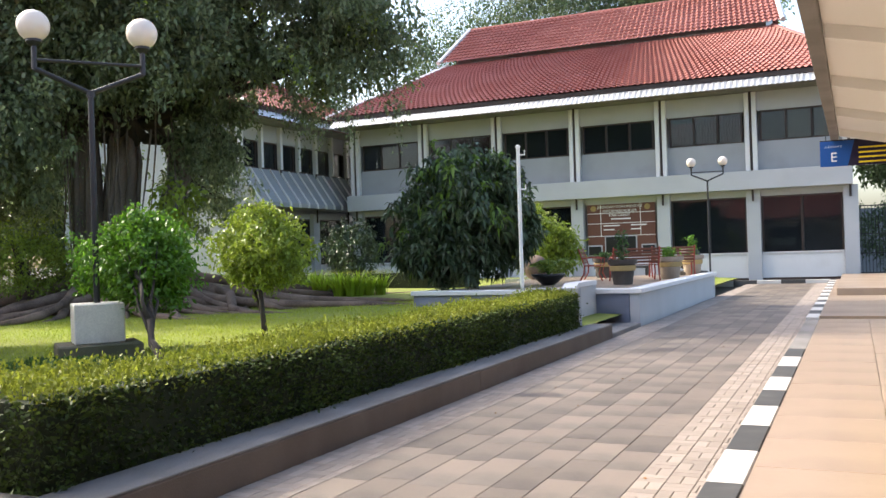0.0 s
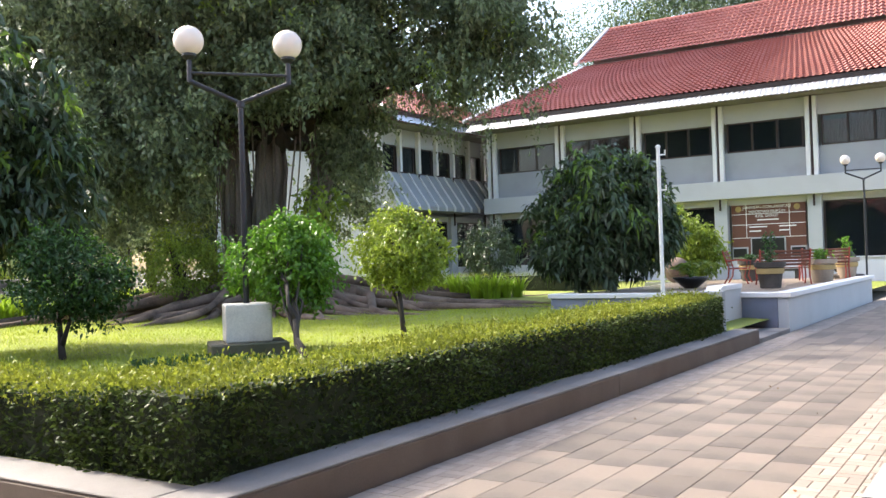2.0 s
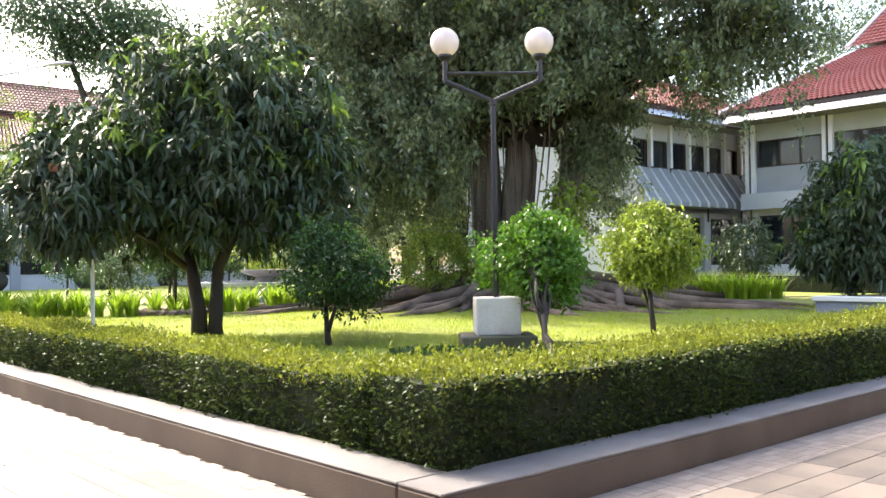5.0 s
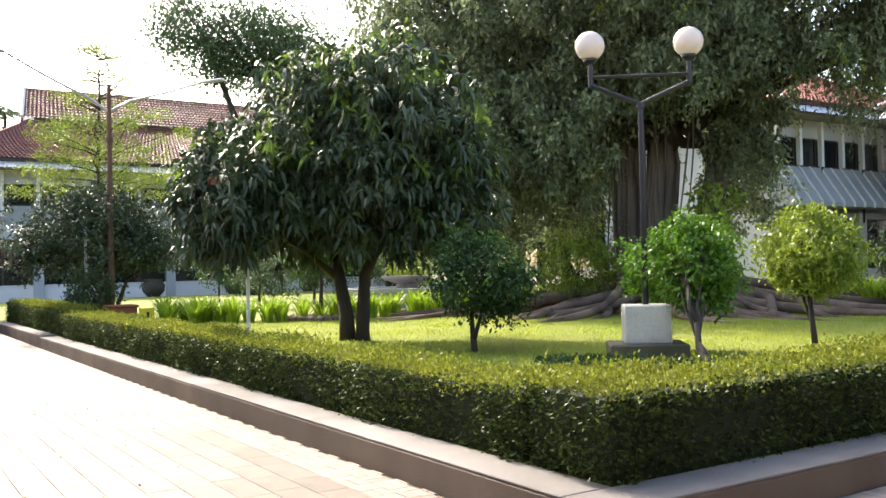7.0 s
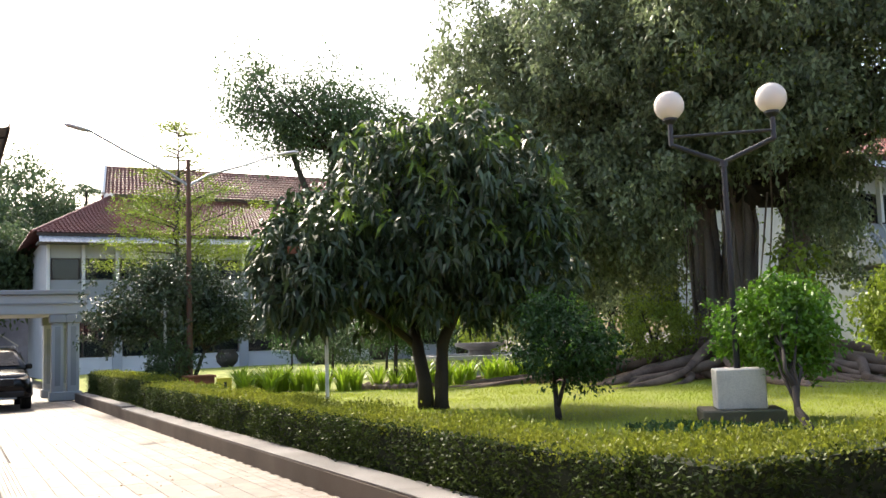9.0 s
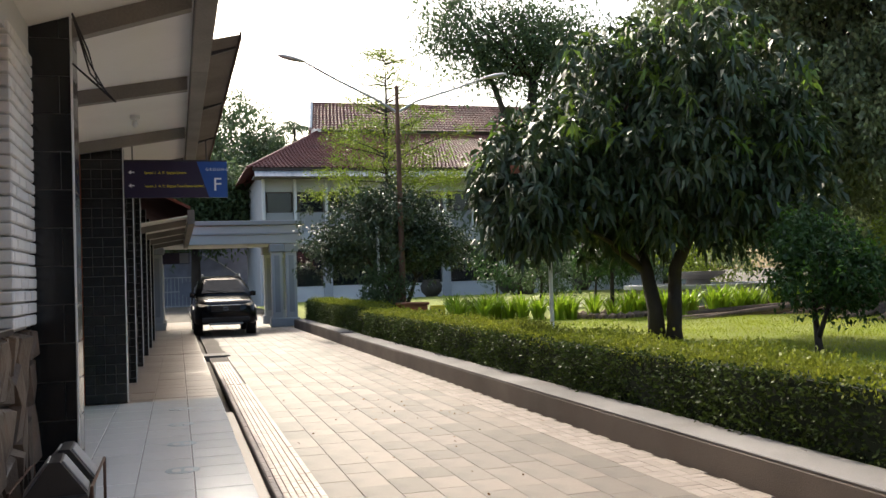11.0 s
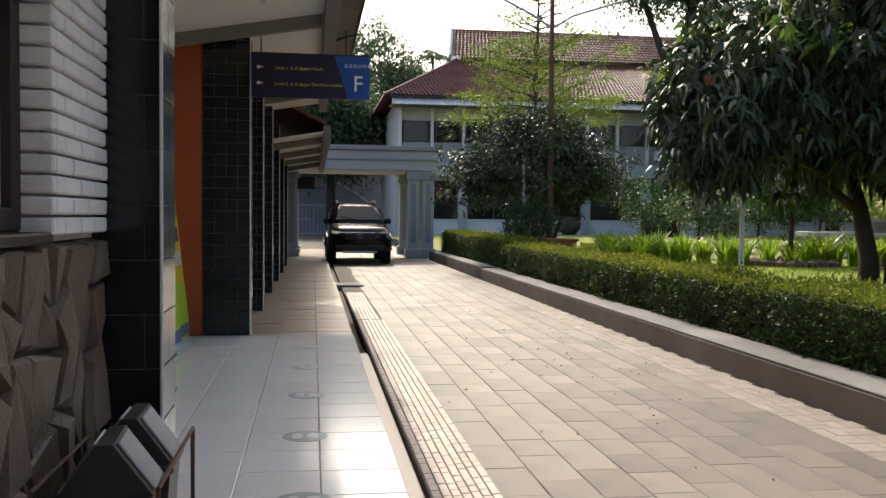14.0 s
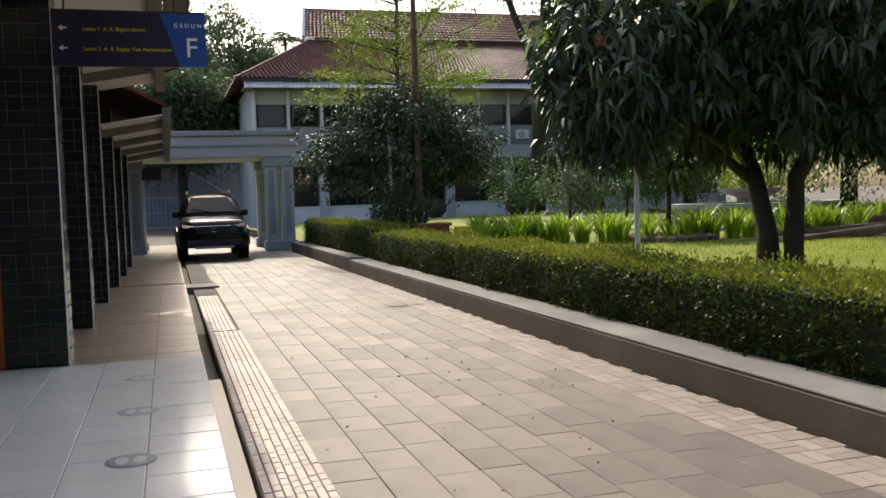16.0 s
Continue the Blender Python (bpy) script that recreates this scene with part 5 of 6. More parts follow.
def grass():
    g = thing("grass", "short green lawn grass", "grass", kind="stuff")
    rng = np.random.default_rng(4)
    n = 190000
    u = rng.random(n)
    x = -5.2 - 17.5 * u ** 1.25
    y = 4.9 + 17.0 * rng.random(n) ** 1.15
    tuft = 0.5 + 0.5 * np.sin(x * 1.9 + 1.3 * np.sin(y * 1.1)) * np.sin(y * 1.7 + 0.8 * np.sin(x * 0.9))
    z = np.array([lawn_height(a, b) for a, b in zip(x, y)]) - 0.01
    leaves("blades", np.stack([x, y, z], 1), rng.normal(size=(n, 3)) * 0.45 + np.array((0, 0, 1.0)), 1.0, 0.009, "grass", g, 0, rng, bend=False)
    me = g.children[0].data
    co = np.empty(len(me.vertices) * 3, np.float32)
    me.vertices.foreach_get("co", co)
    co = co.reshape(-1, 3, 3)
    ln = (0.03 + 0.035 * tuft + 0.02 * rng.random(n))[:, None]
    base = (co[:, 0] + co[:, 1]) / 2
    co[:, 2] = base + (co[:, 2] - base) * ln
    me.vertices.foreach_set("co", co.ravel())
    me.update()


grass()


# ---- lamps and posts ----
def garden_lamp(at, turn, lab, pedestal=True, h=3.5):
    """Twin opal globes on a forked post."""
    t = thing("garden_lamp", lab, "lamp", at, "twin-globe garden lamps", turn=turn)
    z = 0.0
    if pedestal:
        part("plinth", boxed(-0.52, -0.42, -0.08, 0.52, 0.42, 0.22, 0.02), "moss_concrete", t, "mossy concrete plinth")
        part("pedestal", boxed(-0.31, -0.29, 0.221, 0.31, 0.29, 0.74, 0.015), "plaster_worn", t, "chipped white plaster block")
        z = 0.741
    part("post", rodded((0, 0, z), (0, 0, h), 0.042, 0.038, n=12), "metal_dark", t, smooth=False)
    part("post_collar", rodded((0, 0, h - 0.05), (0, 0, h + 0.03), 0.058, n=12), "metal_dark", t)
    for s in (-1, 1):
        part("arm", tube(bmesh.new(), [(0, 0, h), (s * 0.67, 0, h + 0.29), (s * 0.67, 0, h + 0.30)], [0.035, 0.035, 0.035], 8), "metal_dark", t)
        part("upright", rodded((s * 0.67, 0, h + 0.28), (s * 0.67, 0, h + 0.60), 0.036, n=10), "metal_dark", t)
        part("cup", lathe(bmesh.new(), [(0.05, 0), (0.10, 0.05), (0.10, 0.09)], 16, (s * 0.67, 0, h + 0.58)), "metal_dark", t)
        bm = bmesh.new()
        bmesh.ops.create_uvsphere(bm, u_segments=28, v_segments=16, radius=0.205, matrix=Matrix.Translation((s * 0.67, 0, h + 0.84)))
        part("globe", bm, "globe", t, "white opal globe", smooth=True)
    part("crossbar", rodded((-0.67, 0, h + 0.40), (0.67, 0, h + 0.40), 0.024, n=8), "metal_dark", t)
    return t


garden_lamp((-9.1, 8.94, 0.36), 51, "black twin-globe lamp on a chipped white pedestal on the lawn")
garden_lamp((-4.2, 29.6, 0.76), 8, "black twin-globe lamp on the raised terrace", False, 4.0).scale = (0.72, 0.72, 0.72)

street = thing("street_lamp", "tall brown street lamp with two long grey arms", "street lamp", (-25.4, 5.55, 0.3))
street.scale = (0.75, 0.75, 0.75)
part("pole", rodded((0, 0, 0), (0, 0, 8.7), 0.12, 0.075, n=12), "metal_rust", street, "rusty brown pole")
part("pole_collar", rodded((0, 0, 6.6), (0, 0, 6.75), 0.13, n=12), "metal_rust", street)
for s, dz in ((-1, 1.75), (1, 1.35)):
    part("arm", tube(bmesh.new(), [(0, s * 0.05, 7.75), (0, s * 0.7, 8.15), (0, s * 2.2, 7.9 + dz * 0.55), (0, s * 3.4, 7.75 + dz)], [0.05, 0.045, 0.04, 0.035], 8), "metal_grey", street)
    head = part("lamp_head", lathe(bmesh.new(), [(0.05, 0), (0.10, 0.12), (0.15, 0.45), (0.13, 0.8), (0.05, 0.95)], 12), "metal_grey", street, "long grey lamp head", smooth=True)
    head.matrix_basis = pose(0, s * 3.35, 7.74 + dz, -s * 78, 0, 0) @ Matrix.Diagonal((1.0, 0.55, 1, 1))

for (x, y, z, h, r), lab in (((-6.19, 17.42, 0.54, 3.17, 0.042), "white painted flagpole with small hooks"), ((-14.9, 5.42, 0.36, 2.75, 0.034), "pale thin post on the lawn edge with a small orange plate"),
                             ((-26.0, 5.02, 0.35, 2.6, 0.045), "white painted post beside the hedge")):
    p = thing("post", lab, "post", (x, y, z))
    part("shaft", rodded((0, 0, 0), (0, 0, h), r, r * 0.9, n=12), "white_metal", p)
    part("finial", lathe(bmesh.new(), [(r * 1.3, 0), (r * 1.3, 0.03), (0.01, 0.06)], 10, (0, 0, h)), "white_metal", p)
    if y > 15:
        for hz in (h - 0.15, h - 0.85):
            part("hook", tube(bmesh.new(), [(0, 0, hz), (0.14, 0, hz), (0.14, 0, hz + 0.09)], [0.018] * 3, 6), "white_metal", p)
    elif x > -20:
        part("plate", boxed(0.83, -0.95, h - 0.06, 0.87, -0.72, h + 0.06, 0.004), "terracotta", p, "small orange plate")
        part("plate_arm", rodded((0, 0, h - 0.06), (0.835, -0.83, h - 0.02), 0.014, n=8), "metal_dark", p)

tub = thing("brick_tub", "square red-brown brick tub at the foot of the street lamp", "planter", (-24.7, 5.62, 0.3))
tub.scale = (0.75, 0.75, 0.85)
part("tub_wall", boxed(-0.45, -0.45, 0, 0.45, 0.45, 0.62, 0.02), "terracotta", tub)
part("tub_rim", boxed(-0.5, -0.5, 0.621, 0.5, 0.5, 0.70, 0.02), "terracotta", tub)
marker = thing("utility_box", "small yellow utility box with a dark slot", "box", (-23.6, 6.0, 0.3))
marker.scale = (0.72, 0.72, 0.85)
part("body", boxed(-0.15, -0.24, 0, 0.15, 0.24, 0.62, 0.02), "paper_yellow", marker)
part("slot", boxed(0.151, -0.05, 0.08, 0.158, 0.05, 0.5), "black", marker)


# ---- direction signs ----
def building_sign(at, turn, width, letter, rows, flip, lab):
    s = thing("direction_sign", lab, "sign", at, "hanging direction signs", turn=turn)
    W, H = width, 0.45
    split = W * (0.72 if not flip else 0.28)
    slant = 0.12
    if not flip:
        part("panel", prism(bmesh.new(), [(0, 0), (split + slant, 0), (split - slant * 0.2, H), (0, H)], "y", -0.02, 0.02), "sign_navy", s, "dark navy panel")
        part("letter_panel", prism(bmesh.new(), [(split + slant, 0), (W, 0), (W, H), (split - slant * 0.2, H)], "y", -0.02, 0.02), "sign_blue", s, "bright blue panel")
        cx = (split + W) / 2 + 0.05
    else:
        part("panel", prism(bmesh.new(), [(split, 0), (W, 0), (W, H), (split + slant, H)], "y", -0.02, 0.02), "sign_navy", s, "dark navy panel")
        part("letter_panel", prism(bmesh.new(), [(0, 0), (split, 0), (split + slant, H), (0, H)], "y", -0.02, 0.02), "sign_blue", s, "bright blue panel")
        cx = split / 2
    words("G E D U N G", 0.05, "sign_white", s, pose(cx, -0.023, H - 0.115, 90, 0, 0), align="CENTER")
    words(letter, 0.235, "sign_white", s, pose(cx, -0.023, 0.085, 90, 0, 0), align="CENTER")
    x0 = 0.24 if not flip else split + 0.18
    for k, r in enumerate(rows):
        z = H - 0.155 - k * (0.165 if len(rows) == 2 else 0.085)
        if isinstance(r, str):
            words(r, 0.043, "sign_yellow", s, pose(x0, -0.023, z, 90, 0, 0))
        else:
            part("text_bar", boxed(x0, -0.0235, z, x0 + r, -0.0205, z + 0.03), "sign_yellow", s)
        if not flip:
            part("arrow", prism(bmesh.new(), [(0.05, z + 0.02), (0.085, z + 0.045), (0.085, z + 0.026), (0.12, z + 0.026), (0.12, z + 0.014), (0.085, z + 0.014), (0.085, z - 0.005)], "y", -0.0235, -0.0205), "sign_white", s)
    part("rail", boxed(0, -0.012, H + 0.001, W, 0.012, H + 0.02), "metal_dark", s)
    for hx in (0.1, W - 0.25):
        part("hanger", rodded((hx, 0, H + 0.02), (hx, 0, H + 0.28), 0.008, n=6), "metal_dark", s)
    return s


building_sign((-13.08, -0.95, 2.63), 90, 1.23, "F", ["Lantai 1  A. R. Bagian Umum", "Lantai 2  A. R. Bagian Tata Pemerintahan"], False, "navy and blue hanging sign lettered GEDUNG F")
building_sign((-0.52, 17.6, 2.93), 0, 1.6, "E", [0.85, 0.55, 0.62, 0.68], True, "navy and blue hanging sign lettered GEDUNG E")


# ---- the parked car ----
def car():
    c = thing("car", "black sport utility car parked facing down the drive", "car", (-31.7, 1.03, 0.0))
    hw = 0.925

    def loft(sections, mat, name, lab="", smooth=True):
        """Sections (x, half width low, half width high, z low, z high), rounded at the upper corners."""
        bm = bmesh.new()
        rings = []
        for x, wl, wh, zl, zh in sections:
            prof = [(-wl * 0.92, zl), (-wl, zl + 0.08), (-wl, zl + (zh - zl) * 0.5), (-wh, zh - 0.10), (-wh * 0.88, zh - 0.015), (-wh * 0.5, zh),
                    (wh * 0.5, zh), (wh * 0.88, zh - 0.015), (wh, zh - 0.10), (wl, zl + (zh - zl) * 0.5), (wl, zl + 0.08), (wl * 0.92, zl)]
            rings.append([bm.verts.new((x, y, z)) for y, z in prof])
        k = len(rings[0])
        for a, b in zip(rings, rings[1:]):
            for i in range(k):
                bm.faces.new((a[i], a[(i + 1) % k], b[(i + 1) % k], b[i]))
        bm.faces.new(rings[0])
        bm.faces.new(rings[-1][::-1])
        bmesh.ops.recalc_face_normals(bm, faces=bm.faces[:])
        return part(name, bm, mat, c, lab, smooth)

    loft([(2.40, 0.74, 0.62, 0.42, 0.86), (2.30, 0.86, 0.78, 0.36, 1.02), (2.0, hw, 0.84, 0.34, 1.10), (1.2, hw, 0.86, 0.34, 1.17), (0.9, hw, 0.88, 0.34, 1.20),
          (-1.8, hw, 0.88, 0.34, 1.20), (-2.3, 0.88, 0.84, 0.40, 1.18), (-2.4, 0.80, 0.78, 0.50, 1.10)], "car_black", "body")
    loft([(1.05, 0.84, 0.80, 1.10, 1.22), (0.25, 0.84, 0.66, 1.12, 1.76), (-0.3, 0.84, 0.66, 1.12, 1.82), (-1.6, 0.84, 0.66, 1.12, 1.80), (-2.25, 0.82, 0.66, 1.12, 1.60), (-2.38, 0.82, 0.78, 1.10, 1.2)], "car_black", "cabin")
    bm = bmesh.new()
    vs = [bm.verts.new(p) for p in ((1.0, -0.66, 1.26), (1.0, 0.66, 1.26), (0.40, 0.50, 1.67), (0.40, -0.50, 1.67))]
    up = Vector((0.52, 0, 0.85)) * 0.03
    bm.faces.new(vs)
    bmesh.ops.solidify(bm, geom=bm.faces[:], thickness=-0.012)
    bmesh.ops.translate(bm, verts=bm.verts[:], vec=up)
    part("windscreen", bm, "windscreen", c, "pale reflecting windscreen")
    for s in (-1, 1):
        bm = bmesh.new()
        pts = [(0.78, 1.25), (0.22, 1.66), (-1.5, 1.68), (-2.0, 1.5), (-2.05, 1.25)]
        vs = [bm.verts.new((x, s * (0.862 - (z - 1.12) * 0.235), z)) for x, z in pts]
        bm.faces.new(vs if s < 0 else vs[::-1])
        part("side_window", bm, "car_glass", c)
        part("headlight", prism(bmesh.new(), [(s * 0.80, 0.90), (s * 0.80, 0.99), (s * 0.42, 0.91), (s * 0.42, 0.86)], "x", 2.20, 2.36), "chrome", c, "slim bright headlight")
        part("fog_lamp", rodded((2.30, s * 0.68, 0.55), (2.37, s * 0.68, 0.55), 0.055, n=12), "metal_grey", c)
        mir = part("mirror", boxed(0.72, s * 0.93 - 0.09, 1.16, 0.84, s * 0.93 + 0.09, 1.32, 0.03), "car_black", c)
        part("mirror_arm", boxed(0.76, s * 0.85 - 0.05, 1.15, 0.82, s * 0.85 + 0.05, 1.19), "black", mir)
        part("roof_rail", tube(bmesh.new(), [(0.1, s * 0.58, 1.80), (0.0, s * 0.58, 1.87), (-1.6, s * 0.58, 1.88), (-1.75, s * 0.58, 1.82)], [0.018] * 4, 6), "metal_grey", c)
        for wx in (1.45, -1.35):
            w = part("wheel", rodded((wx, s * 0.66, 0.38), (wx, s * 0.93, 0.38), 0.385, n=28), "tyre", c)
            part("rim", rodded((wx, s * 0.90, 0.38), (wx, s * 0.935, 0.38), 0.25, 0.22, n=20), "metal_grey", w)
            part("wheel_arch", tube(bmesh.new(), [(wx + 0.47 * math.cos(a), s * 0.93, 0.40 + 0.47 * math.sin(a)) for a in np.linspace(0, math.pi, 11)], [0.03] * 11, 6), "black", c)
    part("grille", boxed(2.36, -0.42, 0.72, 2.405, 0.42, 0.88, 0.01), "black", c)
    for gz in (0.735, 0.785, 0.835, 0.875):
        part("grille_bar", boxed(2.40, -0.44, gz, 2.42, 0.44, gz + 0.010, 0.003), "metal_dark", c)
    part("hood_trim", boxed(2.33, -0.46, 0.905, 2.41, 0.46, 0.93, 0.006), "chrome", c)
    part("badge", tube(bmesh.new(), [(2.425, 0.075 * math.cos(a), 0.815 + 0.05 * math.sin(a)) for a in np.linspace(0, 2 * math.pi, 17)], [0.010] * 17, 6), "chrome", c)
    part("bumper", boxed(2.32, -0.70, 0.40, 2.44, 0.70, 0.56, 0.03), "black", c)
    part("skid_plate", boxed(2.30, -0.50, 0.33, 2.42, 0.50, 0.395, 0.015), "metal_grey", c)
    part("number_plate", boxed(2.441, -0.22, 0.46, 2.452, 0.22, 0.57, 0.004), "black", c)
    part("wiper", tube(bmesh.new(), [(1.06, 0.1, 1.27), (0.9, -0.5, 1.38)], [0.01, 0.008], 5), "black", c)


car()


# ---- under the canopy ----
def litter_bin(at, turn=0):
    b = thing("litter_bin", "dark grey swing-lid plastic bin with worn pale flaps", "bin", at, "bins beside the tiled pier", turn=turn)
    part("body", prism(bmesh.new(), [(-0.13, 0.06), (0.13, 0.06), (0.165, 0.50), (-0.165, 0.50)], "y", -0.17, 0.17), "bin_grey", b)
    part("rim", boxed(-0.18, -0.185, 0.50, 0.18, 0.185, 0.535, 0.008), "bin_grey", b)
    part("lid", prism(bmesh.new(), [(-0.175, 0.536), (0.175, 0.536), (0.03, 0.735), (-0.03, 0.735)], "y", -0.165, 0.165), "bin_grey", b)
    for s in (-1, 1):
        f = part("flap", boxed(-0.115, -0.12, -0.006, 0.115, 0.12, 0.006, 0.004), "bin_label", b, "worn pale flap")
        f.matrix_basis = pose(s * 0.108, 0, 0.638, 0, s * 54, 0)
    part("rib", boxed(-0.012, -0.178, 0.08, 0.012, -0.168, 0.49), "bin_grey", b)
    return b


litter_bin((-6.60, -0.99, 0.0), 93).scale = (0.88, 0.88, 0.88)
litter_bin((-6.98, -0.98, 0.0), 91).scale = (0.88, 0.88, 0.88)
rack = thing("bin_rack", "thin red-brown metal rack holding the bins", "rack")
for y in (-0.80, -1.19):
    part("rail", tube(bmesh.new(), [(-6.38, y, 0.0), (-6.38, y, 0.52), (-7.22, y, 0.52), (-7.22, y, 0.0)], [0.009] * 4, 6), "metal_rust", rack)
part("scroll", tube(bmesh.new(), [(-6.38 + 0.06 * math.cos(a) * (1 - a / 9), -0.79, 0.16 + 0.06 * math.sin(a) * (1 - a / 9)) for a in np.linspace(0, 6.6, 16)], [0.008] * 16, 5), "metal_rust", rack)


def standee(x, lean, tint, bars, lab):
    s = thing("standee", lab, "standing banner", (x, -1.63, 0.125), "printed standees along the wall", turn=0)
    bd = part("board", prism(bmesh.new(), [(-0.30, 0.0), (0.30, 0.0), (0.30, 1.34), (0.24, 1.48), (0.10, 1.56), (-0.30, 1.56)], "y", 0.0, 0.012), tint, s)
    part("lower_print", boxed(-0.29, 0.0125, 0.02, 0.29, 0.015, 0.56), "paper_lime", s)
    part("foot_print", boxed(-0.29, 0.0155, 0.02, 0.29, 0.018, 0.14), "slate_paint", s)
    for k, (z, m) in enumerate(bars):
        part("print_block", boxed(-0.16, 0.0155, z, 0.12, 0.018, z + 0.15), m, s)
    for k in range(5):
        part("text_bar", boxed(-0.22, 0.0125, 1.46 - k * 0.05, 0.18 - 0.05 * (k % 2), 0.015, 1.48 - k * 0.05), "slate_paint", s)
    s.matrix_basis = s.matrix_basis @ pose(0, 0, 0, 6, 0, lean)
    return s


standee(-11.65, -6, "paper_blue", ((0.92, "paper_white"), (0.66, "paper_white")), "blue and lime printed standee leaning on the wall")
standee(-12.35, -4, "paper_blue", ((1.02, "paper_yellow"), (0.83, "pot_band"), (0.64, "paper_red")), "pale blue standee with yellow and red blocks")
standee(-12.98, -6, "paper_yellow", ((1.0, "paper_purple"), (0.75, "paper_white")), "yellow standee with purple blocks")
banner = thing("wall_banner", "pale wall banner with red and orange print", "banner")
part("cloth", boxed(-13.1, -1.845, 1.75, -10.8, -1.835, 3.15, 0.002), "paper_white", banner)
part("red_print", rodded((-11.6, -1.834, 2.75), (-11.6, -1.831, 2.75), 0.36, n=28), "paper_red", banner)
part("orange_print", rodded((-12.75, -1.834, 2.1), (-12.75, -1.831, 2.1), 0.30, n=28), "pot_band", banner)
for k in range(6):
    part("stripe", boxed(-12.9, -1.834, 2.55 + k * 0.09, -12.4 + 0.03 * k, -1.831, 2.58 + k * 0.09), "black", banner)
pot = thing("plant_pot", "green plastic pot with saucer on the white tiles", "plant pot", (-10.0, -1.46, 0.125))
part("saucer", lathe(bmesh.new(), [(0.13, 0), (0.19, 0.015), (0.20, 0.04), (0.16, 0.04)], 24), "green_pot", pot, smooth=True)
part("tub", lathe(bmesh.new(), [(0.12, 0.03), (0.17, 0.26), (0.20, 0.27), (0.20, 0.31), (0.17, 0.31), (0.16, 0.28)], 24), "green_pot", pot, smooth=True)
inner_pier = pier(-10.4, -10.75, -1.84, -1.60, 0.12, 3.2, "small")
for x in (-7.45, -8.65, -9.86, -11.05, -12.25):
    st = thing("floor_sticker", "faded grey oval standing-place sticker with footprints", "floor sticker", (x, -0.35, 0.1262), "standing-place stickers")
    part("disc", lathe(bmesh.new(), [(0.13, 0), (0.13, 0.0012)], 28), "footmark", st)
    for s in (-1, 1):
        foot = part("footprint", lathe(bmesh.new(), [(0.035, 0), (0.035, 0.001)], 14), "white_tile", st)
        foot.matrix_basis = pose(0, s * 0.045, 0.0014) @ Matrix.Diagonal((1.9, 1, 1, 1))

cable = thing("loose_cable", "loose black cable hanging at the pier head", "cable")
for k in range(3):
    part("wire", tube(bmesh.new(), [(-7.46, -0.955, 3.28), (-7.3 - 0.05 * k, -0.85, 3.0 - 0.06 * k), (-7.4, -0.80 + 0.05 * k, 2.8 - 0.05 * k), (-7.46, -0.955, 2.95)], [0.006] * 4, 5), "black", cable)
lamp = thing("bulb_holder", "small white bulb holder under the soffit", "lamp", (-11.6, -0.75, 3.28))
part("base", lathe(bmesh.new(), [(0.05, 0.10), (0.05, 0.06), (0.03, 0.05)], 14), "white_metal", lamp)
part("bulb", lathe(bmesh.new(), [(0.015, 0.05), (0.03, 0.02), (0.03, -0.01), (0.01, -0.03)], 14), "paper_white", lamp, smooth=True)


# ---- terrace, pots, benches before the far block ----
terrace = thing("terrace", "raised terrace with slate-blue front and white coping", "terrace", kind="structure")
part("side_wall", boxed(-4.25, 18.5, -0.1, -4.05, 29.4, 0.66), "light_grey", terrace, "beige-grey rendered side wall")
part("front_wall", boxed(-9.2, 18.5, -0.1, -4.26, 18.7, 0.66), "slate_paint", terrace, "slate-blue painted front wall")
part("back_wall", boxed(-11.0, 29.2, -0.1, -4.26, 29.4, 0.66), "light_grey", terrace)
part("coping", boxed(-9.25, 18.44, 0.661, -3.98, 18.78, 0.76, 0.01), "white_paint", terrace, "white coping")
part("coping", boxed(-4.32, 18.781, 0.661, -3.98, 29.45, 0.76, 0.01), "white_paint", terrace, "white coping")
part("terrace_fill", boxed(-9.2, 18.701, -0.1, -4.251, 29.19, 0.69), "grout", terrace)
part("stair_cheek", prism(bmesh.new(), [(16.0, 0.0), (16.0, 0.38), (17.1, 0.86), (18.49, 0.86), (18.49, 0.0)], "x", -5.15, -4.95), "light_grey", terrace)
part("cheek_coping", prism(bmesh.new(), [(15.95, 0.381), (15.95, 0.46), (17.08, 0.95), (18.43, 0.95), (18.43, 0.861), (17.1, 0.861)], "x", -5.19, -4.91), "white_paint", terrace)
for k in range(4):
    part("step", boxed(-6.6, 16.3 + 0.42 * k, -0.1, -5.16, 16.3 + 0.42 * (k + 1) + 0.02 * (k < 3), 0.18 * (k + 1), 0.008), "concrete", terrace)
part("landing", boxed(-5.0, 15.95, -0.1, -4.02, 18.42, 0.07, 0.01), "concrete", terrace)
part("hedge_post", boxed(-5.42, 15.45, 0, -4.45, 15.62, 0.92, 0.01), "grey_paint", terrace)

planter = thing("round_planter", "low round planter with a white rim", "planter", (-9.15, 21.5, 0.28))
part("drum", lathe(bmesh.new(), [(1.25, 0), (1.25, 0.26)], 32), "grey_paint", planter, smooth=False)
part("rim", lathe(bmesh.new(), [(1.32, 0.261), (1.34, 0.36), (1.1, 0.37), (1.1, 0.30)], 32), "white_paint", planter, "white painted rim")


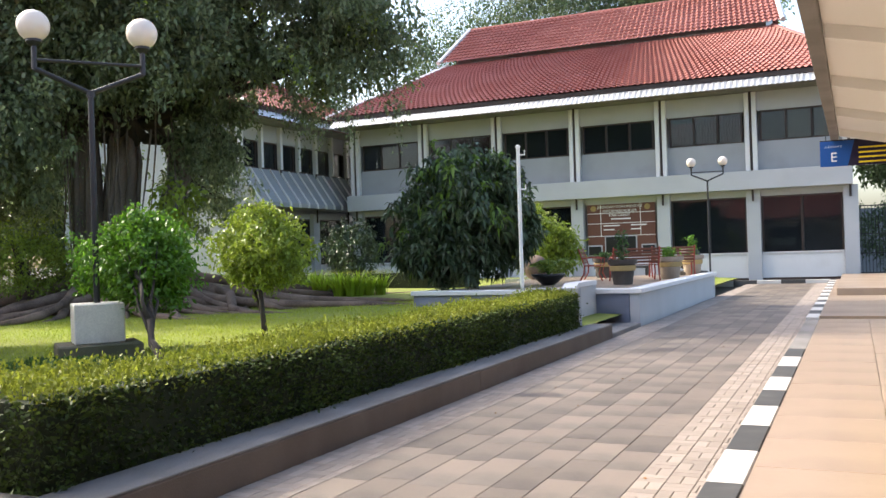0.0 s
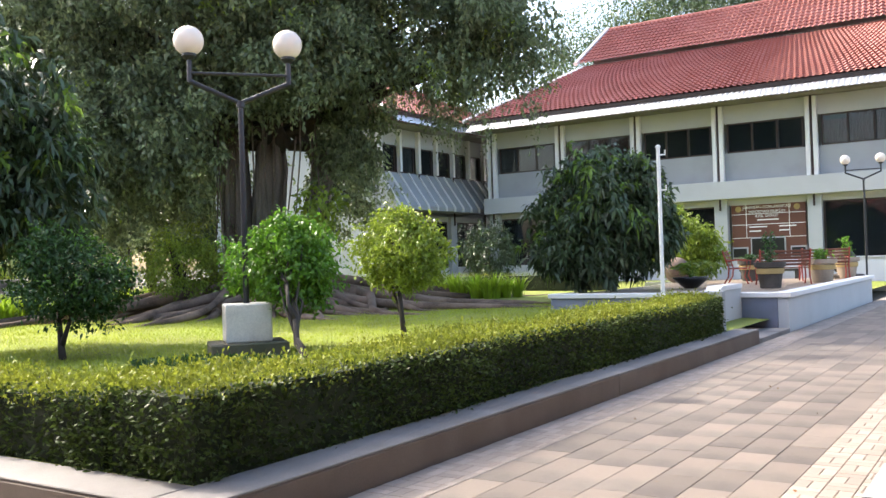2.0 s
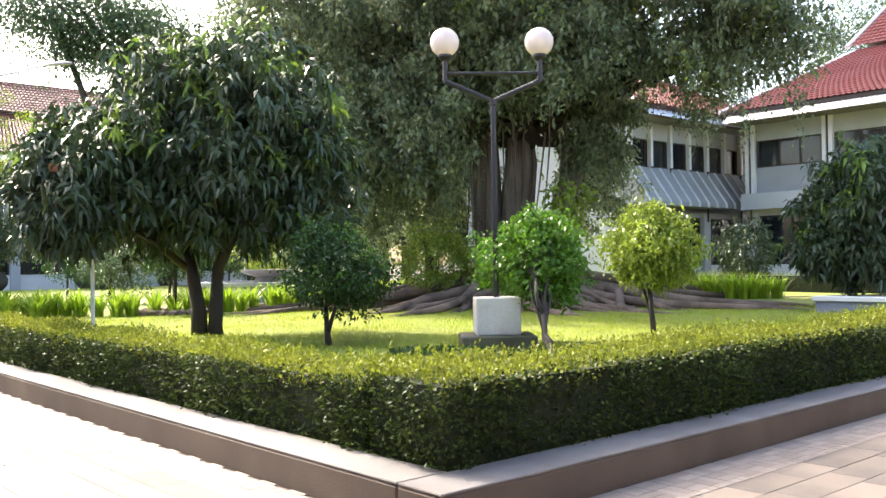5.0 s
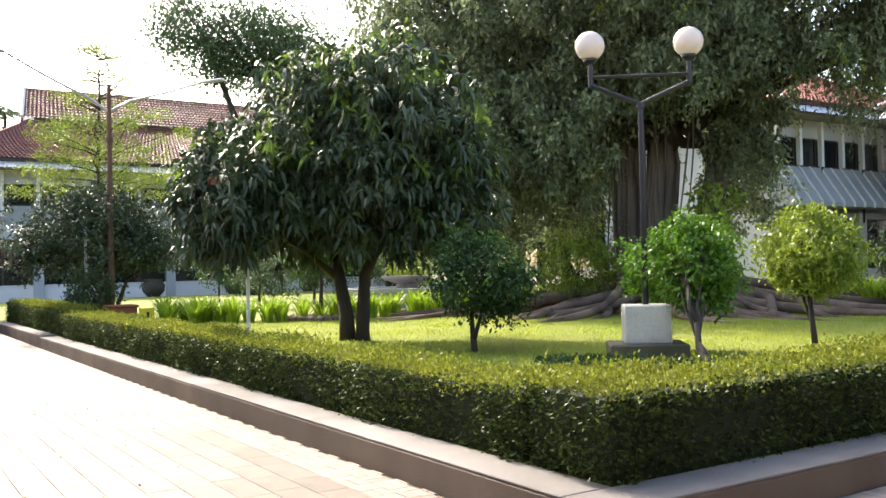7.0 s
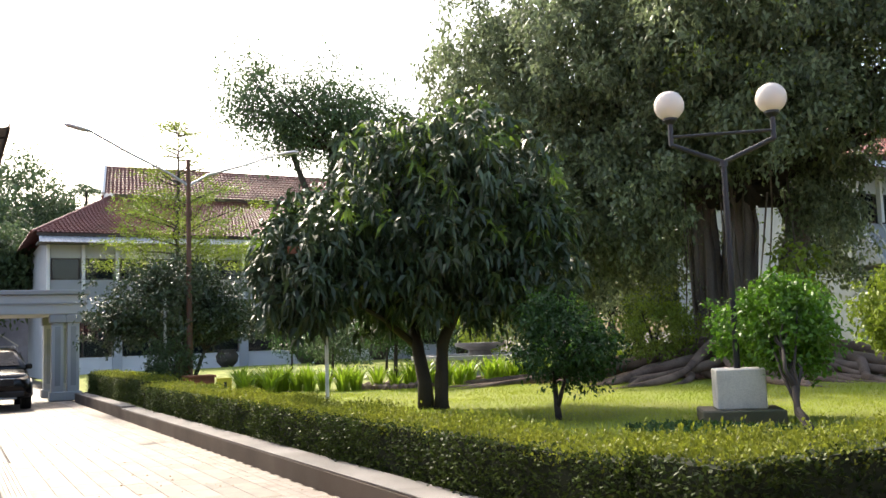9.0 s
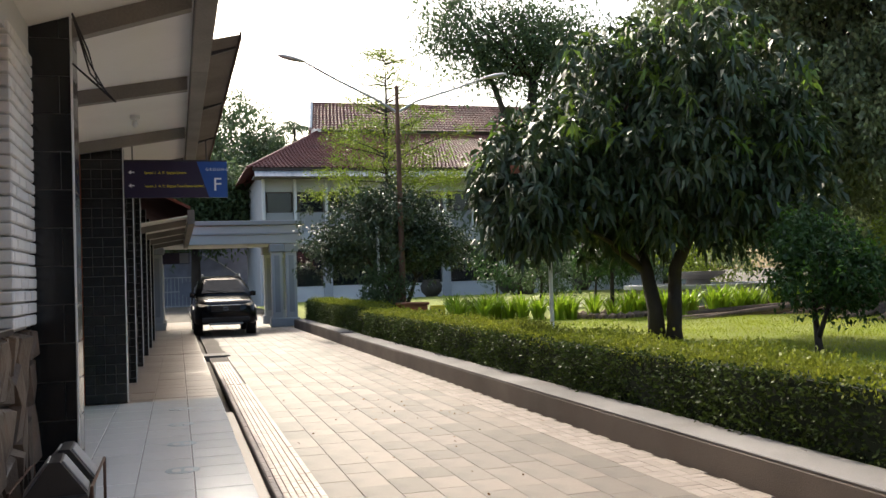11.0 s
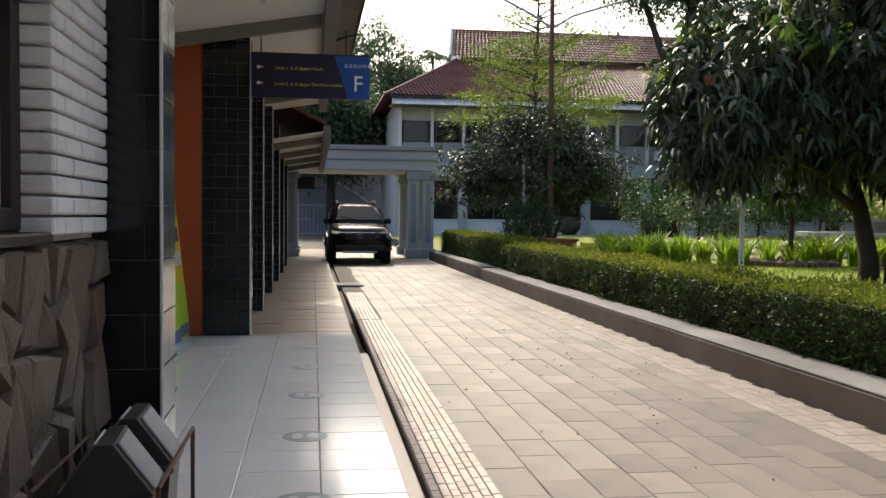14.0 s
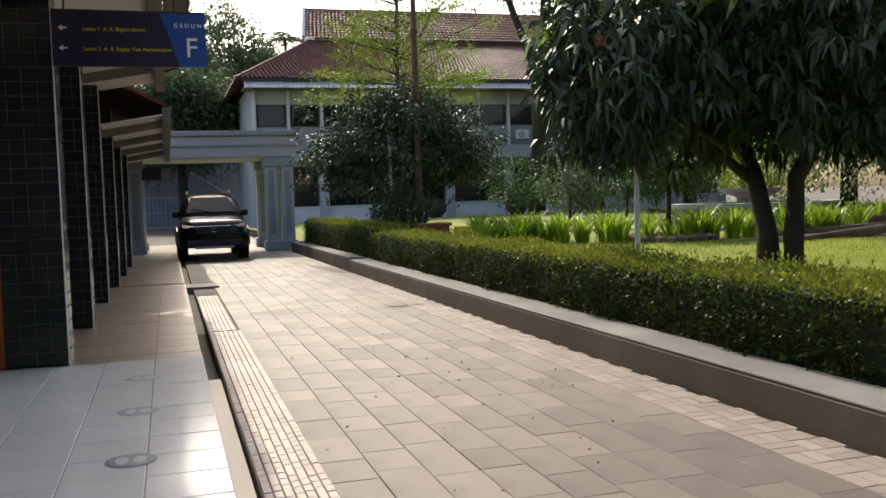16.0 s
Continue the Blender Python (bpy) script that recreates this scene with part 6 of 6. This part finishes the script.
def clay_pot(at, mat, h, r, seed, lab, leaf="yellow", tall=0.7):
    p = thing("clay_pot", lab, "plant pot", at, "plant pots on the terrace")
    part("pot", lathe(bmesh.new(), [(r * 0.68, 0), (r * 0.9, h * 0.8), (r * 1.05, h * 0.82), (r * 1.08, h), (r * 0.92, h), (r * 0.88, h * 0.9)], 24), mat, p, smooth=False)
    part("band", lathe(bmesh.new(), [(r * 0.86, h * 0.55), (r * 0.93, h * 0.57), (r * 0.95, h * 0.74), (r * 0.9, h * 0.76)], 24), "pot_band", p, "ochre painted band")
    plant = thing("potted_plant", "slender leafy plant growing in a clay pot", "plant", (at[0], at[1], at[2] + h * 0.9), "plants in the terrace pots")
    rng = np.random.default_rng(seed)
    part("stem", tube(bmesh.new(), [(0, 0, 0), (0.03, 0, tall * 0.5), (0, 0.03, tall)], [0.02, 0.015, 0.008], 6), "bark", plant)
    n = 220
    z = rng.uniform(0.05, tall, n)
    pos = np.stack([rng.normal(0, 0.08, n), rng.normal(0, 0.08, n), z], 1)
    leaves("leaves", pos, rng.normal(size=(n, 3)) + np.array((0, 0, 0.4)), 0.12, 0.05, leaf, plant, 0.3, rng)["kind"] = "stuff"
    return p


clay_pot((-5.25, 22.2, 0.695), "pot_dark", 0.62, 0.34, 1, "dark clay pot with an ochre band on the terrace", "shrub", 0.75)
clay_pot((-4.72, 25.6, 0.695), "pot_light", 0.62, 0.36, 2, "pale clay pot with an ochre band on the terrace", "bright", 0.3)
clay_pot((-4.6, 28.6, 0.695), "pot_light", 0.62, 0.34, 3, "tan clay pot with an ochre band on the terrace", "bright", 0.65)
clay_pot((-7.1, 27.6, 0.695), "pot_dark", 0.62, 0.34, 4, "dark clay pot at the back of the terrace", "shrub", 0.2)
bowl = thing("bowl_planter", "shallow dark bowl planter with arching fronds", "planter", (-7.3, 22.6, 0.70))
part("bowl", lathe(bmesh.new(), [(0.16, 0), (0.40, 0.20), (0.46, 0.28), (0.42, 0.28), (0.38, 0.2)], 24), "black", bowl, smooth=True)
rngf = np.random.default_rng(8)
for k in range(15):
    a, ln = 2 * math.pi * k / 15 + rngf.normal() * 0.2, rngf.uniform(0.7, 1.1)
    pts = [Vector((math.cos(a) * s * ln * 0.6, math.sin(a) * s * ln * 0.6, 0.25 + ln * (1.1 * s - 0.75 * s * s))) for s in (0, 0.33, 0.66, 1)]
    fr = part("frond", tube(bmesh.new(), pts, [0.012, 0.01, 0.008, 0.004], 4), "bright", bowl)
    pp = [pts[min(int(s * 3), 2)].lerp(pts[min(int(s * 3), 2) + 1], s * 3 - min(int(s * 3), 2)) for s in np.linspace(0.15, 1, 16) for _ in (0, 1)]
    dd = [(-math.sin(a) * g + 0.6 * math.cos(a), math.cos(a) * g + 0.6 * math.sin(a), -0.1) for _ in range(16) for g in (-1, 1)]
    leaves("frond_blade", np.array(pp), np.array(dd), 0.22, 0.03, "yellow", fr, 0.15, rngf)["kind"] = "stuff"
for (x, y, z, r, mat), lab in (((-9.2, 27.2, 0.55, 0.40, "root"), "brown stone ball on a white round base"), ((-4.75, 29.0, 0.70, 0.38, "pot_dark"), "dark stone ball at the terrace edge")):
    b = thing("stone_ball", lab, "stone ball", (x, y, z))
    bm = bmesh.new()
    bmesh.ops.create_uvsphere(bm, u_segments=28, v_segments=18, radius=r, matrix=Matrix.Translation((0, 0, r + 0.12)))
    part("ball", bm, mat, b, smooth=True)
    part("base", lathe(bmesh.new(), [(r * 1.5, -0.2), (r * 1.5, 0.10), (r * 0.5, 0.14)], 24), "white_paint" if mat == "root" else "pot_dark", b)


def bench(at, turn):
    b = thing("garden_bench", "brown slatted bench with ornate red iron ends", "bench", at, "benches on the terrace", turn=turn)
    for k in range(5):
        part("seat_slat", boxed(-0.6, -0.22 + k * 0.09, 0.42, 0.6, -0.15 + k * 0.09, 0.445, 0.004), "wood_brown", b)
    for k in range(5):
        sl = part("back_slat", boxed(-0.6, -0.012, -0.03, 0.6, 0.012, 0.03, 0.004), "wood_brown", b)
        sl.matrix_basis = pose(0, 0.24 + k * 0.022, 0.52 + k * 0.085, -14, 0, 0)
    for s in (-1, 1):
        part("end_frame", tube(bmesh.new(), [(s * 0.62, -0.30, 0), (s * 0.62, -0.20, 0.2), (s * 0.62, -0.25, 0.42), (s * 0.62, 0.2, 0.43), (s * 0.62, 0.36, 0.92)], [0.022] * 5, 6), "red_paint", b, "red cast-iron end")
        part("rear_leg", tube(bmesh.new(), [(s * 0.62, 0.2, 0.43), (s * 0.62, 0.22, 0.2), (s * 0.62, 0.34, 0)], [0.022] * 3, 6), "red_paint", b)
        part("armrest", tube(bmesh.new(), [(s * 0.62, -0.25, 0.42), (s * 0.62, -0.28, 0.62), (s * 0.62, -0.1, 0.66), (s * 0.62, 0.27, 0.64)], [0.02] * 4, 6), "red_paint", b)
    return b


bench((-5.5, 24.6, 0.695), 205)
bench((-5.0, 27.4, 0.695), 200)
bench((-6.9, 25.6, 0.695), 100)

# information wall in the open bay
board = thing("notice_wall", "brown panelled notice wall with white lettering and a dark screen", "notice board", (-11.1, 40.34, 0.7))
part("panel", boxed(0, 0, 0, 3.1, 0.05, 3.0, 0.004), "brown_panel", board)
for z in (1.45, 2.02, 2.48):
    part("joint", boxed(0, -0.006, z, 3.1, -0.001, z + 0.025), "sign_white", board)
for x in (0.62, 2.42):
    part("joint", boxed(x, -0.0055, 1.475, x + 0.025, -0.0015, 2.98), "sign_white", board)
for k, tx in enumerate(("JARINGAN DOKUMENTASI", "INFORMASI HUKUM", "KAB. GARUT")):
    words(tx, 0.17, "sign_white", board, pose(1.5, -0.008, 2.72 - k * 0.19, 90, 0, 0), align="CENTER")
for k, (x, z, w) in enumerate(((1.1, 2.2, 0.9), (0.75, 1.9, 0.75), (2.0, 1.9, 0.7), (0.75, 1.72, 0.5), (2.0, 1.72, 0.45))):
    part("text_bar", boxed(x, -0.009, z, x + w, -0.0055, z + 0.05), "sign_white", board)
for x in (0.3, 2.75):
    part("emblem", rodded((x, -0.001, 2.72), (x, -0.012, 2.72), 0.13, n=20), "pot_band", board)
for x0, x1, z0, z1, nm in ((0.85, 2.2, 0.70, 1.42, "screen"), (0.05, 0.62, 0.62, 1.0, "side_screen"), (2.5, 3.05, 0.62, 1.0, "side_screen")):
    sc = part(nm, boxed(x0, -0.07, z0, x1, -0.0065, z1, 0.01), "black", board)
    part("bezel", boxed(x0 - 0.06, -0.0062, z0 - 0.06, x1 + 0.06, -0.002, z1 + 0.06), "light_grey", sc)
counter = thing("long_bench", "dark long bench before the notice wall", "bench", (-10.6, 39.4, 0.0))
part("seat", boxed(0, 0, 0.7, 2.4, 0.5, 0.8, 0.01), "pot_dark", counter)
for x in (0.05, 2.25):
    part("leg", boxed(x, 0.05, 0, x + 0.1, 0.45, 0.699), "pot_dark", counter)

# canopy of the building on the other side of the corner
canopy = thing("canopy", "white-panelled canopy rising outwards over the walkway", "canopy", kind="structure")
part("canopy_panel", prism(bmesh.new(), [(-0.20, 3.50), (3.2, 2.72), (3.2, 2.76), (-0.20, 3.54)], "y", -1.2, 17.9), "soffit", canopy)
for y in (0.5, 3.2, 5.9, 8.6, 11.3, 14.0, 16.7):
    part("rafter", prism(bmesh.new(), [(-0.18, 3.37), (3.2, 2.60), (3.2, 2.718), (-0.18, 3.498)], "y", y - 0.05, y + 0.05), "soffit", canopy)
part("canopy_fascia", boxed(-0.34, -1.2, 3.40, -0.205, 17.9, 3.62, 0.006), "trim_grey", canopy)
part("canopy_roof", prism(bmesh.new(), [(-0.34, 3.63), (6, 6.0), (6, 6.06), (-0.34, 3.69)], "y", -1.2, 17.9), "roof_tile", canopy)
wall_e = thing("wall_east", "plain pale wall along the walkway", "wall", kind="structure")
part("wall_panel", boxed(3.2, -12, -0.1, 3.5, 19.5, 3.6), "light_grey", wall_e)
part("wall_panel", boxed(-0.5, -12.3, -0.1, 3.5, -12.0, 3.6), "light_grey", wall_e)

# iron gate beyond the walkway's end
fence = thing("iron_gate", "black iron bar gate at the end of the walkway", "gate", (-0.1, 41.0, 0.15))
for k in range(22):
    part("bar", rodded((0.1 + k * 0.13, 0, 0), (0.1 + k * 0.13, 0, 2.9), 0.012, n=6), "metal_dark", fence)
for z in (0.1, 0.9, 1.7, 2.85):
    part("rail", boxed(0.0, -0.02, z, 2.95, 0.02, z + 0.04), "metal_dark", fence)
tree("shrub", "leafy bush behind the iron gate", (1.3, 46.0, 0), [[(0, 0, 0, 0.06), (0, 0, 1.0, 0.04)]], [(0, 0, 1.9, 1.4, 1.2, 1.4)], "far_leaf", 300, 91, per=14, spread=0.14, size=(0.16, 0.07), limbs=5, category="shrub")

# fountain and low walls in the garden
basin = thing("fountain", "round grey stone basin in the garden", "fountain", (-26.5, 15.4, 0.3))
part("basin_wall", lathe(bmesh.new(), [(2.2, 0), (2.2, 0.62), (2.3, 0.64), (2.3, 0.76), (1.95, 0.76), (1.95, 0.5)], 40), "grey_paint", basin)
part("column", lathe(bmesh.new(), [(0.5, 0.4), (0.35, 0.9), (0.8, 1.05), (0.85, 1.15), (0.2, 1.15)], 24), "concrete", basin)
lowwall = thing("brick_pier", "low red-brick pier among the plants", "pier", (-21.9, 26.4, 0.3))
part("brickwork", boxed(-0.3, -0.3, 0, 0.3, 0.3, 0.85, 0.015), "terracotta", lowwall)
hedge(-30.0, 29.0, -12.2, 29.9, 0.3, 1.0, ("-y", "top"), 260, "low dark hedge before the office blocks")
for k, (x, y, z, turn) in enumerate(((-25.0, 41.2, 2.3, 90), (-57.7, 25.0, 5.0, 90), (-57.7, 21.2, 5.0, 90))):
    ac = thing("air_conditioner", "white outdoor air-conditioning unit on the wall", "air conditioner", (x, y, z), "air-conditioning units", turn=turn)
    part("case", boxed(-0.4, -0.32, 0, 0.4, 0.0, 0.56, 0.015), "white_metal", ac)
    part("fan_guard", lathe(bmesh.new(), [(0.22, 0), (0.22, 0.012)], 20), "metal_grey", ac).matrix_basis = pose(-0.1, -0.325, 0.28, 90, 0, 0)
    part("bracket", boxed(-0.35, -0.30, -0.05, 0.35, 0.02, -0.001), "metal_dark", ac)
for k, (y, s) in enumerate(((14.5, 1.0), (19.5, 0.8), (24.5, 1.0))):
    bp = thing("round_pot", "big dark round pot before the far block", "plant pot", (-54.5, y, 0.35), "round pots before the far block")
    part("belly", lathe(bmesh.new(), [(0.3, 0), (0.62, 0.35), (0.68, 0.7), (0.5, 1.0), (0.58, 1.08), (0.45, 1.08)], 22), "pot_dark", bp, smooth=True)
    part("foot", boxed(-0.4, -0.4, -0.5, 0.4, 0.4, -0.001), "concrete", bp)

# beyond the gateway
yard = thing("yard_wall", "grey wall with a dark band closing the drive", "wall", kind="structure")
part("wall_panel", boxed(-76, -16, -0.1, -75.6, 5.5, 5.4), "slate_paint", yard)
part("wall_panel", boxed(0.0, 50.0, -0.12, 9.0, 50.3, 3.2), "grey_paint", yard)
part("wall_band", boxed(-75.59, -16, 3.0, -75.5, 5.5, 3.8), "slate_paint", yard)
yg = thing("yard_gate", "sliding metal gate with a round blue emblem", "gate", (-73.5, -5.0, -0.12))
for k in range(34):
    part("bar", rodded((0, k * 0.28, 0.0), (0, k * 0.28, 2.3), 0.02, n=5), "metal_grey", yg)
for z in (0.1, 1.2, 2.28):
    part("rail", boxed(-0.03, 0, z, 0.03, 9.3, z + 0.06), "metal_grey", yg)
part("emblem", rodded((-0.03, 5.4, 1.4), (0.05, 5.4, 1.4), 0.6, n=24), "slate_paint", yg)
part("arch_tube", tube(bmesh.new(), [(0, 9.3 * s, 2.3 + 2.2 * math.sin(math.pi * s)) for s in np.linspace(0, 1, 15)], [0.06] * 15, 6), "metal_grey", yg)
gsign = thing("hanging_sign", "dark hanging sign under the gateway", "sign", (-36.2, -1.4, 2.35))
part("board", boxed(-0.03, 0, 0, 0.03, 1.5, 0.42, 0.005), "sign_navy", gsign)
part("letter_panel", boxed(0.031, 1.15, 0.02, 0.035, 1.48, 0.40), "slate_paint", gsign)
tree("shrub", "clipped dark ball shrub by the gateway", (-38.5, 3.7, 0.0), [[(0, 0, 0, 0.06), (0, 0, 0.5, 0.04)]], [(0, 0, 0.95, 0.5, 0.5, 0.5)], "banyan", 260, 92, per=12, spread=0.06, size=(0.08, 0.04), limbs=4, category="shrub")


# ---- loose paving pieces ----
def tiles(x0, y0, x1, y1, s, ox=0.0, oy=0.0):
    out, x = [], x1
    while x > x0 + 0.03:
        y = y1
        while y > y0 + 0.03:
            out.append((max(x - s, x0), max(y - s, y0), x, y))
            y -= s
        x -= s
    return out


grid_pieces("floor_tile", pavement, (0.10, 0.125), tiles(-13.15, -1.84, -7.13, 0.13, 0.4), "white_tile", "white_tile", lambda x, y: True, 0.005)
part("broken_edge", boxed(-7.128, -1.2, 0.0, -7.05, 0.10, 0.095, 0.02), "concrete", pavement)
grid_pieces("floor_tile", pavement, (0.08, 0.105), tiles(-21.3, -2.05, -13.155, 0.13, 0.4), "beige_tile", "beige_tile", lambda x, y: x > -17, 0.005, 120)
grid_pieces("floor_tile", pavement, (0.03, 0.06), tiles(-33.0, -2.05, -22.0, 0.13, 0.4), "beige_tile", "beige_tile", lambda x, y: False, 0.005)
grid_pieces("floor_tile", pavement, (-0.03, 0.0), tiles(-7.05, -1.2, -0.72, 0.10, 0.4), "beige_tile", "beige_tile", lambda x, y: True, 0.005, 80)
grid_pieces("floor_tile", pavement, (0.03, 0.055), tiles(-0.69, -1.2, 3.2, 19.6, 1.0), "beige_tile", "beige_tile", lambda x, y: x < 1.2 and y > 3, 0.006, 60)
grid_pieces("floor_tile", terrace, (0.68, 0.698), tiles(-9.2, 18.8, -4.33, 29.1, 0.4), "beige_tile", "beige_tile", lambda x, y: False, 0.006)
# slabs of the drive: along x beside the long building, along y towards the far block
near_x = slabs(-33, 0.62, -3.5, 2.98, "x", 0.27, 0.50)
near_y = slabs(-3.5, 2.98, -1.42, 37.8, "y", 0.30, 0.62)
corner = slabs(-3.5, 0.70, -0.96, 2.98, "x", 0.45, 0.62)
far_x = slabs(-70, 0.3, -33, 3.4, "x", 0.5, 0.9)
grid_pieces("slab", road, (-0.04, 0.0), near_x, "slab", "slab_rest", lambda x, y: -16 < x < -5, 0.002, 300)
grid_pieces("slab", road, (-0.04, 0.0), near_y, "slab", "slab_rest", lambda x, y: y < 13, 0.002, 100)
grid_pieces("slab", road, (-0.04, 0.0), corner + far_x, "slab", "slab_rest", lambda x, y: False, 0.005)


def border(x0, y0, x1, y1):
    """Small pink pavers in a basket pattern."""
    out, x, i = [], x0, 0
    while x < x1:
        y, j = y0, 0
        while y < y1 - 0.02:
            xe, ye = min(x + 0.2, x1), min(y + 0.2, y1)
            if (i + j) % 2:
                out += [(x, y, (x + xe) / 2, ye), ((x + xe) / 2, y, xe, ye)]
            else:
                out += [(x, y, xe, (y + ye) / 2), (x, (y + ye) / 2, xe, ye)]
            y, j = y + 0.2, j + 1
        x, i = x + 0.2, i + 1
    return out


grid_pieces("paver", road, (-0.04, 0.002), border(-33, 2.98, -3.5, 3.42), "border", "border", lambda x, y: False, 0.003)
grid_pieces("paver", road, (-0.04, 0.002), border(-3.98, 2.98, -3.5, 37.8), "border", "border", lambda x, y: False, 0.003)
grid_pieces("paver", road, (-0.04, 0.002), border(-1.42, 2.98, -0.95, 37.8), "border", "border", lambda x, y: False, 0.003)
cover = thing("gutter_cover", "worn gutter cover of small narrow bricks", "gutter cover", kind="structure")
part("cover_bed", boxed(-15.2, 0.26, -0.11, -3.0, 0.60, 0.042), "concrete", cover)
part("cover_bed", boxed(-19.4, 0.26, -0.11, -15.205, 0.58, 0.042), "concrete", cover)
part("cover_bed", boxed(-33, 0.26, -0.11, -22.0, 0.66, 0.0), "bed", cover)
strips = []
for xa, xb, yb in ((-15.2, -3.0, 0.60), (-19.4, -15.205, 0.575)):
    y = 0.265
    while y < yb - 0.02:
        x = xa + random.uniform(0, 0.1)
        while x < xb:
            w = random.choice((0.098, 0.098, 0.196))
            if min(x + w, xb) - x > 0.02:
                strips.append((x, y, min(x + w, xb), y + 0.0475))
            x += w + 0.002
        y += 0.049
grid_pieces("cover_strip", cover, (0.02, 0.052), strips, "cover", "cover", lambda x, y: x > -11, 0.003, 300)
part("sill_slab", boxed(-7.12, 0.135, -0.10, -1.0, 0.255, -0.02, 0.01), "concrete", cover)
part("gutter_plank", boxed(-12.6, 0.135, -0.04, -7.2, 0.255, 0.0, 0.008), "beige_tile", cover, "stained beige gutter cover slab")


def litter():
    d = thing("fallen_leaves", "scattered dry leaves on the drive", "leaves", kind="stuff")
    rng = np.random.default_rng(17)
    n = 130
    x = np.concatenate([rng.normal(-11.5, 2.2, 70), rng.uniform(-28, -5, 30), rng.uniform(-3.6, -1.2, 30)])
    y = np.concatenate([rng.normal(2.0, 0.6, 70), rng.uniform(0.8, 3.4, 30), rng.uniform(4, 20, 30)])
    y = np.where(x < -4, np.clip(y, 0.7, 3.4), y)
    leaves("leaf_litter", np.stack([x, y, np.full(n, 0.008)], 1), np.stack([rng.normal(size=n), rng.normal(size=n), 0.08 * np.ones(n)], 1), 0.035, 0.016, "dead_leaf", d, 0.0, rng)


litter()
